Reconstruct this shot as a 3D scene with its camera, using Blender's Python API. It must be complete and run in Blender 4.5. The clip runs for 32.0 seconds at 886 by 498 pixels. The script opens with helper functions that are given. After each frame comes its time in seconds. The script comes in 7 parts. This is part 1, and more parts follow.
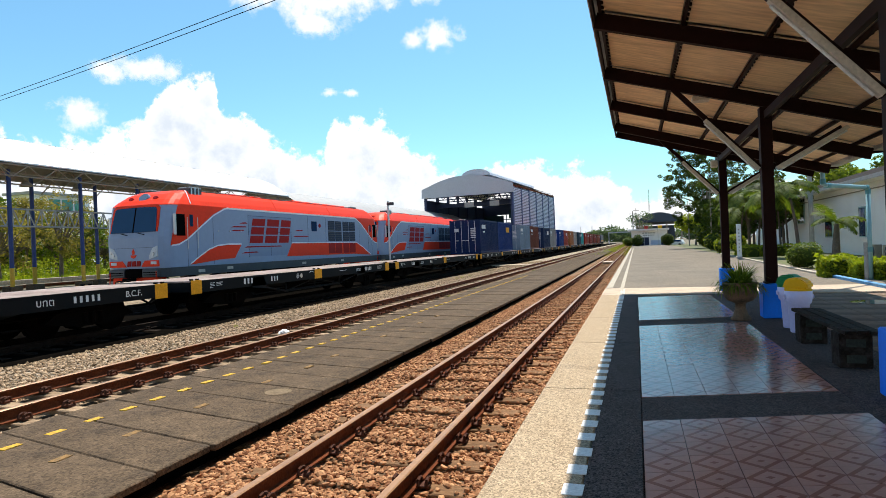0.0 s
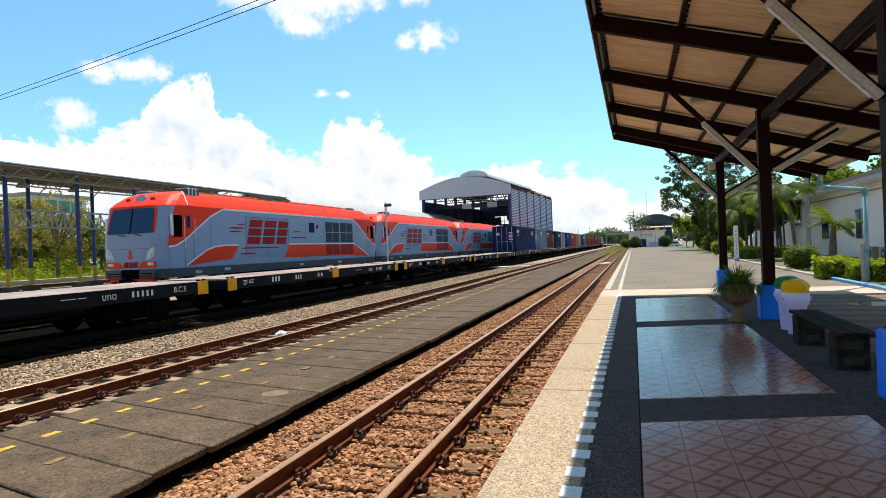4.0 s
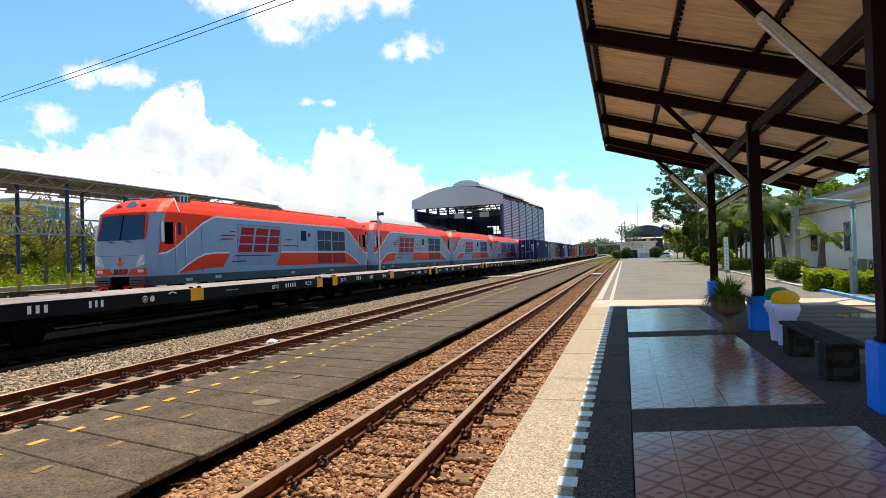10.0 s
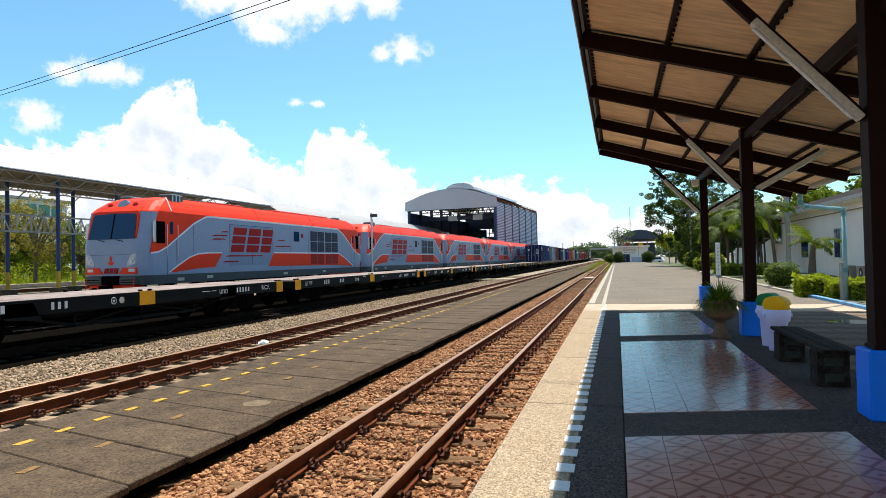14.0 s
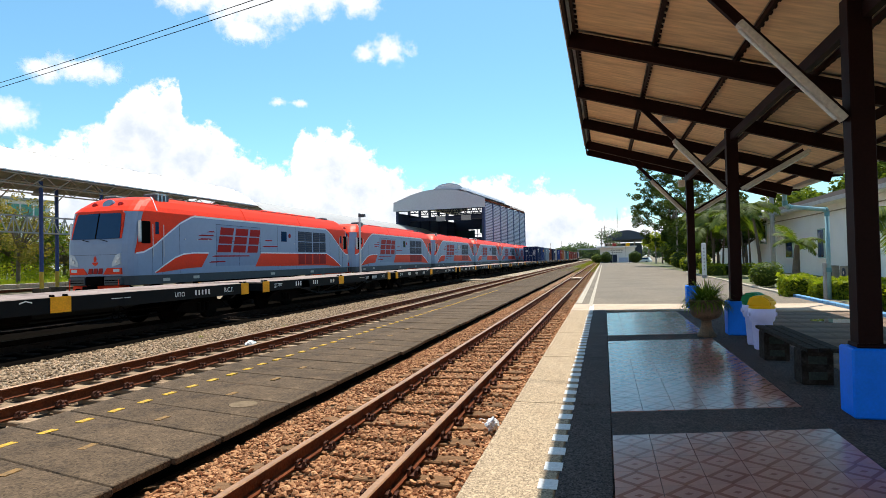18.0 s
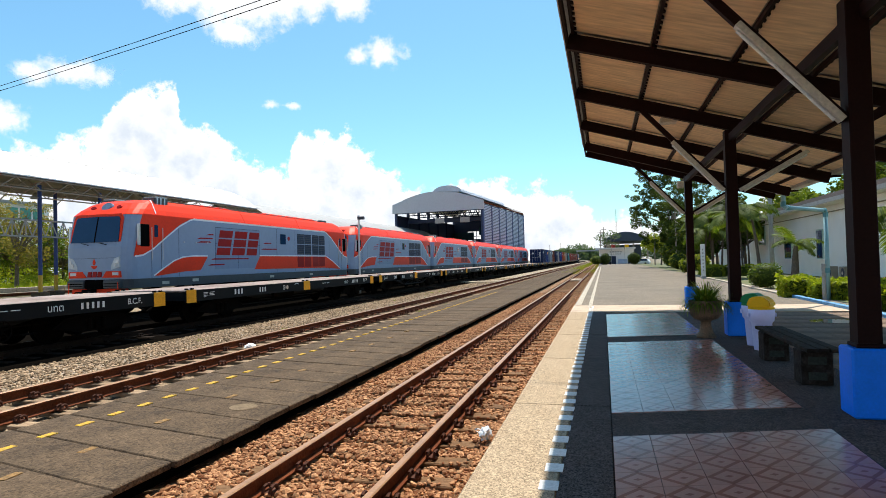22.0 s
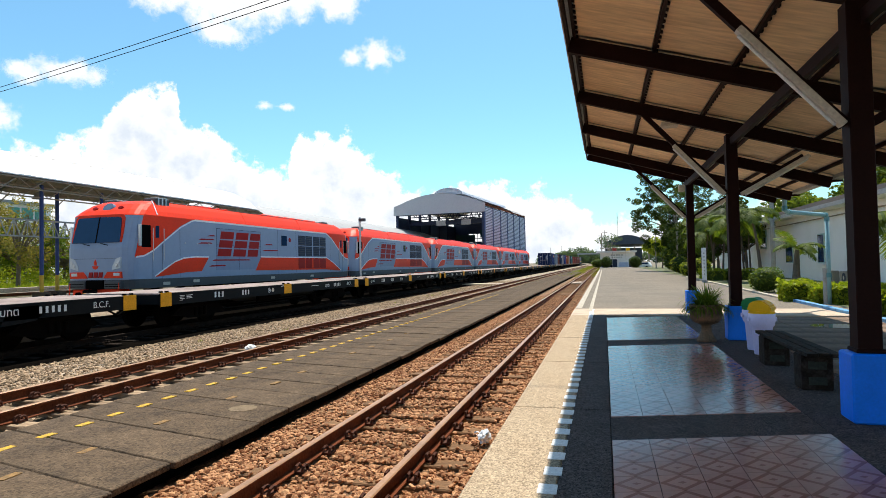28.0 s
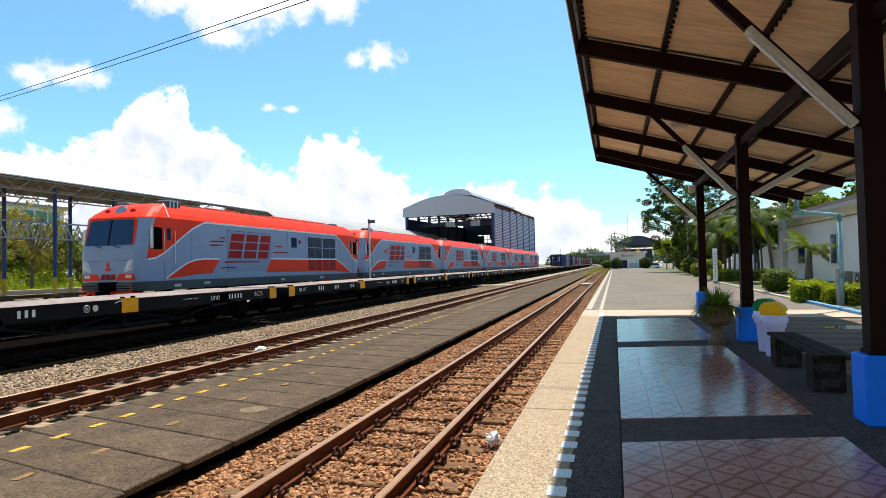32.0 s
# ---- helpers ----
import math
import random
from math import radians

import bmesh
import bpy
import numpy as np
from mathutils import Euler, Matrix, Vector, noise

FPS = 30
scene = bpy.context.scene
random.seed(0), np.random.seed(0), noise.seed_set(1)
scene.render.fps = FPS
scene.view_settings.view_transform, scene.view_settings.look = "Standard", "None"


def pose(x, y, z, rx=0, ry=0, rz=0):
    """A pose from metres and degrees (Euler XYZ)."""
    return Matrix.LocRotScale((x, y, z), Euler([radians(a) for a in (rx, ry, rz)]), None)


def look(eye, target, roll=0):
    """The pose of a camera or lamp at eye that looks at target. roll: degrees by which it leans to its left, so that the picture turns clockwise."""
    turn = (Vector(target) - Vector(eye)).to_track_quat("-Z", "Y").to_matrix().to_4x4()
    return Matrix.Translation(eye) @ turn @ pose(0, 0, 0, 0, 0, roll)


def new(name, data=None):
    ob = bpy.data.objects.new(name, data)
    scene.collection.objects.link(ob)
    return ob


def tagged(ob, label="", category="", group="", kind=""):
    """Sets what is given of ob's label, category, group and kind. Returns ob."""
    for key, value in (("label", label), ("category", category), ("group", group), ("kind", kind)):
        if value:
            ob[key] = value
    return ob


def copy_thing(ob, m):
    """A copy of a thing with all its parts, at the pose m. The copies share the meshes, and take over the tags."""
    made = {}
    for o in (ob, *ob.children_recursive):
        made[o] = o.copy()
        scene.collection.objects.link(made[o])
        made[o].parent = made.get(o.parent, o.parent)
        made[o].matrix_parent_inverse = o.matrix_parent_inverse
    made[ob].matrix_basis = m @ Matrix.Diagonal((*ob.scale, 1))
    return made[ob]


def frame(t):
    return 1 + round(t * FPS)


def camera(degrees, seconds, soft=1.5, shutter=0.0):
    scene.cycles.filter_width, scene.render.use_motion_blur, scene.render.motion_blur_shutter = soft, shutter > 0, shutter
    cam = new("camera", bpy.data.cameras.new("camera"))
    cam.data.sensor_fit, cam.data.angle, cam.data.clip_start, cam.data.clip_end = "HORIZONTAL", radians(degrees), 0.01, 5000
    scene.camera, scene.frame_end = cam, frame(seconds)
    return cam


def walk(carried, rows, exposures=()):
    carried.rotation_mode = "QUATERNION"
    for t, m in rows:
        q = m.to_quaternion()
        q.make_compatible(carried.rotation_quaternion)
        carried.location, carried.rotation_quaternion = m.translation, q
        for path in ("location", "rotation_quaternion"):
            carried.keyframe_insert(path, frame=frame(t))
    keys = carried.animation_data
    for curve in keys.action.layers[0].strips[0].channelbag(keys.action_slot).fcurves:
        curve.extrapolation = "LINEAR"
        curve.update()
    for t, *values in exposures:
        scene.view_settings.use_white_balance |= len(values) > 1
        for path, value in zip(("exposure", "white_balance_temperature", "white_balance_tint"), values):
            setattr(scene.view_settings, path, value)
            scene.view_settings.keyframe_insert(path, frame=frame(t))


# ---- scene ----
cam = camera(73.3, 32.0, soft=0.6)
PATH = [
    (0, (0.025, -0.019, 1.553), (-3.060, 9.493, 1.527), -2.34),
    (0.5, (0.025, -0.022, 1.553), (-3.054, 9.492, 1.525), -2.32),
    (1, (0.023, -0.022, 1.552), (-3.052, 9.493, 1.524), -2.31),
    (1.5, (0.022, -0.014, 1.552), (-3.050, 9.502, 1.526), -2.31),
    (2, (0.022, -0.007, 1.552), (-3.045, 9.511, 1.530), -2.30),
    (2.5, (0.021, -0.007, 1.553), (-3.040, 9.513, 1.536), -2.29),
    (3, (0.021, -0.008, 1.553), (-3.034, 9.514, 1.541), -2.29),
    (3.5, (0.019, -0.006, 1.552), (-3.031, 9.518, 1.545), -2.28),
    (5.5, (0.019, -0.011, 1.554), (-3.015, 9.517, 1.573), -2.23),
    (6, (0.016, -0.013, 1.552), (-3.010, 9.518, 1.589), -2.20),
    (6.5, (0.017, -0.013, 1.554), (-3.001, 9.520, 1.603), -2.18),
    (7, (0.017, -0.013, 1.553), (-2.992, 9.523, 1.617), -2.14),
    (7.5, (0.015, -0.013, 1.548), (-2.984, 9.526, 1.628), -2.09),
    (8, (0.016, -0.011, 1.547), (-2.973, 9.531, 1.638), -2.05),
    (8.5, (0.014, -0.007, 1.545), (-2.955, 9.541, 1.649), -2.00),
    (9, (0.012, -0.005, 1.543), (-2.933, 9.551, 1.661), -1.95),
    (9.5, (0.010, -0.009, 1.544), (-2.917, 9.552, 1.679), -1.89),
    (10, (0.008, -0.013, 1.545), (-2.904, 9.553, 1.694), -1.84),
    (10.5, (0.008, -0.012, 1.546), (-2.887, 9.558, 1.701), -1.80),
    (11, (0.010, -0.007, 1.544), (-2.876, 9.566, 1.700), -1.75),
    (11.5, (0.008, -0.003, 1.541), (-2.874, 9.571, 1.697), -1.70),
    (12, (0.003, 0.001, 1.539), (-2.874, 9.577, 1.699), -1.63),
    (12.5, (-0.000, 0.002, 1.542), (-2.868, 9.581, 1.705), -1.54),
    (13, (-0.002, 0.004, 1.543), (-2.850, 9.588, 1.713), -1.43),
    (13.5, (-0.004, 0.001, 1.544), (-2.828, 9.592, 1.722), -1.32),
    (14, (-0.005, -0.002, 1.544), (-2.803, 9.597, 1.730), -1.25),
    (14.5, (-0.003, -0.006, 1.543), (-2.777, 9.600, 1.737), -1.24),
    (16.5, (-0.001, -0.004, 1.533), (-2.663, 9.634, 1.708), -1.22),
    (17, (-0.005, 0.002, 1.532), (-2.640, 9.647, 1.710), -1.21),
    (17.5, (-0.008, 0.006, 1.534), (-2.625, 9.656, 1.715), -1.22),
    (18, (-0.006, 0.007, 1.534), (-2.615, 9.659, 1.722), -1.27),
    (18.5, (-0.004, 0.005, 1.533), (-2.608, 9.658, 1.733), -1.33),
    (19, (-0.002, -0.002, 1.535), (-2.611, 9.649, 1.745), -1.37),
    (19.5, (-0.004, -0.008, 1.535), (-2.616, 9.643, 1.749), -1.43),
    (20, (0.001, -0.005, 1.532), (-2.611, 9.645, 1.751), -1.50),
    (20.5, (0.005, -0.003, 1.531), (-2.606, 9.648, 1.750), -1.53),
    (21, (-0.001, -0.005, 1.531), (-2.608, 9.647, 1.746), -1.52),
    (21.5, (-0.008, -0.003, 1.529), (-2.609, 9.650, 1.746), -1.50),
    (22, (-0.012, 0.001, 1.530), (-2.604, 9.656, 1.754), -1.48),
    (22.5, (-0.013, 0.003, 1.533), (-2.599, 9.660, 1.767), -1.42),
    (23, (-0.014, 0.004, 1.536), (-2.597, 9.661, 1.779), -1.35),
    (23.5, (-0.015, 0.007, 1.535), (-2.597, 9.664, 1.782), -1.29),
    (24, (-0.015, 0.008, 1.532), (-2.598, 9.665, 1.780), -1.25),
    (24.5, (-0.014, 0.008, 1.532), (-2.598, 9.666, 1.776), -1.23),
    (25, (-0.012, 0.005, 1.534), (-2.602, 9.660, 1.775), -1.20),
    (25.5, (-0.012, 0.001, 1.533), (-2.609, 9.655, 1.773), -1.18),
    (27.5, (-0.006, -0.010, 1.532), (-2.613, 9.641, 1.791), -1.15),
    (28, (-0.002, -0.001, 1.534), (-2.611, 9.649, 1.796), -1.16),
    (28.5, (-0.002, 0.003, 1.533), (-2.612, 9.653, 1.797), -1.19),
    (29, (-0.001, 0.000, 1.532), (-2.620, 9.648, 1.796), -1.24),
    (29.5, (0.000, -0.006, 1.534), (-2.635, 9.637, 1.798), -1.26),
    (30, (0.001, -0.007, 1.534), (-2.654, 9.630, 1.800), -1.28),
    (30.5, (0.000, -0.009, 1.535), (-2.678, 9.622, 1.803), -1.30),
    (31, (0.002, -0.010, 1.537), (-2.705, 9.613, 1.811), -1.30),
    (31.5, (0.004, -0.013, 1.538), (-2.731, 9.602, 1.821), -1.29),
    (32, (0.006, -0.013, 1.540), (-2.753, 9.595, 1.827), -1.28),
]
walk(cam, [(t, look(eye, target, roll)) for t, eye, target, roll in PATH])

# ---- light ----
SUN_AZ, SUN_EL = 2.0, 66.0          # degrees from +y towards -x; height
scene.view_settings.exposure = 0.45
world = bpy.data.worlds.new("world")
scene.world = world
world.use_nodes = True
wt = world.node_tree
sky = wt.nodes.new("ShaderNodeTexSky")
sky.sky_type, sky.sun_disc = "NISHITA", False
sky.sun_elevation, sky.sun_rotation = radians(SUN_EL), radians(-SUN_AZ)
sky.air_density, sky.dust_density, sky.ozone_density = 1.0, 0.6, 2.2
tint = wt.nodes.new("ShaderNodeMix")
tint.data_type, tint.blend_type = "RGBA", "MULTIPLY"
tint.inputs[0].default_value, tint.inputs[7].default_value = 1.0, (0.76, 1.13, 1.13, 1)
wt.links.new(sky.outputs[0], tint.inputs[6])
wt.links.new(tint.outputs[2], wt.nodes["Background"].inputs[0])
wt.nodes["Background"].inputs[1].default_value = 0.118
sun = new("sun", bpy.data.lights.new("sun", "SUN"))
sun.data.energy, sun.data.angle, sun.data.color = 5.0, radians(0.53), (1.0, 0.94, 0.84)
sun.matrix_world = look((0, 0, 60), (60 * math.sin(radians(SUN_AZ)) / math.tan(radians(SUN_EL)), -60 * math.cos(radians(SUN_AZ)) / math.tan(radians(SUN_EL)), 0))


# ---- materials ----
def mat(name, col, rough=0.6, metal=0.0, var=0.12, scale=3.0, bump=0.0, bscale=40.0, col2=None, fine=30.0, spec=0.5, rand=0.0, amount=0.5, coat=0.0, stretch=None, grain=1.0, pebble=None):
    """A surface with stains at a large scale, grain at a small one, relief, and a shift of tone from object to object."""
    m = bpy.data.materials.new(name)
    m.use_nodes = True
    nt = m.node_tree
    b = nt.nodes["Principled BSDF"]
    b.inputs["Roughness"].default_value, b.inputs["Metallic"].default_value = rough, metal
    b.inputs["Specular IOR Level"].default_value = spec
    b.inputs["Coat Weight"].default_value = coat
    tc = nt.nodes.new("ShaderNodeTexCoord")
    src = tc.outputs["Object"]
    if stretch:
        mp = nt.nodes.new("ShaderNodeMapping")
        mp.inputs["Scale"].default_value = stretch
        nt.links.new(src, mp.inputs[0])
        src = mp.outputs[0]
    n1, n2 = nt.nodes.new("ShaderNodeTexNoise"), nt.nodes.new("ShaderNodeTexNoise")
    n1.inputs["Scale"].default_value, n1.inputs["Detail"].default_value, n1.inputs["Roughness"].default_value = scale, 5, 0.6
    n2.inputs["Scale"].default_value, n2.inputs["Detail"].default_value = fine, 3
    nt.links.new(src, n1.inputs["Vector"]), nt.links.new(src, n2.inputs["Vector"])
    mix = nt.nodes.new("ShaderNodeMix")
    mix.data_type = "RGBA"
    other = col2 or tuple(c * 0.6 for c in col)
    mix.inputs[6].default_value, mix.inputs[7].default_value = (*col, 1), (*other, 1)
    ramp = nt.nodes.new("ShaderNodeMapRange")
    ramp.inputs["From Min"].default_value, ramp.inputs["From Max"].default_value = amount - 0.08, amount + 0.22
    ramp.inputs["To Max"].default_value = min(1.0, var * 4)
    nt.links.new(n1.outputs[0], ramp.inputs[0]), nt.links.new(ramp.outputs[0], mix.inputs[0])
    hsv = nt.nodes.new("ShaderNodeHueSaturation")
    add = nt.nodes.new("ShaderNodeMath")
    add.operation = "MULTIPLY_ADD"
    add.inputs[1].default_value, add.inputs[2].default_value = var * 6.0 * grain, 1 - var * 3.0 * grain
    nt.links.new(n2.outputs[0], add.inputs[0])
    val = add.outputs[0]
    if rand:
        oi, r = nt.nodes.new("ShaderNodeObjectInfo"), nt.nodes.new("ShaderNodeMath")
        r.operation = "MULTIPLY_ADD"
        r.inputs[1].default_value = rand
        nt.links.new(oi.outputs["Random"], r.inputs[0])
        s = nt.nodes.new("ShaderNodeMath")
        s.operation = "SUBTRACT"
        s.inputs[1].default_value = rand / 2
        nt.links.new(val, s.inputs[0]), nt.links.new(s.outputs[0], r.inputs[2])
        val = r.outputs[0]
    if pebble:
        # small stones set in the surface, each with a tone of its own
        vo, pr, pm = nt.nodes.new("ShaderNodeTexVoronoi"), nt.nodes.new("ShaderNodeMapRange"), nt.nodes.new("ShaderNodeMath")
        vo.inputs["Scale"].default_value = pebble[0]
        pr.inputs["To Min"].default_value, pr.inputs["To Max"].default_value = 1 - pebble[1], 1 + pebble[1]
        pm.operation = "MULTIPLY"
        nt.links.new(src, vo.inputs["Vector"]), nt.links.new(vo.outputs["Color"], pr.inputs[0])
        nt.links.new(val, pm.inputs[0]), nt.links.new(pr.outputs[0], pm.inputs[1])
        val = pm.outputs[0]
    nt.links.new(mix.outputs[2], hsv.inputs["Color"]), nt.links.new(val, hsv.inputs["Value"])
    nt.links.new(hsv.outputs[0], b.inputs["Base Color"])
    if bump:
        n3, bp = nt.nodes.new("ShaderNodeTexNoise"), nt.nodes.new("ShaderNodeBump")
        n3.inputs["Scale"].default_value, n3.inputs["Detail"].default_value = bscale, 4
        bp.inputs["Strength"].default_value, bp.inputs["Distance"].default_value = min(1.0, bump), 0.01
        nt.links.new(src, n3.inputs["Vector"]), nt.links.new(n3.outputs[0], bp.inputs["Height"]), nt.links.new(bp.outputs[0], b.inputs["Normal"])
    return m


def island_mat(name, col, col2, rough=0.9, hue=0.0):
    """Stones or leaves joined in one mesh: every piece takes a tone of its own."""
    m = mat(name, col, rough, var=0.1, scale=1.2, col2=col2, fine=60)
    nt = m.node_tree
    b = nt.nodes["Principled BSDF"]
    g, cr = nt.nodes.new("ShaderNodeNewGeometry"), nt.nodes.new("ShaderNodeMix")
    cr.data_type = "RGBA"
    cr.inputs[6].default_value, cr.inputs[7].default_value = (*col, 1), (*col2, 1)
    nt.links.new(g.outputs["Random Per Island"], cr.inputs[0])
    n = nt.nodes.new("ShaderNodeMix")
    n.data_type, n.blend_type = "RGBA", "MULTIPLY"
    n.inputs[0].default_value = 0.35
    src = b.inputs["Base Color"].links[0].from_socket
    nt.links.new(cr.outputs[2], n.inputs[6]), nt.links.new(src, n.inputs[7])
    sc = nt.nodes.new("ShaderNodeHueSaturation")
    sc.inputs["Value"].default_value = 1.25
    nt.links.new(n.outputs[2], sc.inputs["Color"])
    nt.links.new(sc.outputs[0], b.inputs["Base Color"])
    b.inputs["Specular IOR Level"].default_value = 0.2
    return m


def leaf_mat(name, col, col2):
    m = island_mat(name, col, col2, 0.55)
    nt = m.node_tree
    b, out = nt.nodes["Principled BSDF"], nt.nodes["Material Output"]
    tr, mx = nt.nodes.new("ShaderNodeBsdfTranslucent"), nt.nodes.new("ShaderNodeMixShader")
    mx.inputs[0].default_value = 0.5
    sc = nt.nodes.new("ShaderNodeMix")
    sc.data_type, sc.blend_type = "RGBA", "MULTIPLY"
    sc.inputs[0].default_value, sc.inputs[7].default_value = 1.0, (1.3, 1.25, 0.5, 1)
    src = b.inputs["Base Color"].links[0].from_socket
    nt.links.new(src, sc.inputs[6]), nt.links.new(sc.outputs[2], tr.inputs["Color"])
    nt.links.new(b.outputs[0], mx.inputs[1]), nt.links.new(tr.outputs[0], mx.inputs[2]), nt.links.new(mx.outputs[0], out.inputs[0])
    return m


def glass_mat(name, col, rough=0.05):
    m = mat(name, col, rough, var=0.05, spec=0.45)
    return m


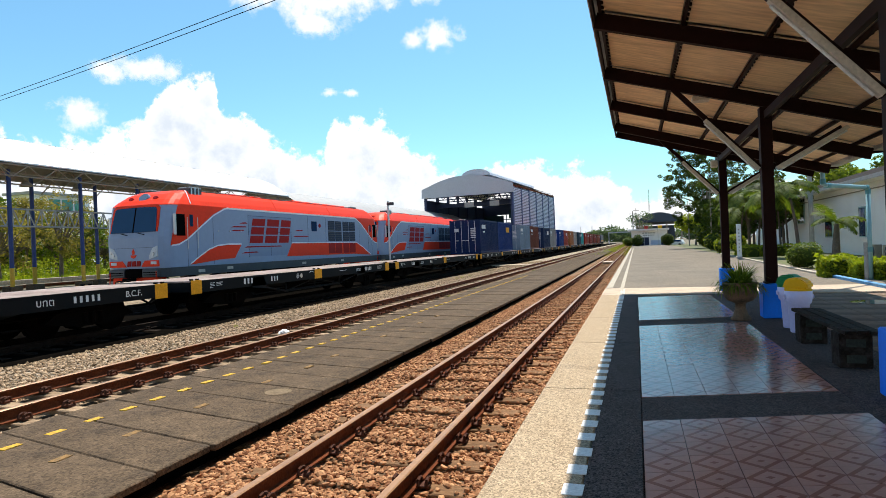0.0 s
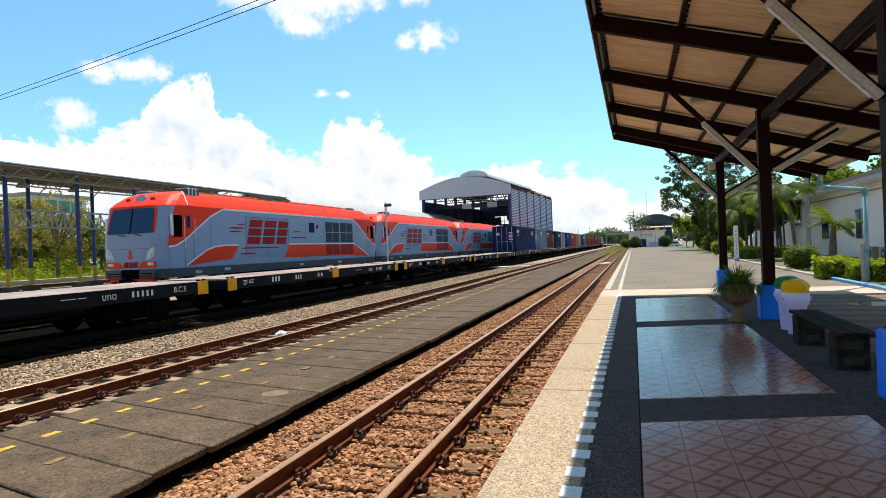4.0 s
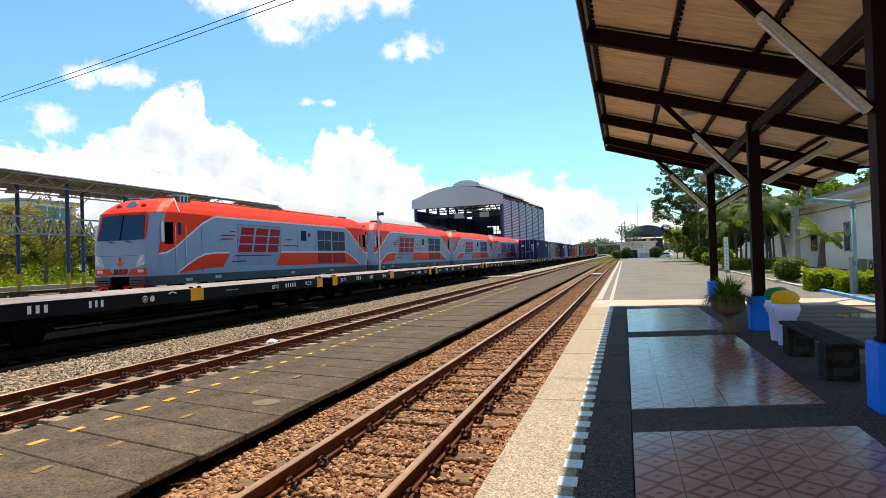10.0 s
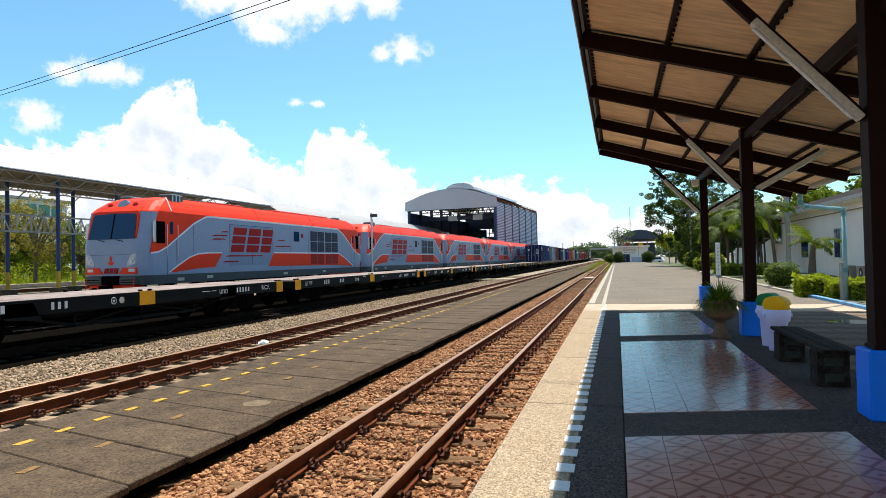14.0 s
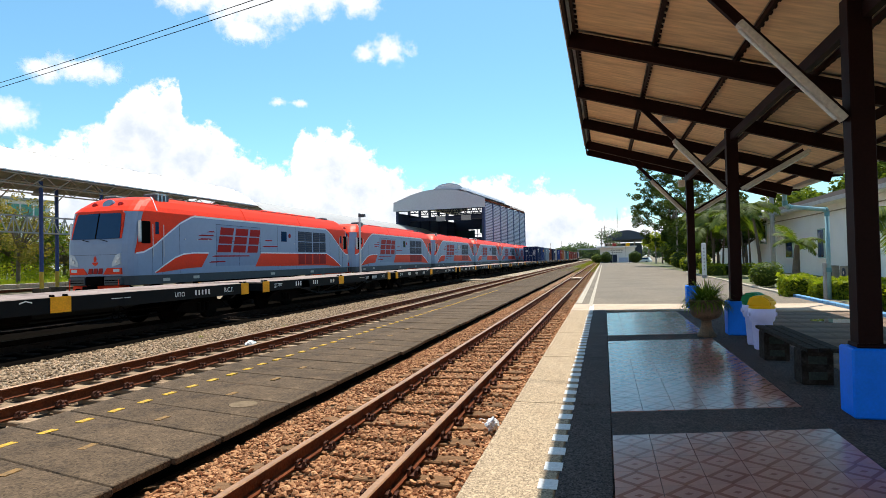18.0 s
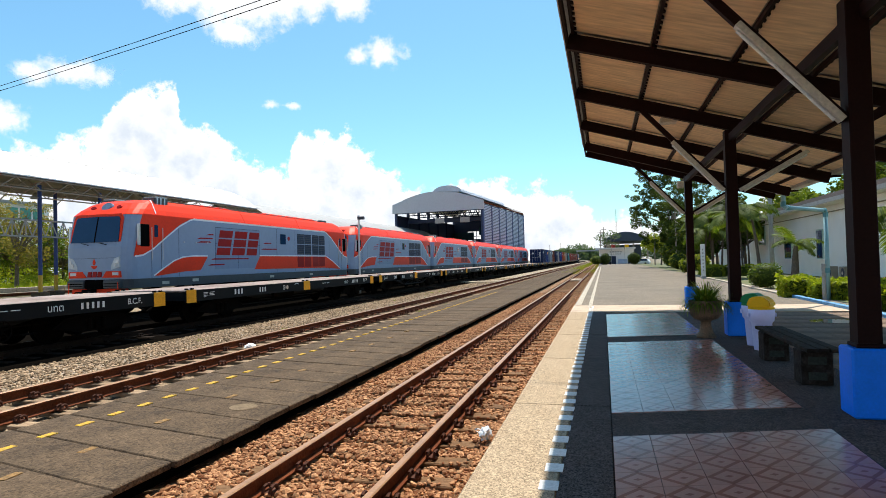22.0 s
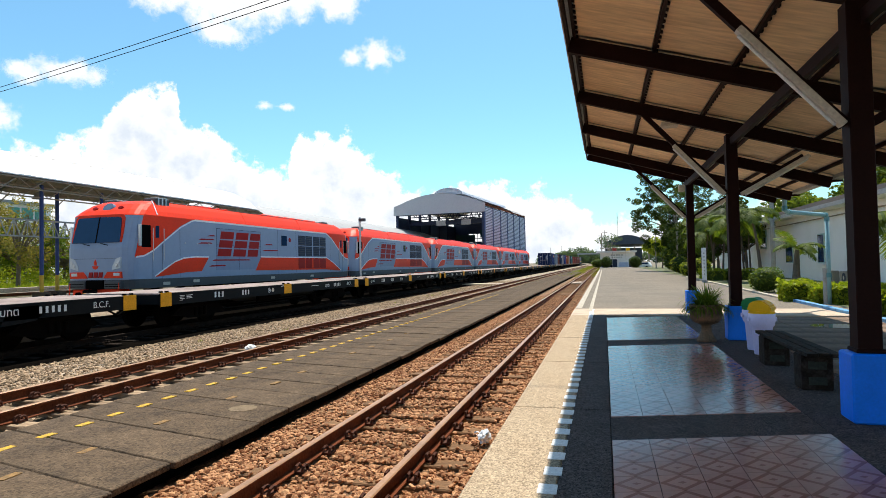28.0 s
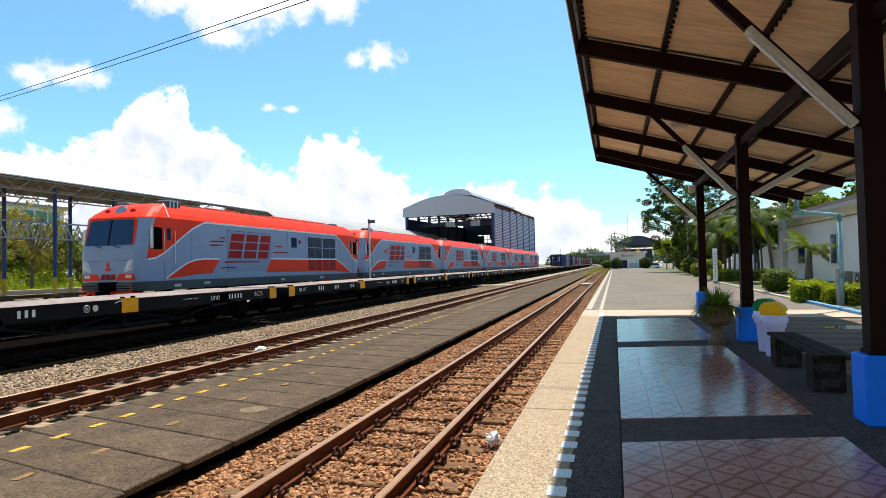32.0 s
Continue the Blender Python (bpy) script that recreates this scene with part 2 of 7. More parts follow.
M = {
    "ground": mat("dry ground", (0.17, 0.13, 0.085), 0.95, var=0.15, scale=0.12, col2=(0.11, 0.13, 0.04), fine=4, bump=0.6, bscale=3),
    "ballast_brown": mat("rust-brown ballast bed", (0.25, 0.145, 0.080), 0.95, var=0.25, scale=2, fine=22, bump=1, bscale=25, spec=0.12, pebble=(30, 0.75)),
    "ballast_grey": mat("grey ballast bed", (0.34, 0.265, 0.19), 0.95, var=0.25, scale=2, fine=22, bump=1, bscale=25, spec=0.12, pebble=(28, 0.75)),
    "stone_brown": island_mat("rust-stained ballast stone", (0.54, 0.315, 0.165), (0.15, 0.056, 0.022)),
    "stone_pale": island_mat("pale ballast stone", (0.54, 0.40, 0.265), (0.11, 0.076, 0.044)),
    # Rust tone taken darker to carry the shade on the rail sides.
    "rail": mat("rusty rail steel", (0.150, 0.042, 0.015), 0.85, 0.0, var=0.2, scale=6, fine=40, bump=0.3, spec=0.12),
    "railtop": mat("worn rail head", (0.38, 0.20, 0.095), 0.38, 0.2, var=0.15, scale=4, fine=50, spec=0.4),
    "sleeper": mat("weathered sleeper", (0.23, 0.125, 0.062), 0.9, var=0.2, scale=5, fine=30, bump=0.6, rand=0.5, stretch=(0.4, 3, 3), spec=0.15),
    # Near-black, so that the colour itself carries the shade beneath the trains.
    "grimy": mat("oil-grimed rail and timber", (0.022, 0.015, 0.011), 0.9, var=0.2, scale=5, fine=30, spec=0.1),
    "clip": mat("rusty rail clip", (0.085, 0.030, 0.016), 0.8, 0.0, var=0.2, spec=0.2),
    "slab": mat("stained dark concrete slab", (0.112, 0.077, 0.048), 0.9, var=0.17, scale=2.4, col2=(0.042, 0.031, 0.023), fine=9, bump=0.8, bscale=40, rand=0.14, spec=0.1, grain=0.7, pebble=(52, 0.5)),
    "yellow": mat("faded yellow road paint", (0.62, 0.36, 0.03), 0.8, var=0.25, scale=18, col2=(0.22, 0.15, 0.06), fine=90, spec=0.2),
    "old_yellow": mat("worn orange paint", (0.27, 0.15, 0.05), 0.85, var=0.25, scale=14, col2=(0.11, 0.08, 0.05), fine=90, spec=0.2),
    "aggregate": mat("exposed aggregate concrete", (0.385, 0.297, 0.20), 0.9, var=0.14, scale=2.2, col2=(0.30, 0.22, 0.14), fine=20, bump=0.9, bscale=60, spec=0.12, grain=0.9, pebble=(90, 0.6)),
    "dark_agg": mat("dark aggregate floor", (0.090, 0.070, 0.064), 0.85, var=0.16, scale=1.6, fine=14, bump=0.6, bscale=60, spec=0.1, grain=0.8, pebble=(95, 0.95)),
    "white_paint": mat("white paint", (0.78, 0.78, 0.76), 0.6, var=0.1, scale=12, fine=60),
    "white_line": mat("worn white road paint", (0.46, 0.40, 0.31), 0.8, var=0.2, scale=5, col2=(0.25, 0.21, 0.16), fine=30, spec=0.2),
    "asphalt": mat("grey worn asphalt", (0.19, 0.155, 0.115), 0.9, var=0.2, scale=0.4, col2=(0.12, 0.10, 0.08), fine=12, bump=0.5, bscale=30, grain=1.0, spec=0.2, pebble=(32, 0.35)),
    "concrete": mat("pale concrete", (0.50, 0.38, 0.27), 0.85, var=0.18, scale=1.5, fine=60, bump=0.3),
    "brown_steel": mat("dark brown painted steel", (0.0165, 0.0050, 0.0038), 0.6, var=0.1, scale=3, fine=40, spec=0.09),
    "roof_board": mat("tan roof lining board", (0.86, 0.66, 0.44), 0.85, var=0.13, scale=0.7, col2=(0.60, 0.42, 0.26), fine=4, rand=0.08, stretch=(0.6, 4, 1), spec=0.15),
    "sheet_top": mat("weathered grey roof sheet", (0.40, 0.38, 0.35), 0.7, var=0.15),
    "lamp_body": mat("aged cream lamp housing", (0.58, 0.53, 0.44), 0.5, var=0.12),
    "blue_paint": mat("bright blue gloss paint", (0.002, 0.21, 0.95), 0.45, var=0.05, scale=6, fine=40, spec=0.25),
    "bench": mat("dark weathered bench wood", (0.016, 0.011, 0.008), 0.75, var=0.25, scale=9, col2=(0.045, 0.038, 0.032), fine=40, bump=0.5, spec=0.1),
    "bench_gap": mat("mouldy green-grey block", (0.035, 0.042, 0.034), 0.85, var=0.2, spec=0.1),
    "bin_white": mat("milky translucent bin plastic", (0.66, 0.66, 0.95), 0.4, var=0.03, spec=0.3),
    "bin_yellow": mat("yellow plastic lid", (0.92, 0.52, 0.004), 0.5, var=0.04, spec=0.25),
    "bin_green": mat("green plastic lid", (0.008, 0.22, 0.07), 0.5, var=0.04, spec=0.25),
    "clay": mat("mossy clay urn", (0.20, 0.115, 0.06), 0.8, var=0.3, scale=6, col2=(0.07, 0.06, 0.035), fine=40, bump=0.4),
    "leaf_strap": leaf_mat("strap leaves", (0.07, 0.13, 0.015), (0.22, 0.30, 0.04)),
    "loco_grey": mat("blue-grey loco paint", (0.29, 0.36, 0.48), 0.45, 0.0, var=0.025, scale=0.9, fine=5, spec=0.3),
    "loco_panel": mat("darker blue-grey loco paint", (0.235, 0.30, 0.42), 0.45, 0.0, var=0.03, scale=0.9, fine=5, spec=0.3),
    "loco_red": mat("orange-red loco paint", (0.92, 0.050, 0.012), 0.45, var=0.04, scale=1.2, fine=14, spec=0.15),
    "logo_red": mat("deep red lettering paint", (0.36, 0.008, 0.006), 0.5, var=0.05, spec=0.15),
    "loco_dark": mat("dark grey sill paint", (0.055, 0.06, 0.065), 0.5, var=0.12),
    "loco_white": mat("white stripe paint", (0.85, 0.85, 0.86), 0.35, var=0.04),
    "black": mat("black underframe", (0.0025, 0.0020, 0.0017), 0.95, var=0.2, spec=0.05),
    # Blue of the reflected sky is put into the base colour.
    "glass_dark": glass_mat("dark tinted glass", (0.010, 0.036, 0.095)),
    "louvre": mat("dark blue-grey louvre", (0.028, 0.040, 0.075), 0.6, 0.0, var=0.1, spec=0.2),
    "lamp_glass": mat("grey-blue lamp glass", (0.16, 0.21, 0.29), 0.15, var=0.05),
    "lens": glass_mat("clear lamp lens", (0.55, 0.58, 0.6), 0.1),
    "chrome": mat("bright grey steel", (0.55, 0.56, 0.57), 0.35, 0.8, var=0.06),
    "deck": mat("dusty pinkish wagon deck", (0.34, 0.265, 0.235), 0.85, var=0.25, scale=0.9, col2=(0.19, 0.14, 0.12), fine=8, rand=0.12, stretch=(1, 0.5, 1), spec=0.15),
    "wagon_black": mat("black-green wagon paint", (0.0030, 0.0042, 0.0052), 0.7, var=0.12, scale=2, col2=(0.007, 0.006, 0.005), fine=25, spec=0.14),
    "wagon_yellow": mat("grimy yellow paint", (0.80, 0.36, 0.012), 0.6, var=0.10, scale=4, fine=25, spec=0.2),
    "stencil": mat("white stencil paint", (0.70, 0.71, 0.70), 0.6, var=0.12, scale=30),
}


# ---- mesh helpers ----
def part(name, bm, material, parent=None, label="", smooth=False, loc=None):
    me = bpy.data.meshes.new(name)
    if isinstance(bm, bmesh.types.BMesh):
        bm.normal_update()
        bm.to_mesh(me)
        bm.free()
    else:
        me.from_pydata([tuple(v) for v in bm[0]], [], [tuple(f) for f in bm[1]])
    me.materials.append(M[material] if isinstance(material, str) else material)
    if smooth:
        me.shade_smooth()
    ob = new(name, me)
    if parent:
        ob.parent = parent
    if loc:
        ob.location = loc
    if label:
        ob["label"] = label
    return ob


def share(ob, parent, m):
    """Another piece on the same mesh."""
    o = new(ob.name.split(".")[0], ob.data)
    o.parent = parent
    o.matrix_basis = m
    return o


def thing(name, label, category="", group="", kind="", at=None):
    e = new(name)
    e.empty_display_size = 0.2
    if at is not None:
        e.matrix_basis = at if isinstance(at, Matrix) else Matrix.Translation(at)
    return tagged(e, label, category, group, kind)


def box(bm, x0, x1, y0, y1, z0, z1, bevel=0.0, m=None):
    r = bmesh.ops.create_cube(bm, size=1)
    vs = r["verts"]
    bmesh.ops.transform(bm, verts=vs, matrix=Matrix.Translation(((x0 + x1) / 2, (y0 + y1) / 2, (z0 + z1) / 2)) @ Matrix.Diagonal((abs(x1 - x0), abs(y1 - y0), abs(z1 - z0), 1)))
    if bevel:
        es = list({e for v in vs for e in v.link_edges})
        r = bmesh.ops.bevel(bm, geom=es, offset=bevel, segments=1, affect="EDGES", profile=0.5)
        vs = list({v for f in r["faces"] for v in f.verts} | {v for v in vs if v.is_valid})
    if m is not None:
        bmesh.ops.transform(bm, verts=[v for v in vs if v.is_valid], matrix=m)
    return bm


def boxm(*a, **k):
    return box(bmesh.new(), *a, **k)


def rod(bm, p, q, r, seg=8, r2=None):
    p, q = Vector(p), Vector(q)
    d = q - p
    bmesh.ops.create_cone(bm, cap_ends=True, segments=seg, radius1=r, radius2=r if r2 is None else r2, depth=d.length, matrix=Matrix.Translation((p + q) / 2) @ d.to_track_quat("Z", "Y").to_matrix().to_4x4())
    return bm


def beam(bm, p, q, w, h):
    """A square-edged bar from p to q, w wide and h deep."""
    p, q = Vector(p), Vector(q)
    d = (q - p).normalized()
    side = d.cross(Vector((0, 0, 1)))
    side = side.normalized() if side.length > 1e-3 else Vector((1, 0, 0))
    up = side.cross(d).normalized()
    vs = [bm.verts.new(e + side * (sx * w / 2) + up * (sz * h / 2)) for e in (p, q) for sx, sz in ((-1, -1), (1, -1), (1, 1), (-1, 1))]
    for f in ((3, 2, 1, 0), (4, 5, 6, 7), (0, 1, 5, 4), (1, 2, 6, 5), (2, 3, 7, 6), (3, 0, 4, 7)):
        bm.faces.new([vs[i] for i in f])
    return bm


def tube(bm, pts, r, seg=6):
    """One unbroken round tube along pts."""
    pts = [Vector(p) for p in pts]
    rings = []
    for i, p in enumerate(pts):
        d = (pts[min(i + 1, len(pts) - 1)] - pts[max(i - 1, 0)]).normalized()
        u = d.orthogonal() if abs(d.z) > 0.9 else d.cross(Vector((0, 0, 1)))
        u.normalize()
        w = d.cross(u)
        rings.append([bm.verts.new(p + r * (math.cos(2 * math.pi * k / seg) * u + math.sin(2 * math.pi * k / seg) * w)) for k in range(seg)])
    for a, b in zip(rings, rings[1:]):
        for k in range(seg):
            bm.faces.new((a[k], a[(k + 1) % seg], b[(k + 1) % seg], b[k]))
    bm.faces.new(rings[0][::-1]), bm.faces.new(rings[-1])
    return bm


def prism(bm, pts, axis, a, b):
    """A polygon in the two other axes, drawn out along axis from a to b."""
    def at(u, v, w):
        return {"x": (w, u, v), "y": (u, w, v), "z": (u, v, w)}[axis]
    lo, hi = [bm.verts.new(at(u, v, a)) for u, v in pts], [bm.verts.new(at(u, v, b)) for u, v in pts]
    n = len(pts)
    faces = [bm.faces.new(lo), bm.faces.new(hi[::-1])] + [bm.faces.new((lo[i], hi[i], hi[(i + 1) % n], lo[(i + 1) % n])) for i in range(n)]
    bmesh.ops.recalc_face_normals(bm, faces=faces)
    return bm


def lathe(bm, prof, seg=20, at=(0, 0, 0)):
    rings = [[bm.verts.new((at[0] + r * math.cos(2 * math.pi * i / seg), at[1] + r * math.sin(2 * math.pi * i / seg), at[2] + z)) for i in range(seg)] for r, z in prof]
    for a, b in zip(rings, rings[1:]):
        for i in range(seg):
            bm.faces.new((a[i], a[(i + 1) % seg], b[(i + 1) % seg], b[i]))
    bm.faces.new(rings[0][::-1]), bm.faces.new(rings[-1])
    return bm


def scatter(base_v, base_f, mats):
    """Copies of a small mesh at the given 4x4 matrices, as one mesh's data."""
    base_v = np.asarray(base_v, float)
    n = len(base_v)
    hv = np.c_[base_v, np.ones(n)]
    v = np.concatenate([(hv @ np.asarray(m).T)[:, :3] for m in mats])
    f = (np.asarray(base_f)[None] + (np.arange(len(mats)) * n)[:, None, None]).reshape(-1, len(base_f[0]))
    return v, f


def stones(name, label, material, xr, yr, z, size, count, seed, parent=None, keep=None):
    """Loose ballast stones, as one mass."""
    rng = np.random.default_rng(seed)
    bm = bmesh.new()
    bmesh.ops.create_icosphere(bm, subdivisions=1, radius=1)
    bv = np.array([v.co[:] for v in bm.verts])
    bf = np.array([[v.index for v in f.verts] for f in bm.faces])
    bm.free()
    allv, allf, k = [], [], 0
    near = rng.random(count) ** 1.6
    for i in range(count):
        x, y = rng.uniform(*xr), yr[0] + (yr[1] - yr[0]) * near[i]
        if keep and not keep(x, y):
            continue
        s = size * rng.uniform(0.55, 1.3)
        v = bv * (1 + rng.uniform(-0.35, 0.25, (12, 1))) * (s * rng.uniform(0.7, 1.2), s * rng.uniform(0.7, 1.2), s * rng.uniform(0.45, 0.8))
        a, c = rng.uniform(0, 6.28), rng.uniform(-0.5, 0.5)
        ca, sa, cc, sc = math.cos(a), math.sin(a), math.cos(c), math.sin(c)
        v = v @ np.array([[1, 0, 0], [0, cc, -sc], [0, sc, cc]]) @ np.array([[ca, -sa, 0], [sa, ca, 0], [0, 0, 1]])
        zz = z(x, y) if callable(z) else z
        allv.append(v + (x, y, zz + s * rng.uniform(-0.1, 0.45)))
        allf.append(bf + 12 * k)
        k += 1
    ob = part(name, (np.concatenate(allv).tolist(), np.concatenate(allf).tolist()), material, parent)
    return tagged(ob, label, "ballast", kind="stuff")

# ---- ground and tracks ----
T1, T2, T3, T4, T5 = -2.27, -7.27, -12.45, -16.9, -33.5      # centre lines of the tracks
Z1, Z2, Z3 = -0.17, -0.05, -0.06                             # rail tops

bm = bmesh.new()
bmesh.ops.create_grid(bm, x_segments=40, y_segments=40, size=4500)
ground = tagged(part("ground", bm, "ground", loc=(0, 0, -0.46)), "dry earth with patches of grass, out to the horizon", "ground", kind="structure")

bm = bmesh.new()
prism(bm, [(-4.1, -0.46), (-3.75, -0.372), (-0.93, -0.372), (-0.6, -0.46)], "y", -6, 420)
tagged(part("ballast_bed_1", bm, "ballast_brown"), "rust-brown gravel bed under the platform track", "ballast", kind="structure")
bm = bmesh.new()
prism(bm, [(-11.9, -0.46), (-11.3, -0.33), (-9.3, -0.235), (-8.34, -0.235), (-8.26, -0.285), (-6.3, -0.285), (-6.2, -0.46)], "y", -6, 420)
tagged(part("ballast_bed_2", bm, "ballast_grey"), "grey gravel bed under the middle track", "ballast", kind="structure")
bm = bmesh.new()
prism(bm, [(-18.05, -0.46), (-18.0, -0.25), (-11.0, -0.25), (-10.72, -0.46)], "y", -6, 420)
# Shade under the trains is painted into this black bed colour.
M["shade_black"] = mat("oil-blackened ballast", (0.006, 0.005, 0.004), 0.95, var=0.15, scale=2, fine=22, bump=1, bscale=25, spec=0.0)
tagged(part("ballast_bed_3", bm, "shade_black"), "gravel bed under the freight wagons and locomotives, shade painted black", "ballast", kind="structure")

bm = bmesh.new()
prism(bm, [(-24.0, -0.46), (-19.6, -0.26), (-18.1, -0.26), (-18.05, -0.46)], "y", -6, 420)
M["dusty"] = mat("dusty brown ballast", (0.30, 0.225, 0.15), 0.95, var=0.25, scale=1.2, col2=(0.15, 0.11, 0.075), fine=22, bump=1, bscale=25, spec=0.1, pebble=(20, 0.6))
tagged(part("ballast_bed_4", bm, "dusty"), "dusty brown gravel bed under the parked locomotives", "ballast", kind="structure")

RAIL = [(-0.062, 0), (0.062, 0), (0.062, 0.012), (0.012, 0.03), (0.010, 0.105), (0.034, 0.115), (0.036, 0.142), (0.026, 0.15), (-0.026, 0.15), (-0.036, 0.142), (-0.034, 0.115), (-0.010, 0.105), (-0.012, 0.03), (-0.062, 0.012)]


def track(name, x, z, y0, y1, label, detail, rail="rail", head="railtop", timber="sleeper"):
    """Two rails on sleepers; the nearest sleepers and clips are pieces of their own."""
    t = thing(name, label, "railway track", kind="structure", at=(x, 0, z - 0.15))
    for s in (-1, 1):
        bm = bmesh.new()
        prism(bm, [(u + s * 0.5325, v) for u, v in RAIL], "y", y0, y1)
        r = part("rail", bm, rail, t)
        r.data.materials.append(M[head])
        for p in r.data.polygons:
            if p.normal.z > 0.5 and p.center.z > 0.13:
                p.material_index = 1
    rng = random.Random(name)
    bm = boxm(-1.0, 1.0, -0.105, 0.105, -0.14, -0.004, bevel=0.012)
    first = part("sleeper", bm, timber, t, loc=(0, 1.1, 0))
    cb = bmesh.new()
    box(cb, -0.05, 0.05, -0.055, 0.055, 0.0, 0.02)
    for sx in (-0.03, 0.03):
        pts = [(sx, -0.055, 0.015), (sx * 1.2, -0.04, 0.055), (sx * 1.1, 0.0, 0.068), (sx * 1.2, 0.035, 0.058), (sx, 0.055, 0.018)]
        for a, b in zip(pts, pts[1:]):
            rod(cb, a, b, 0.015, 6)
    clip0 = None
    ys = [1.1 + 0.545 * i for i in range(-9, detail)]
    for y in ys:
        if abs(y - 1.1) > 1e-6:
            share(first, t, pose(rng.uniform(-0.03, 0.03), y + rng.uniform(-0.03, 0.03), rng.uniform(-0.022, -0.002), rz=rng.uniform(-1.2, 1.2)))
        for dx in (-0.635, -0.43, 0.43, 0.635):
            if y > 2 and y < 30:
                if clip0 is None:
                    clip0 = part("rail_clip", cb, "clip" if rail == "rail" else "grimy", t, loc=(dx, y, 0))
                else:
                    share(clip0, t, pose(dx, y, 0, rz=rng.uniform(-6, 6)))
    v, f = [], []
    y = ys[-1] + 0.545
    while y < min(y1, 260):
        i = len(v)
        v += [(-1, y - 0.1, -0.12), (1, y - 0.1, -0.12), (1, y + 0.1, -0.12), (-1, y + 0.1, -0.12), (-1, y - 0.1, -0.006), (1, y - 0.1, -0.006), (1, y + 0.1, -0.006), (-1, y + 0.1, -0.006)]
        f += [(i + 4, i + 5, i + 6, i + 7), (i, i + 1, i + 5, i + 4), (i + 1, i + 2, i + 6, i + 5), (i + 2, i + 3, i + 7, i + 6), (i + 3, i, i + 4, i + 7)]
        y += 0.545
    tagged(part("far_sleepers", (v, f), timber, t), kind="stuff")
    return t


track("track_1", T1, Z1, -6, 400, "rusty metre-gauge track on weathered timber sleepers", 70)
M["pale_timber"] = mat("sun-bleached sleeper", (0.36, 0.25, 0.155), 0.9, var=0.2, scale=5, col2=(0.20, 0.13, 0.08), fine=30, bump=0.6, rand=0.4, stretch=(0.4, 3, 3), spec=0.12)
track("track_2", T2, Z2, -6, 400, "rusty metre-gauge track on grey ballast", 70, timber="pale_timber")
# Tracks 3 and 4 take the shade-darkened colour on rails and timber.
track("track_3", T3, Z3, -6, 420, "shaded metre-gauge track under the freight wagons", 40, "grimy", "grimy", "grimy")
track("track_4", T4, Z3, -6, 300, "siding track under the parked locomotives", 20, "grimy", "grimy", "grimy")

# loose stones, nearest stretches
def off_rail(x, y):
    d = abs(abs(x - T1) - 0.5325)
    if d < 0.075:
        return False
    k = (y - 1.1) / 0.545
    on_sleeper = abs(k - round(k)) < 0.19 and abs(x - T1) < 0.97
    return not on_sleeper or random.Random(int(x * 971) * 7919 + int(y * 983)).random() < (0.62 if abs(x - T1) < 0.37 else 0.12)


def bed_1(x, y):
    """Height of the stones: heaped over the sleepers here and there."""
    k = (y - 1.1) / 0.545
    on = abs(k - round(k)) < 0.21 and abs(x - T1) < 0.99
    return -0.368 + (0.034 if on else 0.0) + 0.012 * noise.noise(Vector((x * 2, y * 2, 0)))


stones("ballast_stones", "rust-stained brown ballast stones between the rails", "stone_brown", (-3.72, -0.94), (1.8, 34), bed_1, 0.028, 64000, 5, keep=off_rail)


# Strip in a darker brown: shade between the sleepers put into the colour.
bm = bmesh.new()
prism(bm, [(T2 - 0.97, -0.3), (T2 - 0.95, -0.272), (T2 + 0.95, -0.272), (T2 + 0.97, -0.3)], "y", -6, 200)
M["stained"] = mat("brown-stained gravel", (0.13, 0.088, 0.055), 0.95, var=0.25, scale=3, fine=22, bump=1, bscale=25, spec=0.1, pebble=(30, 0.7))
tagged(part("stained_strip", bm, "stained"), "brown gravel between the rails of the middle track, darkened for shade", "ballast", kind="structure")


def off_rail2(x, y):
    k = (y - 1.1) / 0.545
    if abs(x - T2) < 0.95 and random.Random(int(x * 971) * 7919 + int(y * 983)).random() < 0.72:
        return False
    return abs(abs(x - T2) - 0.5325) > 0.075 and not (abs(k - round(k)) < 0.17 and abs(x - T2) < 0.96)


stones("ballast_stones", "pale grey-brown ballast stones beside the freight track", "stone_pale", (-11.0, -6.35), (3.5, 60), lambda x, y: -0.27 if x > -8.3 else -0.23 - max(0, -9.3 - x) * 0.05, 0.029, 52000, 6, keep=off_rail2)

# ---- island platform ----
island = thing("island_platform", "low dark concrete island platform between two tracks", "platform", kind="structure", at=(0, 0, 0))
# Core coloured black for the shade under the overhanging slabs.
part("core", boxm(-6.28, -4.02, -4, 100, -0.46, -0.235), "shade_black", island)
sb = boxm(-6.27, -3.74, -0.331, 0.331, -0.235, -0.17, bevel=0.010)
for v in sb.verts:
    v.co.y -= 0.225 * (v.co.x + 3.74)
slab0 = None
rs = random.Random(11)
y = -0.62
while y < 100:
    tilt = pose(rs.uniform(-0.02, 0.02), y + rs.uniform(-0.003, 0.003), rs.uniform(-0.003, 0.003), rx=rs.uniform(-0.12, 0.12), ry=rs.uniform(-0.06, 0.06), rz=rs.uniform(-0.15, 0.15))
    if slab0 is None:
        slab0 = part("slab", sb, "slab", island)
        slab0.matrix_basis = tilt
    else:
        share(slab0, island, tilt)
    y += 0.682
dash0 = part("yellow_dash", boxm(-0.045, 0.045, -0.09, 0.09, -0.016, 0.005), "yellow", island, loc=(-5.66, 4.5, -0.1660))
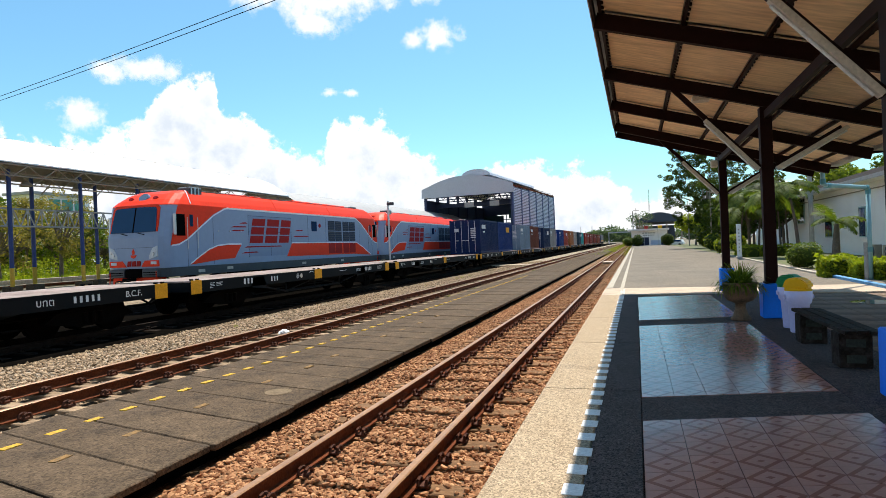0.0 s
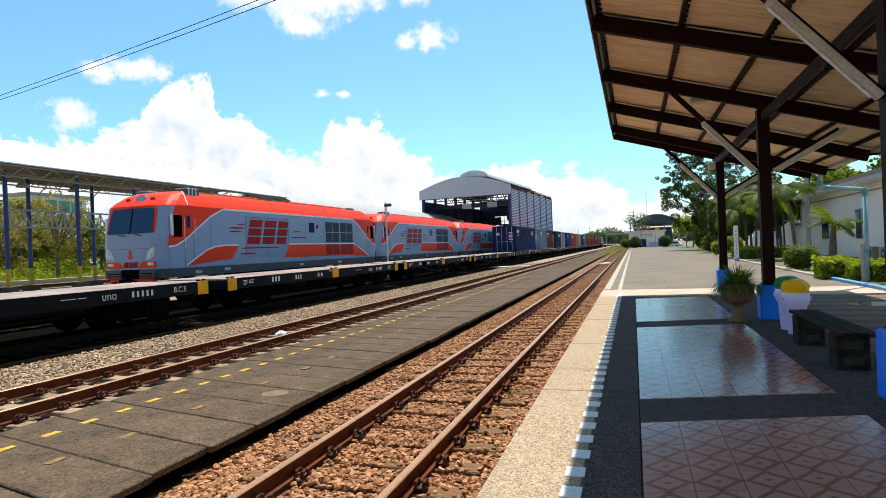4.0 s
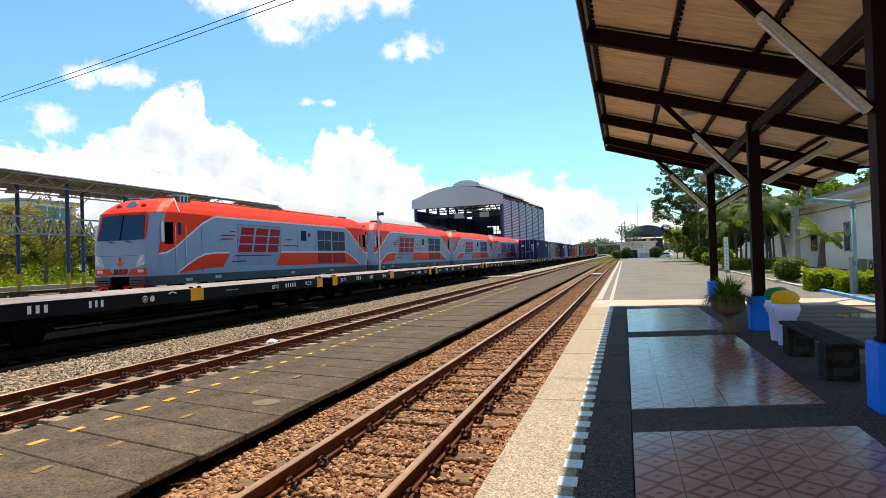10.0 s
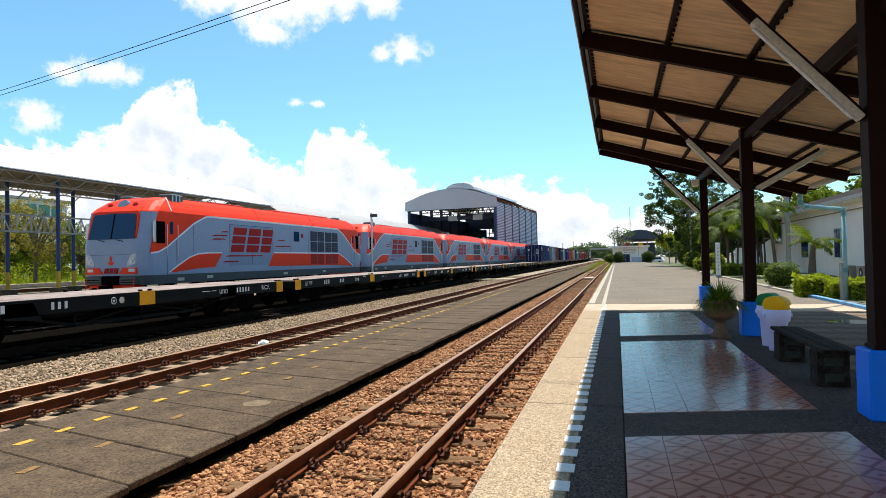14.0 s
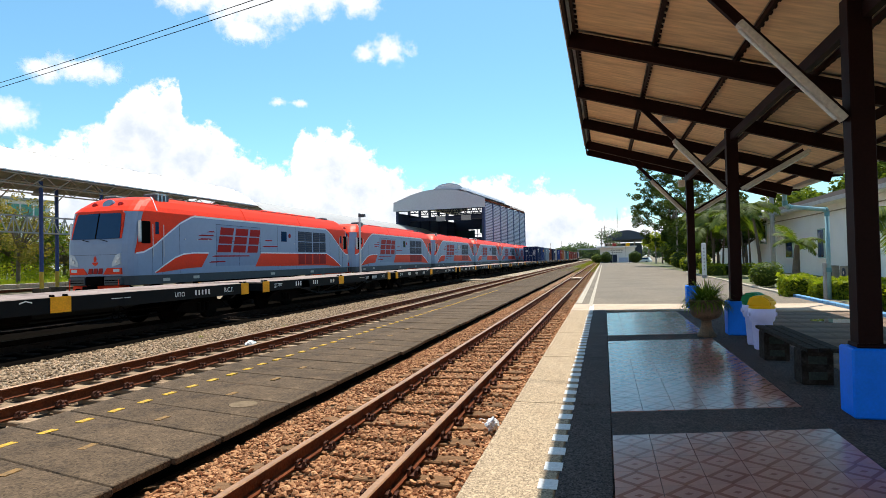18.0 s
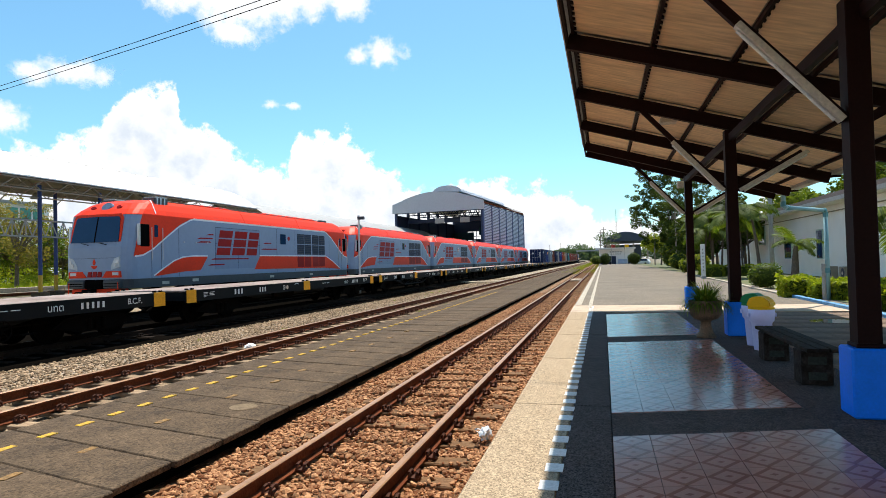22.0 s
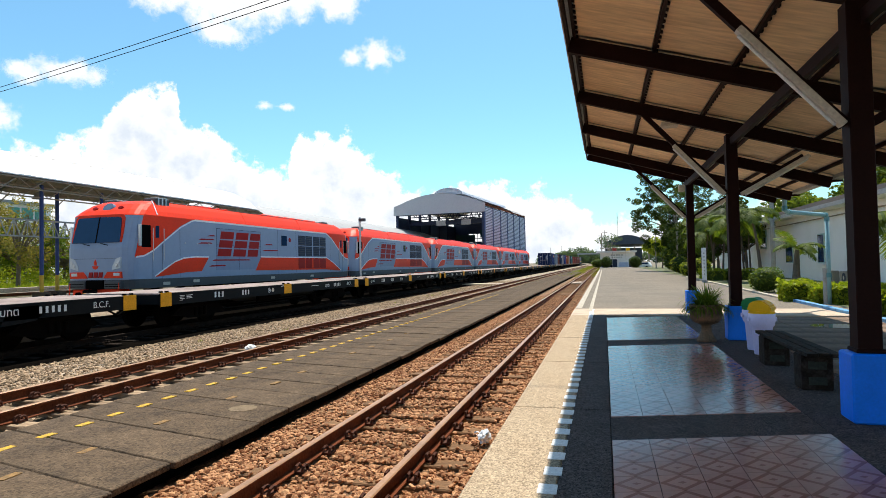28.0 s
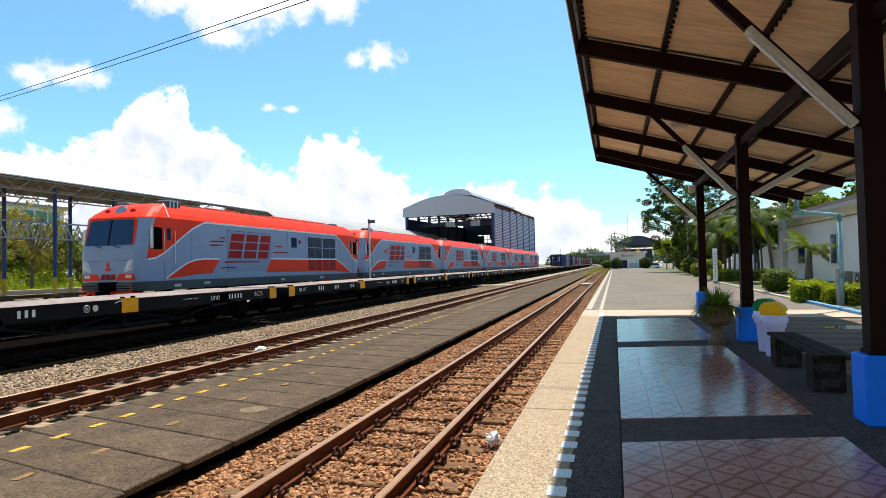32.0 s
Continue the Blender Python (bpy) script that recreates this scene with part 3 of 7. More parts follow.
for i in range(-3, 62):
    if i:
        share(dash0, island, pose(-5.66 + rs.uniform(-0.015, 0.015), 4.5 + 0.452 * i, -0.1660, rz=rs.uniform(-3, 3)))
worn0 = None
for i, (x, y) in enumerate(((-4.83, 5.65), (-4.8, 4.62), (-4.86, 3.9), (-4.75, 7.9), (-4.8, 8.8), (-4.84, 10.9), (-4.8, 11.8), (-4.8, 6.9), (-4.82, 14.2), (-4.8, 12.9))):
    if worn0 is None:
        worn0 = part("worn_dash", boxm(-0.04, 0.04, -0.09, 0.09, -0.016, 0.004), "old_yellow", island, loc=(x, y, -0.1660))
    else:
        share(worn0, island, pose(x, y, -0.1660, rz=rs.uniform(-5, 5)))
bm = bmesh.new()
bmesh.ops.create_cone(bm, cap_ends=True, segments=20, radius1=0.17, radius2=0.165, depth=0.006)
part("round_cover", bm, mat("worn cement cover", (0.20, 0.145, 0.09), 0.9, var=0.2, scale=6, spec=0.1), island, loc=(-4.3, 6.4, -0.166), label="worn round concrete cover")

# ---- main platform ----
plat = thing("platform", "station platform with an exposed-aggregate edge and tiled bays", "platform", kind="structure", at=(0, 0, 0))
part("base", boxm(-0.96, 6.3, -4, 20.0, -0.46, -0.03), "dark_agg", plat)
y = -2.6
edge0 = None
while y < 17:
    if edge0 is None:
        edge0 = part("edge_slab", boxm(-0.98, -0.36, 0.006, 2.994, -0.22, 0.0, bevel=0.012), "aggregate", plat, loc=(0, y, 0))
        dark0 = part("dark_slab", boxm(-0.355, 0.015, 0.006, 2.994, -0.1, 0.0, bevel=0.006), "dark_agg", plat, loc=(0, y, 0))
    else:
        share(edge0, plat, pose(0, y, 0)), share(dark0, plat, pose(0, y, 0))
    y += 3.0
wd0 = None
y = 2.0
while y < 19.8:
    if wd0 is None:
        wd0 = part("white_dash", boxm(-0.475, -0.345, -0.085, 0.085, 0, 0.005), "white_paint", plat, loc=(0, y, 0.0))
    else:
        share(wd0, plat, pose(rs.uniform(-0.005, 0.005), y, 0, rz=rs.uniform(-1, 1)))
    y += 0.352

# floor tiles with their printed lozenge; the bays run a little askew of the edge
SKEW = 0.30
tm = mat("glazed lozenge floor tile", (0.45, 0.228, 0.19), 0.16, var=0.05, scale=4, fine=50, spec=0.30, rand=0.10)
nt = tm.node_tree
b = nt.nodes["Principled BSDF"]
src = b.inputs["Base Color"].links[0].from_socket
uv = nt.nodes.new("ShaderNodeTexCoord")
sx = nt.nodes.new("ShaderNodeSeparateXYZ")
nt.links.new(uv.outputs["Object"], sx.inputs[0])


def math_node(op, a, c=None, val=None):
    n = nt.nodes.new("ShaderNodeMath")
    n.operation = op
    nt.links.new(a, n.inputs[0])
    if c is not None:
        nt.links.new(c, n.inputs[1])
    if val is not None:
        n.inputs[1].default_value = val
    return n.outputs[0]


ax = math_node("ABSOLUTE", sx.outputs[0])
ay = math_node("ABSOLUTE", math_node("SUBTRACT", sx.outputs[1], math_node("MULTIPLY", sx.outputs[0], val=SKEW)))
loz = math_node("ADD", math_node("DIVIDE", ax, val=0.1515), math_node("DIVIDE", ay, val=0.1515))
mask = math_node("MULTIPLY", math_node("GREATER_THAN", loz, val=0.70), math_node("LESS_THAN", loz, val=1.02))
dot = math_node("LESS_THAN", math_node("ADD", math_node("DIVIDE", ax, val=0.032), math_node("DIVIDE", ay, val=0.024)), val=1.0)
either = math_node("MAXIMUM", mask, dot)
mx = nt.nodes.new("ShaderNodeMix")
mx.data_type, mx.blend_type = "RGBA", "MULTIPLY"
mx.inputs[7].default_value = (0.57, 0.44, 0.40, 1)
nt.links.new(either, mx.inputs[0]), nt.links.new(src, mx.inputs[6]), nt.links.new(mx.outputs[2], b.inputs["Base Color"])
rn, rm = nt.nodes.new("ShaderNodeTexNoise"), nt.nodes.new("ShaderNodeMapRange")
rn.inputs["Scale"].default_value = 9
rm.inputs["To Min"].default_value, rm.inputs["To Max"].default_value = 0.10, 0.26
nt.links.new(uv.outputs["Object"], rn.inputs[0]), nt.links.new(rn.outputs[0], rm.inputs[0]), nt.links.new(rm.outputs[0], b.inputs["Roughness"])
M["tile"] = tm
tile0 = None
for y0, n in ((-0.05, 18), (6.12, 17), (12.0, 16)):
    for j in range(n):
        if y0 < 0 and y0 + 0.3 * j < 1.9:
            continue
        for i in range(6):
            m = pose(0.02 + 0.305 * (i + 0.5), y0 + 0.2985 * (j + 0.5) + SKEW * 0.305 * (i + 0.5), rs.uniform(-0.0008, 0.0008), rx=rs.uniform(-0.15, 0.15), ry=rs.uniform(-0.15, 0.15), rz=0)
            if tile0 is None:
                tb = boxm(-0.150, 0.150, -0.1468, 0.1468, -0.02, 0.004)
                for v in tb.verts:
                    v.co.y += SKEW * v.co.x
                tile0 = part("tile", tb, "tile", plat)
                tile0.matrix_basis = m
            else:
                share(tile0, plat, m)
# bands of dark aggregate round the bays
for x0, x1, y0, y1 in ((0.02, 1.855, 5.325, 6.105), (0.02, 1.855, 11.195, 11.985), (0.02, 1.855, 16.78, 17.02)):
    bm = bmesh.new()
    prism(bm, [(x, y + SKEW * (x - 0.02)) for x, y in ((x0, y0), (x1, y0), (x1, y1), (x0, y1))], "z", -0.06, 0.0)
    part("floor_band", bm, "dark_agg", plat)
part("floor_band", boxm(1.86, 2.9, -4, 17.6, -0.06, 0.0), "dark_agg", plat)
wet = mat("damp brown floor tile", (0.21, 0.145, 0.10), 0.75, var=0.22, scale=0.9, col2=(0.06, 0.045, 0.034), fine=8, rand=0.15, spec=0.1)
M["wet"] = wet
big0 = None
for i in range(6):
    for j in range(24):
        m = pose(3.18 + 0.56 * i, -3.5 + 0.88 * j, rs.uniform(-0.001, 0.001))
        if j < 3:
            continue
        if big0 is None:
            big0 = part("paving_tile", boxm(-0.274, 0.274, -0.434, 0.434, -0.03, 0.0, bevel=0.004), "wet", plat)
            big0.matrix_basis = m
        else:
            share(big0, plat, m)
part("end_strip", boxm(-0.98, 6.2, 17.61, 20.05, -0.2, 0.002), "concrete", plat, "sunlit pinkish concrete strip at the end of the paving")
bm = bmesh.new()
lathe(bm, [(0.4, 0), (0.41, 0.004)], 24)
bmesh.ops.transform(bm, verts=bm.verts, matrix=Matrix.Diagonal((1.35, 1.1, 1, 1)))
M["water"] = mat("still rainwater", (0.02, 0.02, 0.018), 0.02, var=0.02, spec=0.7)
tagged(part("puddle", bm, "water", loc=(4.95, 15.0, 0.002)), "shallow rainwater puddle on the floor tiles", "puddle", kind="stuff")

yard = thing("yard", "worn grey asphalt yard beside the platform track", "yard", kind="structure", at=(0, 0, 0))
part("asphalt", boxm(-0.98, 7.1, 20.06, 150, -0.3, -0.004), "asphalt", yard)
part("white_line", boxm(-0.95, -0.76, 20.3, 110, -0.004, 0.004), "white_line", yard)
part("white_line", boxm(-0.52, -0.40, 19.0, 110, -0.002, 0.006), "white_line", yard)

# crossing boards
cross = tagged(part("crossing_board", boxm(-0.42, 0.42, -1.2, 1.2, -0.1, 0.02, bevel=0.01), "concrete", loc=(T1, 51.5, Z1 - 0.02)), "pale concrete crossing panel between the rails", "crossing panel", kind="structure")
tagged(part("crossing_board", boxm(-1.9, 2.0, -0.9, 0.9, -0.1, 0.0, bevel=0.01), "concrete", loc=(-9.9, 50.5, -0.17)), "pale concrete crossing slab beside the middle track", "crossing panel", kind="structure")


def tufts(name, label, spots, blades, height, material, seed):
    """Grass tufts at (x, y, z, radius), joined as one mass."""
    rng = np.random.default_rng(seed)
    v = []
    for x, y, z, r in spots:
        c = np.c_[rng.normal(x, r, blades), rng.normal(y, r, blades), np.full(blades, z)]
        hh = height * rng.uniform(0.4, 1.2, (blades, 1))
        d = np.c_[rng.normal(size=(blades, 2)) * 0.45, np.ones(blades)] * hh
        s = np.c_[rng.normal(size=(blades, 2)), np.zeros(blades)] * height * 0.06
        v.append(np.stack([c - s, c + s, c + d], 1).reshape(-1, 3))
    v = np.concatenate(v)
    return tagged(part(name, (v.tolist(), np.arange(len(v)).reshape(-1, 3).tolist()), material), label, "weeds", kind="stuff")


M["weed"] = leaf_mat("yellowing track weeds", (0.13, 0.17, 0.02), (0.30, 0.30, 0.06))
rw = random.Random(44)
tufts("weeds", "scattered weeds between ballast and rail", [(rw.choice((-8.35, -8.6, -6.33, -9.6, -8.2)) + rw.uniform(-0.1, 0.1), rw.uniform(5, 45), -0.24, 0.05) for _ in range(26)] + [(-1.02, rw.uniform(4, 19), -0.36, 0.03) for _ in range(7)], 26, 0.09, "weed", 4)
tufts("verge_grass", "strip of short grass along the far track", [(rw.choice((-3.9, -4.3, -1.35, -5.0)) + rw.uniform(-0.3, 0.3), rw.uniform(75, 260), -0.36, 0.4) for _ in range(330)], 30, 0.28, "weed", 5)

# ---- locomotives parked on the siding ----
LOCO_L = 17.6


def side_panel(bm, pts, x, d=0.006):
    prism(bm, pts, "x", x, x + d)


def build_loco():
    t = thing("locomotive", "orange-red and blue-grey diesel locomotive parked on the siding", "locomotive", "parked locomotives", at=(T4, 16.9, Z3))
    w, L = 1.4, LOCO_L
    # body shell: level outlines with rounded corners; (z, half width, how far the front leans back)
    def outline(z, hw, f, grow=0.0):
        q = [(hw - 0.5 + (0.5 + grow) * math.sin(radians(k)), f + 0.42 - (0.42 + grow) * math.cos(radians(k))) for k in (0, 22, 44, 66, 90)]
        near = [(-x, y) for x, y in reversed(q)] + q
        return [(x, y, z) for x, y in near] + [(-x, L - y, z) for x, y in near]

    def stack(levels, grow=0.0):
        bm = bmesh.new()
        rv = [[bm.verts.new(p) for p in outline(*h, grow=grow)] for h in levels]
        n = len(rv[0])
        for a, b in zip(rv, rv[1:]):
            for i in range(n):
                bm.faces.new((a[i], a[(i + 1) % n], b[(i + 1) % n], b[i]))
        bm.faces.new(rv[0][::-1]), bm.faces.new(rv[-1])
        bmesh.ops.recalc_face_normals(bm, faces=bm.faces)
        return bm

    part("body", stack([(1.3, 1.4, -0.22), (1.6, 1.4, -0.25), (2.4, 1.4, -0.25), (3.52, 1.4, 0.0), (3.6, 1.35, 0.1)]), "loco_grey", t)
    part("roof", stack([(3.53, 1.4, 0.0), (3.57, 1.39, 0.03), (3.74, 1.32, 0.22), (3.98, 1.18, 0.58), (4.12, 1.07, 0.95), (4.18, 0.68, 1.5)], grow=0.008), "loco_red", t, "orange-red roof")
    for y in (6.6, 11.6):
        bm = bmesh.new()
        beam(bm, (-1.07, y, 4.125), (-0.68, y, 4.185), 0.03, 0.012), beam(bm, (-0.68, y, 4.185), (0.68, y, 4.185), 0.03, 0.012), beam(bm, (0.68, y, 4.185), (1.08, y, 4.125), 0.03, 0.012), beam(bm, (1.08, y, 4.13), (1.20, y, 3.985), 0.03, 0.014), beam(bm, (1.20, y, 3.985), (1.41, y, 3.57), 0.03, 0.014)
        part("roof_seam", bm, "loco_red", t)
    # roof fittings
    for y0, y1, z in ((4.2, 6.4, 0.06), (9.0, 14.6, 0.08)):
        part("roof_hatch", boxm(-0.75, 0.75, y0, y1, 4.15, 4.18 + z, bevel=0.04), "loco_red", t)
    for s in (-1, 1):
        rh = part("roof_hatch", boxm(*sorted((s * 0.60, s * 1.17)), 1.30, 2.0, 3.85, 4.25, bevel=0.03), "loco_dark", t, "dark grey roof box behind the cab")
        for k in range(3):
            part("fin", boxm(*sorted((s * 0.64, s * 1.19)), 1.38 + 0.19 * k, 1.44 + 0.19 * k, 3.9, 4.27), "chrome", rh)
        # Pale corner edge; its glint is painted on as white bars.
        bm = bmesh.new()
        beam(bm, (s * 1.19, 1.14, 3.985), (s * 1.09, 1.16, 4.125), 0.04, 0.02), beam(bm, (s * 1.405, 1.08, 3.60), (s * 1.19, 1.14, 3.985), 0.035, 0.02)
        part("cab_edge", bm, "loco_white", t, "pale roof corner, its glint painted white")
        bm = bmesh.new()
        rod(bm, (s * 0.98, 2.1, 4.17), (s * 0.98, LOCO_L - 2.1, 4.17), 0.014, 5)
        part("roof_rail", bm, "loco_dark", t)
    part("roof_hatch", boxm(0.75, 1.0, 14.9, 15.6, 4.05, 4.24, bevel=0.03), "loco_dark", t)
    for s in (1, -1):
        x = w + 0.002 if s > 0 else -w - 0.010
        for end in (0, 1):
            g = (lambda y: L - y) if end else (lambda y: y)
            red = [(0.42, 3.50), (0.26, 3.02), (0.04, 2.08), (0.42, 2.12), (0.86, 2.33), (1.60, 2.82), (2.28, 3.25), (2.90, 3.51), (3.15, 3.56), (0.46, 3.56)]
            bm = bmesh.new()
            prism(bm, [(g(y), z) for y, z in red], "x", *sorted((x + 0.006 * s, x - 0.14 * s)))
            cp = part("cab_panel", bm, "loco_red", t, "orange-red cab side")
            bm = boxm(x + 0.008 * s, x + 0.02 * s, *sorted((g(0.30), g(0.74))), 2.42, 3.2, bevel=0.008)
            part("cab_window", bm, "black", cp, "open cab side window, dark inside")
            bm = boxm(x + 0.008 * s, x + 0.018 * s, *sorted((g(0.98), g(1.16))), 2.76, 3.2, bevel=0.006)
            part("door_window", bm, "glass_dark", cp)
            bm = boxm(*sorted((x, x + 0.11 * s)), *sorted((g(0.15), g(0.23))), 2.45, 3.2, bevel=0.02)
            part("mirror", bm, "chrome", t)
            for y in (0.82, 1.36):
                bm = bmesh.new()
                rod(bm, (x + 0.05 * s, g(y), 1.95), (x + 0.05 * s, g(y), 3.1), 0.013, 6)
                part("handrail", bm, "chrome", t)
            bm = bmesh.new()
            for y in (0.84, 1.33):
                box(bm, x, x + 0.005 * s, *sorted((g(y), g(y + 0.012))), 1.25, 3.3)
            part("door_seam", bm, "loco_dark", t)
            # white edging along the swoosh
            line = [(0.06, 2.04), (0.42, 2.08), (0.88, 2.28), (1.64, 2.77), (2.32, 3.19), (2.93, 3.45), (3.18, 3.51)]
            bm = bmesh.new()
            for (ya, za), (yb, zb) in zip(line, line[1:]):
                side_panel(bm, [(g(ya), za), (g(yb), zb), (g(yb), zb + 0.06), (g(ya), za + 0.06)], x + 0.003)
            part("white_stripe", bm, "loco_white", t)
        bm = boxm(min(x, x + 0.01 * s), max(x, x + 0.01 * s), 3.12, L - 3.12, 3.49, 3.56)
        part("white_stripe", bm, "loco_white", t)
        # lower red swooshes
        low_f = [(0.95, 1.36), (1.4, 1.6), (2.0, 1.89), (2.47, 2.02), (3.12, 2.07), (3.95, 2.07), (3.50, 1.53), (2.61, 1.50), (1.69, 1.42)]
        low_r = [(7.75, 2.10), (14.6, 2.10), (15.5, 1.80), (16.5, 1.36), (15.6, 1.40), (14.35, 1.46), (7.3, 1.50)]
        if s < 0:
            low_f, low_r = [(L - a, b) for a, b in low_f], [(L - a, b) for a, b in low_r]
        for pts, top in ((low_f, 6), (low_r, 4)):
            bm = bmesh.new()
            side_panel(bm, pts, x)
            sw = part("swoosh", bm, "loco_red", t, "orange-red swoosh")
            bm = bmesh.new()
            for (ya, za), (yb, zb) in zip(pts[:top], pts[1:top]):
                side_panel(bm, [(ya, za), (yb, zb), (yb, zb + 0.055), (ya, za + 0.055)], x + 0.003)
            part("white_edge", bm, "loco_white", sw)
        d = 1 if s > 0 else -1
        h = (lambda y: y) if s > 0 else (lambda y: L - y)
        bm = boxm(*sorted((x, x + 0.003 * d)), *sorted((h(4.45), h(7.72))), 1.56, 3.3)
        part("engine_door", bm, "loco_panel", t, "slightly darker blue-grey side door")
        # the emblem: three slanted blocks of plain stripes
        for y0, y1 in ((4.50, 5.42), (5.58, 6.50), (6.66, 7.46)):
            bm = bmesh.new()
            for z0, z1 in ((0.0, 0.30), (0.35, 0.65), (0.70, 1.0)):
                q = [(y + 0.28 * v, 2.13 + 1.05 * v) for y, v in ((y0, z0), (y1, z0), (y1, z1), (y0, z1))]
                side_panel(bm, [(h(p), r) for p, r in q], x, 0.008)
            part("emblem_block", bm, "logo_red", t, "slanted block of dark red stripes")
        for y in (2.25, 9.25, 11.05, 15.05):
            part("panel_joint", boxm(*sorted((x, x + 0.003 * d)), *sorted((h(y), h(y + 0.014))), 1.34, 3.45), "loco_dark", t)
        for y in (2.55, 3.25, 3.95, 10.9):
            bm = bmesh.new()
            rod(bm, (x, h(y), 2.62), (x + 0.02 * d, h(y), 2.62), 0.035, 8)
            part("bolt", bm, "chrome", t)
        bm = bmesh.new()
        for y0, z0, y1 in ((3.3, 2.62, 4.2), (3.3, 2.77, 4.35), (3.85, 2.93, 4.4), (8.05, 2.68, 8.8), (7.85, 2.40, 9.3), (4.15, 1.94, 6.9), (3.95, 1.70, 5.1)):
            side_panel(bm, [(h(y0), z0), (h(y1), z0 + 0.02), (h(y1 - 0.1), z0 + 0.07), (h(y0 + 0.2), z0 + 0.06)], x)
        part("streak", bm, "logo_red", t)
        bm = bmesh.new()
        for y in (4.45, 6.05, 7.72):
            box(bm, x, x + 0.004 * d, *sorted((h(y), h(y + 0.015))), 1.55, 3.3)
        for z in (2.6, 3.28):
            box(bm, x, x + 0.004 * d, *sorted((h(4.45), h(7.72))), z, z + 0.014)
        part("panel_seam", bm, "louvre", t)
        part("window", boxm(*sorted((x, x + 0.014 * d)), *sorted((h(9.6), h(10.12))), 2.7, 3.2, bevel=0.006), "glass_dark", t)
        bm = bmesh.new()
        bmesh.ops.create_cone(bm, cap_ends=True, segments=14, radius1=0.11, radius2=0.11, depth=0.014, matrix=Matrix.Translation((x + 0.005 * d, h(10.42), 3.0)) @ pose(0, 0, 0, 0, 90, 0))
        part("fuel_cap", bm, "logo_red", t)
        for j in range(4):
            for i in range(-1, 2):
                y0 = 11.3 + 0.78 * j + (0.1 if j > 1 else 0)
                z0 = 2.2 + 0.56 * i
                gv = part("louvre", boxm(*sorted((x, x + 0.01 * d)), *sorted((h(y0), h(y0 + 0.72))), z0 if i >= 0 else 1.54, z0 + (0.52 if i >= 0 else 0.46)), "louvre" if i >= 0 else "logo_red", t)
                bm = bmesh.new()
                for k in range(5 if i >= 0 else 0):
                    box(bm, *sorted((x + 0.01 * d, x + 0.022 * d)), *sorted((h(y0 + 0.02), h(y0 + 0.70))), z0 + 0.04 + 0.1 * k, z0 + 0.065 + 0.1 * k)
                if i >= 0:
                    part("slat", bm, "loco_dark", gv)
    # sill and underframe
    part("sill", stack([(0.98, 1.395, -0.20), (1.29, 1.395, -0.22)], grow=0.006), "loco_dark", t)
    for y0, z0 in ((1.35, 1.06), (3.0, 1.1), (8.6, 1.08), (12.6, 1.08)):
        part("data_plate", boxm(1.406, 1.412, y0, y0 + 0.36, z0, z0 + 0.11), "lamp_body", t, "pale lettered plate, unreadable")
    part("fuel_tank", boxm(-1.2, 1.2, 6.2, 11.2, 0.35, 1.0, bevel=0.1), "black", t)
    for yc in (3.2, 14.4):
        bg = part("bogie", boxm(-1.05, 1.05, yc - 1.9, yc + 1.9, 0.45, 0.8, bevel=0.05), "black", t)
        for dy in (-1.5, 0, 1.5):
            bm = bmesh.new()
            for sx in (-0.53, 0.53):
                rod(bm, (sx - 0.065, yc + dy, 0.46), (sx + 0.065, yc + dy, 0.46), 0.46, 20)
            rod(bm, (-0.95, yc + dy, 0.46), (0.95, yc + dy, 0.46), 0.09, 8)
            part("wheelset", bm, "black", bg)
    # both fronts
    for end in (0, 1):
        f = Matrix.Identity(4) if not end else Matrix.Translation((0, L, 0)) @ pose(0, 0, 0, rz=180)
        f = f @ Matrix.Translation((0, -0.25, 0)) @ Matrix.Diagonal((0.89, 1, 1, 1))

        def fp(name, bm, m, label="", parent=None):
            bmesh.ops.transform(bm, verts=bm.verts, matrix=f)
            return part(name, bm, m, parent or t, label)
        lean = math.atan2(0.25, 1.12)
        def on_glass(pts, d0, d1):
            """A slab lying on the leaning windscreen; points are across, and up the glass from its lower edge."""
            bm = bmesh.new()
            prism(bm, pts, "y", d0, d1)
            bmesh.ops.transform(bm, verts=bm.verts, matrix=Matrix.Translation((0, 0.0225, 2.50)) @ pose(0, 0, 0, rx=-math.degrees(lean)))
            return bm
        fp("brow", on_glass([(-1.18, 0.09), (1.18, 0.09), (1.19, 0.5), (1.17, 0.96), (1.06, 1.09), (-1.06, 1.09), (-1.17, 0.96), (-1.19, 0.5)], -0.012, 0.03), "loco_red", "orange-red windscreen surround")
        for q in (-1, 1):
            fp("windscreen", on_glass([(q * 0.03, 0.075), (q * 1.12, 0.08), (q * 1.09, 0.5), (q * 1.04, 0.92), (q * 0.97, 0.98), (q * 0.03, 1.0)][::q], -0.032, -0.01), "glass_dark")
        fp("screen_bar", on_glass([(-0.03, 0.075), (0.03, 0.075), (0.03, 1.0), (-0.03, 1.0)], -0.036, -0.01), "black")
        for sx in (-0.6, 0.25):
            bm = bmesh.new()
            rod(bm, (sx, 0.0, 2.56), (sx + 0.34, -0.01, 2.49), 0.014, 5)
            fp("wiper", bm, "black")
        bm = bmesh.new()
        bmesh.ops.create_cone(bm, cap_ends=True, segments=24, radius1=0.26, radius2=0.22, depth=0.1)
        bmesh.ops.transform(bm, verts=bm.verts, matrix=Matrix.Translation((0, 0.60, 3.84)) @ pose(0, 0, 0, rx=56) @ Matrix.Diagonal((1, 0.8, 1, 1)))
        fp("headlight", bm, "lamp_glass", "grey-blue round headlight glass")
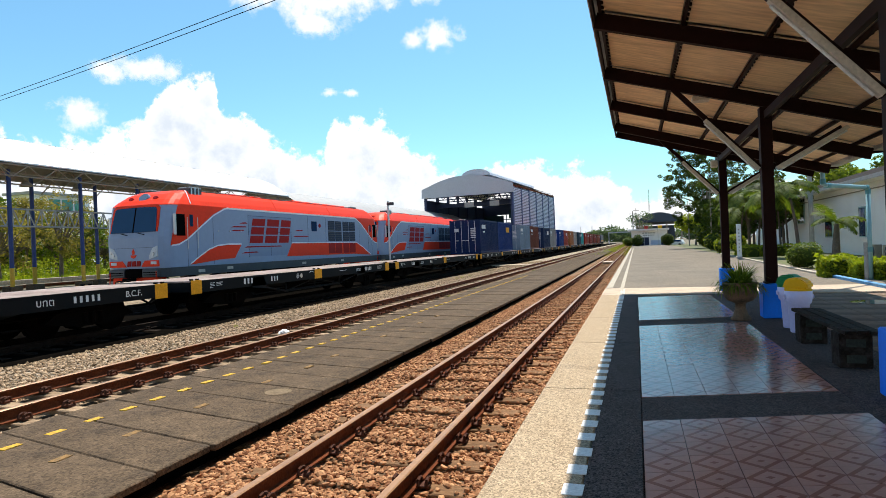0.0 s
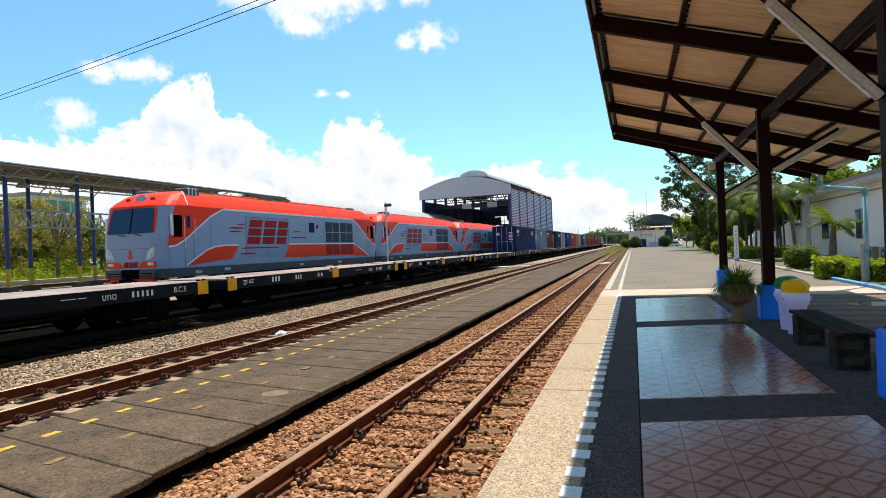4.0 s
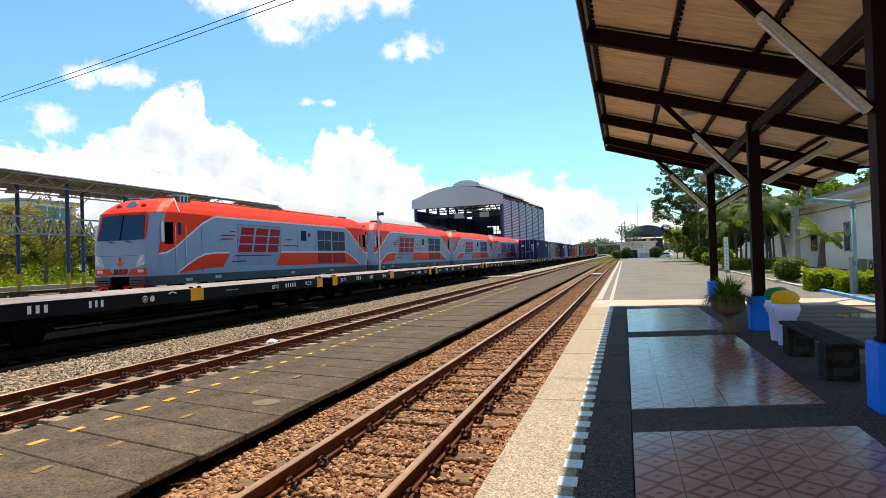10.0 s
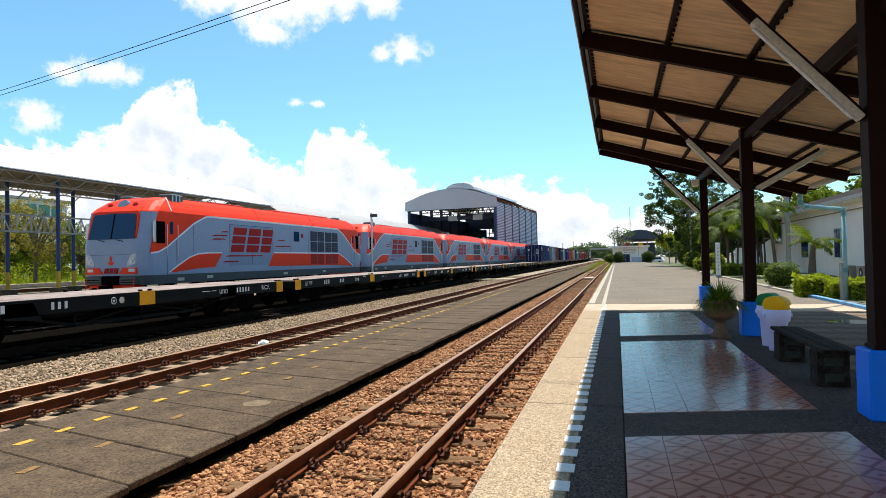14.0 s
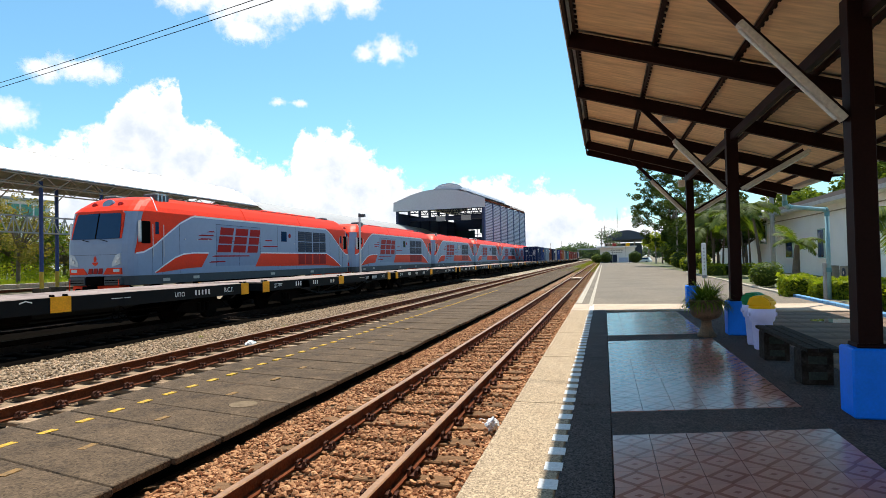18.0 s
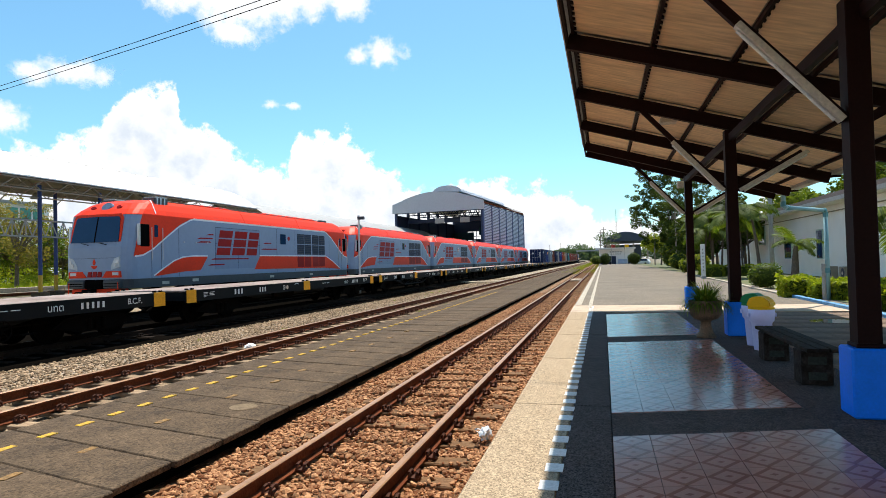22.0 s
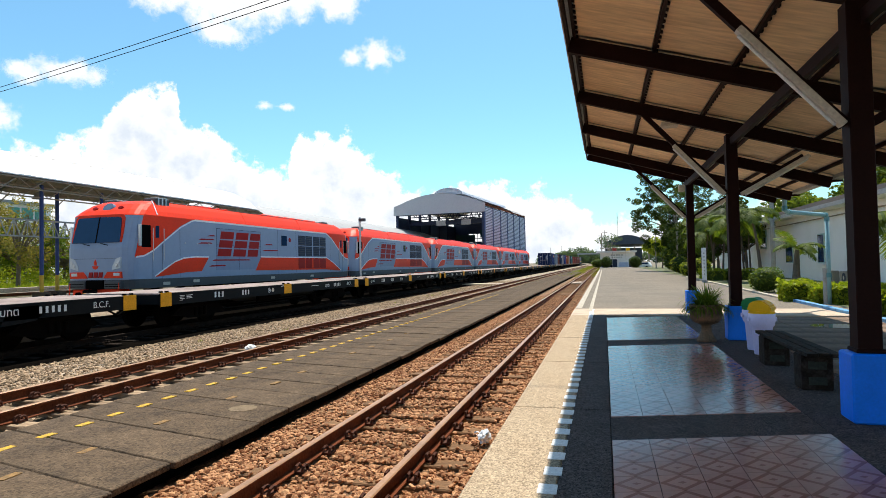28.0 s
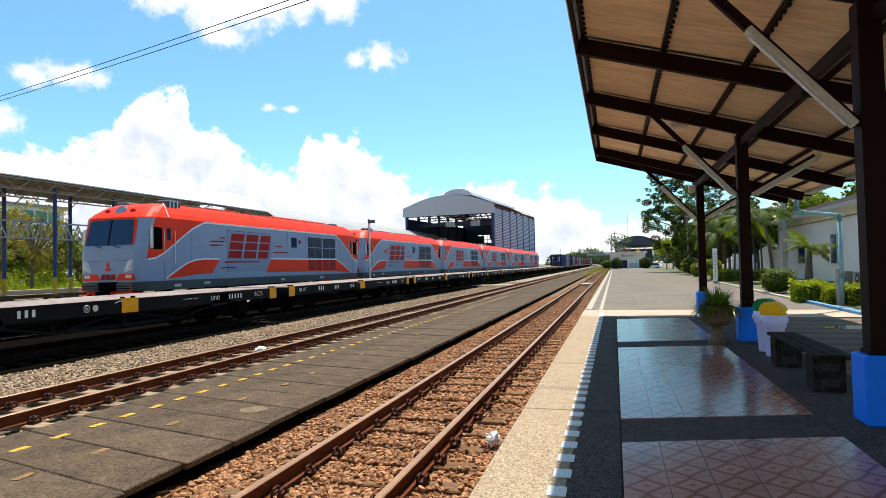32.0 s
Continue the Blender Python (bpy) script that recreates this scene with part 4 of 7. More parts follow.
        for sx in (-0.62, 0.62):
            bm = bmesh.new()
            bmesh.ops.create_cone(bm, cap_ends=True, segments=16, radius1=0.12, radius2=0.1, depth=0.06)
            bmesh.ops.transform(bm, verts=bm.verts, matrix=Matrix.Translation((sx, 0.56, 3.82)) @ pose(0, 0, 0, rx=56) @ Matrix.Diagonal((1.1, 0.7, 1, 1)))
            fp("marker_light", bm, "logo_red")
        fp("nose_seam", boxm(-1.12, 1.12, -0.005, 0.02, 2.03, 2.04), "loco_dark")
        for s in (-1, 1):
            bm = bmesh.new()
            prism(bm, [(s * 0.98, 2.02), (s * 1.20, 2.08), (s * 1.20, 1.72), (s * 0.80, 1.62), (s * 0.80, 1.74)], "y", -0.02, 0.05)
            hl = fp("headlamp", bm, "lens", "slanted clear headlamp")
            bm = bmesh.new()
            for k in range(2):
                bmesh.ops.create_cone(bm, cap_ends=True, segments=12, radius1=0.07, radius2=0.06, depth=0.03, matrix=Matrix.Translation((s * (1.0 + 0.1 * k), -0.03, 1.80 + 0.1 * k)) @ pose(0, 0, 0, rx=90))
            bmesh.ops.transform(bm, verts=bm.verts, matrix=f)
            part("bulb", bm, "chrome", hl)
            bm = bmesh.new()
            prism(bm, [(s * 0.38, 1.36), (s * 1.22, 1.36), (s * 1.22, 1.58), (s * 0.56, 1.58)], "y", -0.012, 0.05)
            bp = fp("bumper_panel", bm, "loco_red")
            bm = boxm(*sorted((s * 0.86, s * 1.14)), -0.018, 0.0, 1.44, 1.54)
            bmesh.ops.transform(bm, verts=bm.verts, matrix=f)
            part("number_plate", bm, "stencil", bp, "pale number plate")
            bm = boxm(*sorted((s * 0.45, s * 1.25)), -0.06, 0.1, 1.0, 1.26, bevel=0.02)
            st = fp("buffer_step", bm, "loco_dark")
            bm = bmesh.new()
            for z in (1.06, 1.14):
                box(bm, *sorted((s * 0.5, s * 1.2)), -0.07, -0.055, z, z + 0.03)
            bmesh.ops.transform(bm, verts=bm.verts, matrix=f)
            part("step_bar", bm, "black", st)
        bm = bmesh.new()
        for k in range(3):
            q = [(-0.34 + 0.235 * k, 1.38), (-0.16 + 0.235 * k, 1.38), (-0.11 + 0.235 * k, 1.57), (-0.29 + 0.235 * k, 1.57)]
            prism(bm, q, "y", -0.012, 0.03)
        fp("nose_badge", bm, "logo_red", "three slanted dark red blocks")
        bm = bmesh.new()
        prism(bm, [(-0.16, 1.78), (0.16, 1.78), (0.10, 1.70), (0, 1.66), (-0.10, 1.70)], "y", -0.01, 0.03)
        prism(bm, [(-0.05, 1.80), (0.05, 1.80), (0.07, 1.90), (0, 2.02), (-0.07, 1.90)], "y", -0.01, 0.03)
        fp("crest", bm, "loco_red")
        bm = boxm(-1.1, 1.1, -0.02, 0.5, 0.62, 0.98, bevel=0.04)
        fp("buffer_beam", bm, "loco_red", "orange-red buffer beam")
        bm = boxm(-0.4, 0.4, -0.06, 0.1, 0.98, 1.3, bevel=0.02)
        fp("coupler_pocket", bm, "black")
        bm = bmesh.new()
        box(bm, -0.13, 0.13, -0.45, 0.0, 0.72, 0.98, bevel=0.03)
        fp("coupler", bm, "black")
        for s in (-0.75, 0.75):
            bm = bmesh.new()
            rod(bm, (s, -0.12, 0.78), (s, 0.0, 0.78), 0.11, 12)
            fp("buffer", bm, "black")
        for s in (-1, 1):
            bm = bmesh.new()
            rod(bm, (s * 1.15, -0.05, 1.2), (s * 1.18, -0.1, 0.5), 0.02, 6)
            rod(bm, (s * 1.18, -0.1, 0.5), (s * 0.85, -0.1, 0.5), 0.02, 6)
            fp("step_rail", bm, "loco_red")
    return t


loco = build_loco()
for i in range(1, 6):
    copy_thing(loco, pose(T4, 16.9 + 18.65 * i, Z3))

# ---- freight train ----
LONG = 16.35
STARTS = {1: 26.5, 0: 12.45, -1: -1.45, -2: -15.0, -3: -29.95, -4: -43.25, -5: -57.95, -6: -71.7, -7: -85.4, -8: -99.3, -9: -113.2}


def run(t):
    """How far the train has gone by t seconds."""
    return float(np.interp(t, *zip(*RUN)))


RUN = [(0, 0.0), (2, 7.97), (4, 15.51), (6, 22.65), (8, 29.48), (10, 36.05), (12, 42.45), (14, 48.7), (16, 54.8), (18, 60.71), (20, 66.35), (22, 71.63), (24, 76.44), (26, 80.69), (28, 84.35), (30, 87.46), (32, 90.2)]
DECK = 1.0            # deck height above the rail
WW = 1.25


def stencil(thing_, txt, y, z, h, x):
    """Painted writing on the side that faces +x, read along +y."""
    cu = bpy.data.curves.new("text", "FONT")
    cu.body, cu.size, cu.align_x, cu.extrude = txt, h, "CENTER", 0.002
    tmp = bpy.data.objects.new("text", cu)
    me = bpy.data.meshes.new_from_object(tmp)
    bpy.data.objects.remove(tmp)
    me.transform(pose(x, y, z) @ pose(0, 0, 0, rx=90, ry=0, rz=90))
    me.materials.append(M["stencil"])
    o = new("stencil", me)
    o.parent = thing_
    o["label"] = "white stencilled letters"
    return o


def start(k):
    """Where wagon k begins at the outset; those from 1 on are of a longer build."""
    return STARTS[k] if k < 2 else 43.2 + LONG * (k - 2)


def build_wagon(trussed, pitch):
    t = thing("flat_wagon", "empty black container flat wagon with yellow corner plates, rolling", "flat wagon", "freight train wagons", at=(T3, 0, Z3))
    y0, y1 = 0.40, pitch - 0.40
    part("deck", boxm(-WW, WW, y0, y1, DECK - 0.05, DECK, bevel=0.01), "deck", t)
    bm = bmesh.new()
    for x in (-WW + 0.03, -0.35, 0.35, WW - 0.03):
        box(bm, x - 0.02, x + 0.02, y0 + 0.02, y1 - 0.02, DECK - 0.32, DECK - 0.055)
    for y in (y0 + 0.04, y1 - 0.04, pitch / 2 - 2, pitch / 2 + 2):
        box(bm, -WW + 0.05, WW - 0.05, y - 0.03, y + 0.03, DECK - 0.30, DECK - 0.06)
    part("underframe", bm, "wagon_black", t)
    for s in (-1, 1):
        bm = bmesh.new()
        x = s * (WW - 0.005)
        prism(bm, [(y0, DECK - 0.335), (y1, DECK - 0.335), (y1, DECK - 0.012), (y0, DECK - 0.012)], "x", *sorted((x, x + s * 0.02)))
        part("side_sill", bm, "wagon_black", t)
        bm = bmesh.new()
        prism(bm, [(3.8, DECK - 0.335), (5.0, DECK - 0.56), (9.1, DECK - 0.56), (10.3, DECK - 0.335)], "x", *sorted((x - s * 0.5, x - s * 0.48)))
        part("truss_bar", bm, "wagon_black", t)
        for y, wd, dz in ((y0 + 0.02, 0.40, 0.36), (pitch / 2 - 0.24, 0.50, 0.335), (y1 - 0.42, 0.40, 0.36)):
            part("yellow_plate", boxm(*sorted((x + s * 0.018, x + s * 0.03)), y, y + wd, DECK - dz, DECK + 0.004), "wagon_yellow", t, "dirty yellow plate")
            for dy in (0.08, wd - 0.1):
                part("twist_lock", boxm(*sorted((x - s * 0.12, x - s * 0.02)), y + dy, y + dy + 0.07, DECK, DECK + 0.045, bevel=0.01), "black", t)
        if s > 0:
            xs = x + 0.021
            stencil(t, "B.C.F.", pitch - 1.46, DECK - 0.23, 0.2, xs)
            stencil(t, "\u0e1a\u0e17\u0e15", pitch - 3.66, DECK - 0.24, 0.22, xs)
            # unreadable marks and running numbers as plain bars
            for ya, n, wd, h in ((pitch - 3.03, 5, 0.10, 0.14), (2.65, 3, 0.13, 0.16), (4.05, 3, 0.11, 0.15)):
                for k in range(n):
                    yk = ya + k * (wd + 0.045)
                    part("number_mark", boxm(xs - 0.002, xs + 0.002, yk, yk + wd * 0.62, DECK - 0.24, DECK - 0.24 + h), "stencil", t, "white painted stroke")
            bm = bmesh.new()
            for ya, z, wd in ((1.15, -0.10, 0.2), (1.15, -0.14, 0.17), (1.16, -0.18, 0.19), (1.15, -0.22, 0.12), (1.42, -0.10, 0.26), (1.42, -0.14, 0.2), (1.42, -0.18, 0.24), (8.7, -0.13, 0.34), (9.1, -0.13, 0.2)):
                box(bm, xs - 0.002, xs + 0.002, ya, ya + wd, DECK + z - 0.016, DECK + z)
            tagged(part("marking", bm, "stencil", t, "white painted marks, unreadable"), kind="stuff")
            bm = bmesh.new()
            for a, b in (((6.42, -0.10), (6.56, -0.06)), ((6.56, -0.06), (6.70, -0.10))):
                side_panel(bm, [(a[0], DECK + a[1]), (b[0], DECK + b[1]), (b[0], DECK + b[1] + 0.025), (a[0], DECK + a[1] + 0.025)], xs, 0.003)
            part("load_line", bm, "stencil", t)
            bm = bmesh.new()
            bmesh.ops.create_cone(bm, cap_ends=True, segments=18, radius1=0.075, radius2=0.075, depth=0.006, matrix=Matrix.Translation((xs, 5.87, DECK - 0.17)) @ pose(0, 0, 0, 0, 90, 0))
            part("round_mark", bm, "lamp_body", t)
            bm = bmesh.new()
            for k in range(16):
                p, q = 2 * math.pi * k / 16, 2 * math.pi * (k + 1) / 16
                rod(bm, (xs, 5.64 + 0.075 * math.cos(p), DECK - 0.17 + 0.075 * math.sin(p)), (xs, 5.64 + 0.075 * math.cos(q), DECK - 0.17 + 0.075 * math.sin(q)), 0.008, 4)
            prism(bm, [(5.64 + (0.05 if k % 2 else 0.02) * math.sin(math.pi * k / 5), DECK - 0.17 - (0.05 if k % 2 else 0.02) * math.cos(math.pi * k / 5)) for k in range(10)], "x", xs - 0.001, xs + 0.003)
            part("ring_mark", bm, "stencil", t, "white ring with a star")
            bm = bmesh.new()
            for k in range(16):
                a, b = 2 * math.pi * k / 16, 2 * math.pi * (k + 1) / 16
                rod(bm, (xs + 0.02, 8.9 + 0.2 * math.cos(a), DECK - 0.52 + 0.2 * math.sin(a)), (xs + 0.02, 8.9 + 0.2 * math.cos(b), DECK - 0.52 + 0.2 * math.sin(b)), 0.013, 5)
            for k in range(3):
                a = math.pi * k / 3 + 0.3
                rod(bm, (xs + 0.02, 8.9 + 0.2 * math.cos(a), DECK - 0.52 + 0.2 * math.sin(a)), (xs + 0.02, 8.9 - 0.2 * math.cos(a), DECK - 0.52 - 0.2 * math.sin(a)), 0.010, 5)
            part("brake_wheel", bm, "black", t)
    for sx in (-0.3, 0.3):
        bm = bmesh.new()
        prism(bm, [(0.5, DECK - 0.06), (0.5, 0.62), (3.4, 0.58), (4.6, 0.34), (9.5, 0.34), (10.7, 0.58), (pitch - 0.5, 0.62), (pitch - 0.5, DECK - 0.06)], "x", sx - 0.02, sx + 0.02)
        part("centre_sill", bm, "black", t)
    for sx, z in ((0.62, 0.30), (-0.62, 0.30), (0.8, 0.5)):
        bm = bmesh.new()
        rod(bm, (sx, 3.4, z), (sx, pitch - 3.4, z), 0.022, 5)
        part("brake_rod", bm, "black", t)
    for sx in (-1, 1):
        for y in (4.4, 9.4):
            part("step_iron", boxm(*sorted((sx * 1.12, sx * 1.2)), y, y + 0.32, 0.34, 0.37), "black", t)
    if trussed:
        for sx in (-1.1, 1.1):
            bm = bmesh.new()
            mid = pitch / 2
            line = [(3.3, 0.68), (mid - 1.9, 0.36), (mid + 1.9, 0.36), (pitch - 3.3, 0.68)]
            for p, q in zip(line, line[1:]):
                rod(bm, (sx, *p), (sx, *q), 0.035, 6)
            for y in (mid - 1.9, mid, mid + 1.9):
                rod(bm, (sx, y, 0.36), (sx, y, 0.68), 0.03, 6)
            rod(bm, (sx, mid - 1.9, 0.36), (sx, mid, 0.66), 0.022, 6), rod(bm, (sx, mid + 1.9, 0.36), (sx, mid, 0.66), 0.022, 6)
            part("truss_rod", bm, "wagon_black", t)
            for y, e in ((3.3, 1), (pitch - 3.3, -1)):
                bm = bmesh.new()
                prism(bm, [(y - e * 0.45, 0.82), (y - e * 0.25, 0.93), (y + e * 0.35, 0.93), (y + e * 0.55, 0.56), (y - e * 0.2, 0.62)], "x", *sorted((sx * 1.138, sx * 1.15)))
                part("gusset", bm, "wagon_black", t)
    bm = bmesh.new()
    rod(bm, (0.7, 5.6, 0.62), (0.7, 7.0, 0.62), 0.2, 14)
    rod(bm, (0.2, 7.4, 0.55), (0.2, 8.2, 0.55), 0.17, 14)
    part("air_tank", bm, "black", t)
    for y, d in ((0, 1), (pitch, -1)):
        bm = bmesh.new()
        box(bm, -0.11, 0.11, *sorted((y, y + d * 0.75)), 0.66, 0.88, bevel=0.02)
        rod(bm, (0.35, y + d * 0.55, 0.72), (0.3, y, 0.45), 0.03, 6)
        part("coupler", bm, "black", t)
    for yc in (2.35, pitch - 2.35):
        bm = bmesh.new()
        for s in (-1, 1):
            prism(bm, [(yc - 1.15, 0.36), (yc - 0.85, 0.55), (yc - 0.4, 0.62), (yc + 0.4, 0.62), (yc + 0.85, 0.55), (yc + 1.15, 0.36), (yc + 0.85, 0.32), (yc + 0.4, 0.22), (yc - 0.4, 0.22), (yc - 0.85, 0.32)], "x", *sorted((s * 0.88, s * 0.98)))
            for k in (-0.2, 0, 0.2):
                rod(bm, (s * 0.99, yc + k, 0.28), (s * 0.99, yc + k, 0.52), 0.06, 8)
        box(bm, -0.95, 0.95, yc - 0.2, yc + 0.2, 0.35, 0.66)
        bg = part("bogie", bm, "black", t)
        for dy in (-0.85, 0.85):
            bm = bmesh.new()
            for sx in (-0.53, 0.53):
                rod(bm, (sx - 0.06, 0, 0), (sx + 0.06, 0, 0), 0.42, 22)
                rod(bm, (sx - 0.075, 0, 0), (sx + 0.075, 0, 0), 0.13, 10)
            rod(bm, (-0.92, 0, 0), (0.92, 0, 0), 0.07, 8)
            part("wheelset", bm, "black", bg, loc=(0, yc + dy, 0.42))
    return t


wagons = [(build_wagon(k in (-7, -4, 0, 1, 2), start(k + 1) - start(k)), k) for k in range(-9, 3)]
wagons += [(copy_thing(wagons[-1][0], pose(T3, 0, Z3)), k) for k in range(3, 12)]
for w_, k in wagons:
    if k >= 2:
        w_["label"] = "black container flat wagon carrying two freight containers, rolling"

PAINT = [(0.012, 0.025, 0.085), (0.010, 0.035, 0.16), (0.20, 0.27, 0.34), (0.16, 0.045, 0.025), (0.015, 0.03, 0.08), (0.30, 0.29, 0.28), (0.01, 0.04, 0.20), (0.32, 0.05, 0.03), (0.35, 0.13, 0.05), (0.33, 0.30, 0.28), (0.03, 0.06, 0.09), (0.03, 0.30, 0.30), (0.30, 0.03, 0.02), (0.22, 0.06, 0.04), (0.25, 0.04, 0.03), (0.16, 0.05, 0.04), (0.22, 0.05, 0.04), (0.12, 0.04, 0.03), (0.25, 0.07, 0.04), (0.20, 0.05, 0.04)]
NAMES = ["navy", "dark blue", "pale blue", "brown", "navy", "pale grey", "blue", "red", "orange", "grey", "dark green-blue", "teal", "red", "rust red", "red", "brown", "red", "dark brown", "rust", "rust red"]


def build_container(i):
    m = mat("container paint " + NAMES[i], PAINT[i], 0.6, var=0.16, scale=1.2, fine=14, spec=0.12)
    t = thing("freight_container", NAMES[i] + " corrugated steel freight container on a flat wagon", "container", "freight containers", at=(T3, 0, Z3 + DECK + 0.05))
    W, L, H = 1.22, 6.06, 2.59
    bm = bmesh.new()
    for s in (-1, 1):
        n = 27
        pts = []
        for k in range(n):
            ya = 0.12 + (L - 0.24) * k / n
            st = (L - 0.24) / n
            pts += [(s * (W - 0.01), ya), (s * (W - 0.01), ya + st * 0.35), (s * (W - 0.045), ya + st * 0.5), (s * (W - 0.045), ya + st * 0.85)]
        pts.append((s * (W - 0.01), L - 0.12))
        lo, hi = [bm.verts.new((x, y, 0.15)) for x, y in pts], [bm.verts.new((x, y, H - 0.12)) for x, y in pts]
        for a in range(len(pts) - 1):
            bm.faces.new((lo[a], lo[a + 1], hi[a + 1], hi[a]))
    box(bm, -W + 0.04, W - 0.04, L - 0.08, L - 0.04, 0.1, H - 0.1)
    part("side_wall", bm, m, t)
    bm = bmesh.new()
    for x in (-W + 0.06, W - 0.06):
        for y in (0.06, L - 0.06):
            box(bm, x - 0.06, x + 0.06, y - 0.06, y + 0.06, 0, H)
        box(bm, x - 0.05, x + 0.05, 0.1, L - 0.1, 0.0, 0.15)
        box(bm, x - 0.04, x + 0.04, 0.1, L - 0.1, H - 0.12, H)
    for y in (0.06, L - 0.06):
        box(bm, -W + 0.1, W - 0.1, y - 0.05, y + 0.05, 0, 0.15), box(bm, -W + 0.1, W - 0.1, y - 0.05, y + 0.05, H - 0.12, H)
    part("frame", bm, m, t)
    part("roof", boxm(-W + 0.05, W - 0.05, 0.08, L - 0.08, H - 0.06, H - 0.02), m, t)
    for s in (-1, 1):
        dr = part("door", boxm(*sorted((s * 0.01, s * (W - 0.11))), 0.03, 0.07, 0.15, H - 0.12), m, t)
        bm = bmesh.new()
        for x in (0.28, 0.78):
            rod(bm, (s * x, 0.015, 0.1), (s * x, 0.015, H - 0.08), 0.02, 6)
            box(bm, *sorted((s * x, s * (x - 0.25))), 0.0, 0.02, 1.0, 1.05)
        part("lock_rod", bm, "chrome", dr)
    bm = bmesh.new()
    for k in range(6):
        box(bm, 0.45, 0.85, 0.022, 0.028, 1.9 - 0.14 * k, 1.97 - 0.14 * k)
    box(bm, -0.85, -0.5, 0.022, 0.028, 1.7, 1.95)
    part("door_marking", bm, "stencil", t, "white lettering, unreadable")
    bm = bmesh.new()
    if i % 3 == 1:
        box(bm, W, W + 0.006, 3.2, 4.6, 1.7, 2.15)
    else:
        box(bm, W, W + 0.006, 0.5, 1.7, 1.9, 2.2)
        box(bm, W, W + 0.006, 0.9, 1.5, 1.6, 1.72)
    part("side_marking", bm, "wagon_yellow" if i == 1 else "stencil", t, "painted panel, unreadable")
    return t


boxes = []
for i in range(20):
    boxes.append((build_container(i), 2 + i // 2, 0.85 + 6.25 * (i % 2)))

# leading locomotive, far off
def build_lead():
    t = thing("leading_locomotive", "dark blue diesel locomotive at the head of the freight train", "locomotive", at=(T3, 0, Z3))
    M["lead_blue"] = mat("dull blue loco paint", (0.03, 0.05, 0.10), 0.5, var=0.15)
    bm = bmesh.new()
    prism(bm, [(0.6, 1.2), (0.6, 3.4), (1.0, 3.8), (14.6, 3.8), (15.2, 3.3), (15.4, 2.2), (15.4, 1.2)], "x", -1.35, 1.35)
    part("body", bm, "lead_blue", t)
    part("stripe", boxm(1.352, 1.36, 0.7, 15.2, 1.5, 1.8), "wagon_yellow", t)
    part("underframe", boxm(-1.3, 1.3, 0.3, 15.6, 0.5, 1.2, bevel=0.04), "black", t)
    for yc in (3.3, 12.6):
        bm = bmesh.new()
        for dy in (-1.4, 0, 1.4):
            rod(bm, (-0.6, yc + dy, 0.46), (0.6, yc + dy, 0.46), 0.46, 14)
        part("wheels", bm, "black", t)
    return t


lead = build_lead()

# ---- platform canopy ----
POSTS = (-5.6, 0.4, 6.42, 12.42, 18.65)
PX = 2.38
END = 19.95          # far end of the roof


def post_x(y):
    return 2.34 + 0.009 * (y - 6.42)



def roof_z(x):
    """Underside of the lining; the roof falls away from the track."""
    return 5.10 - 0.305 * (x + 0.45)


canopy = thing("platform_canopy", "dark brown steel platform canopy with tan lining boards, falling away from the track", "canopy", kind="structure", at=(0, 0, 0))
for y in POSTS:
    PX = post_x(y)
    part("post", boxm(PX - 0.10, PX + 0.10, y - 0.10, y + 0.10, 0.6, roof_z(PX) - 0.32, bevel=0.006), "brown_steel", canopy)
    bm = bmesh.new()
    box(bm, PX - 0.18, PX + 0.18, y - 0.17, y + 0.17, 0.0, 0.64, bevel=0.018)
    part("post_base", bm, "blue_paint", canopy, "bright blue painted concrete base")
    bm = boxm(PX - 0.12, PX + 0.12, y - 0.12, y + 0.12, 0.64, 0.68, bevel=0.01)
    part("collar", bm, "brown_steel", canopy)
for i in range(10):
    y = 18.45 - 3.0 * i
    bm = bmesh.new()
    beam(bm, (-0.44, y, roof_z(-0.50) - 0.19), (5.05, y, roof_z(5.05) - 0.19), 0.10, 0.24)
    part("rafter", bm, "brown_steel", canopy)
bm = bmesh.new()
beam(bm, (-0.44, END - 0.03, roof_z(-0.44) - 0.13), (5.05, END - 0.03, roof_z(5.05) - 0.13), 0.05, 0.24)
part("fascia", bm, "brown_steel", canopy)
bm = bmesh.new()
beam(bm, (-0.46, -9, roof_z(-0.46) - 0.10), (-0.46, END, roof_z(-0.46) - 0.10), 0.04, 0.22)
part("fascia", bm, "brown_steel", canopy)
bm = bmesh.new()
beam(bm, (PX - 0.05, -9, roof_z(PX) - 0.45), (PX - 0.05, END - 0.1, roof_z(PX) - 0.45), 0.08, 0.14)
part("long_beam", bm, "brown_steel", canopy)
PURLS = (-0.36, 0.80, 1.91, 2.92, 3.90, 4.75)
for x in PURLS:
    bm = bmesh.new()
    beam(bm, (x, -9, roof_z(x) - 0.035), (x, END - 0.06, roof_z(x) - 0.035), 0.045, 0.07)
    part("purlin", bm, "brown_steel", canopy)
    bm = bmesh.new()
    y = -2.0
    while y < END - 0.15:
        box(bm, x + 0.023, x + 0.062, y, y + 0.07, -0.028, -0.004)
        y += 0.19
    for v in bm.verts:
        v.co.z += roof_z(v.co.x)
    tagged(part("lining_clips", bm, "brown_steel", canopy), kind="stuff")
ys = [18.45 - 3.0 * i for i in range(10)]
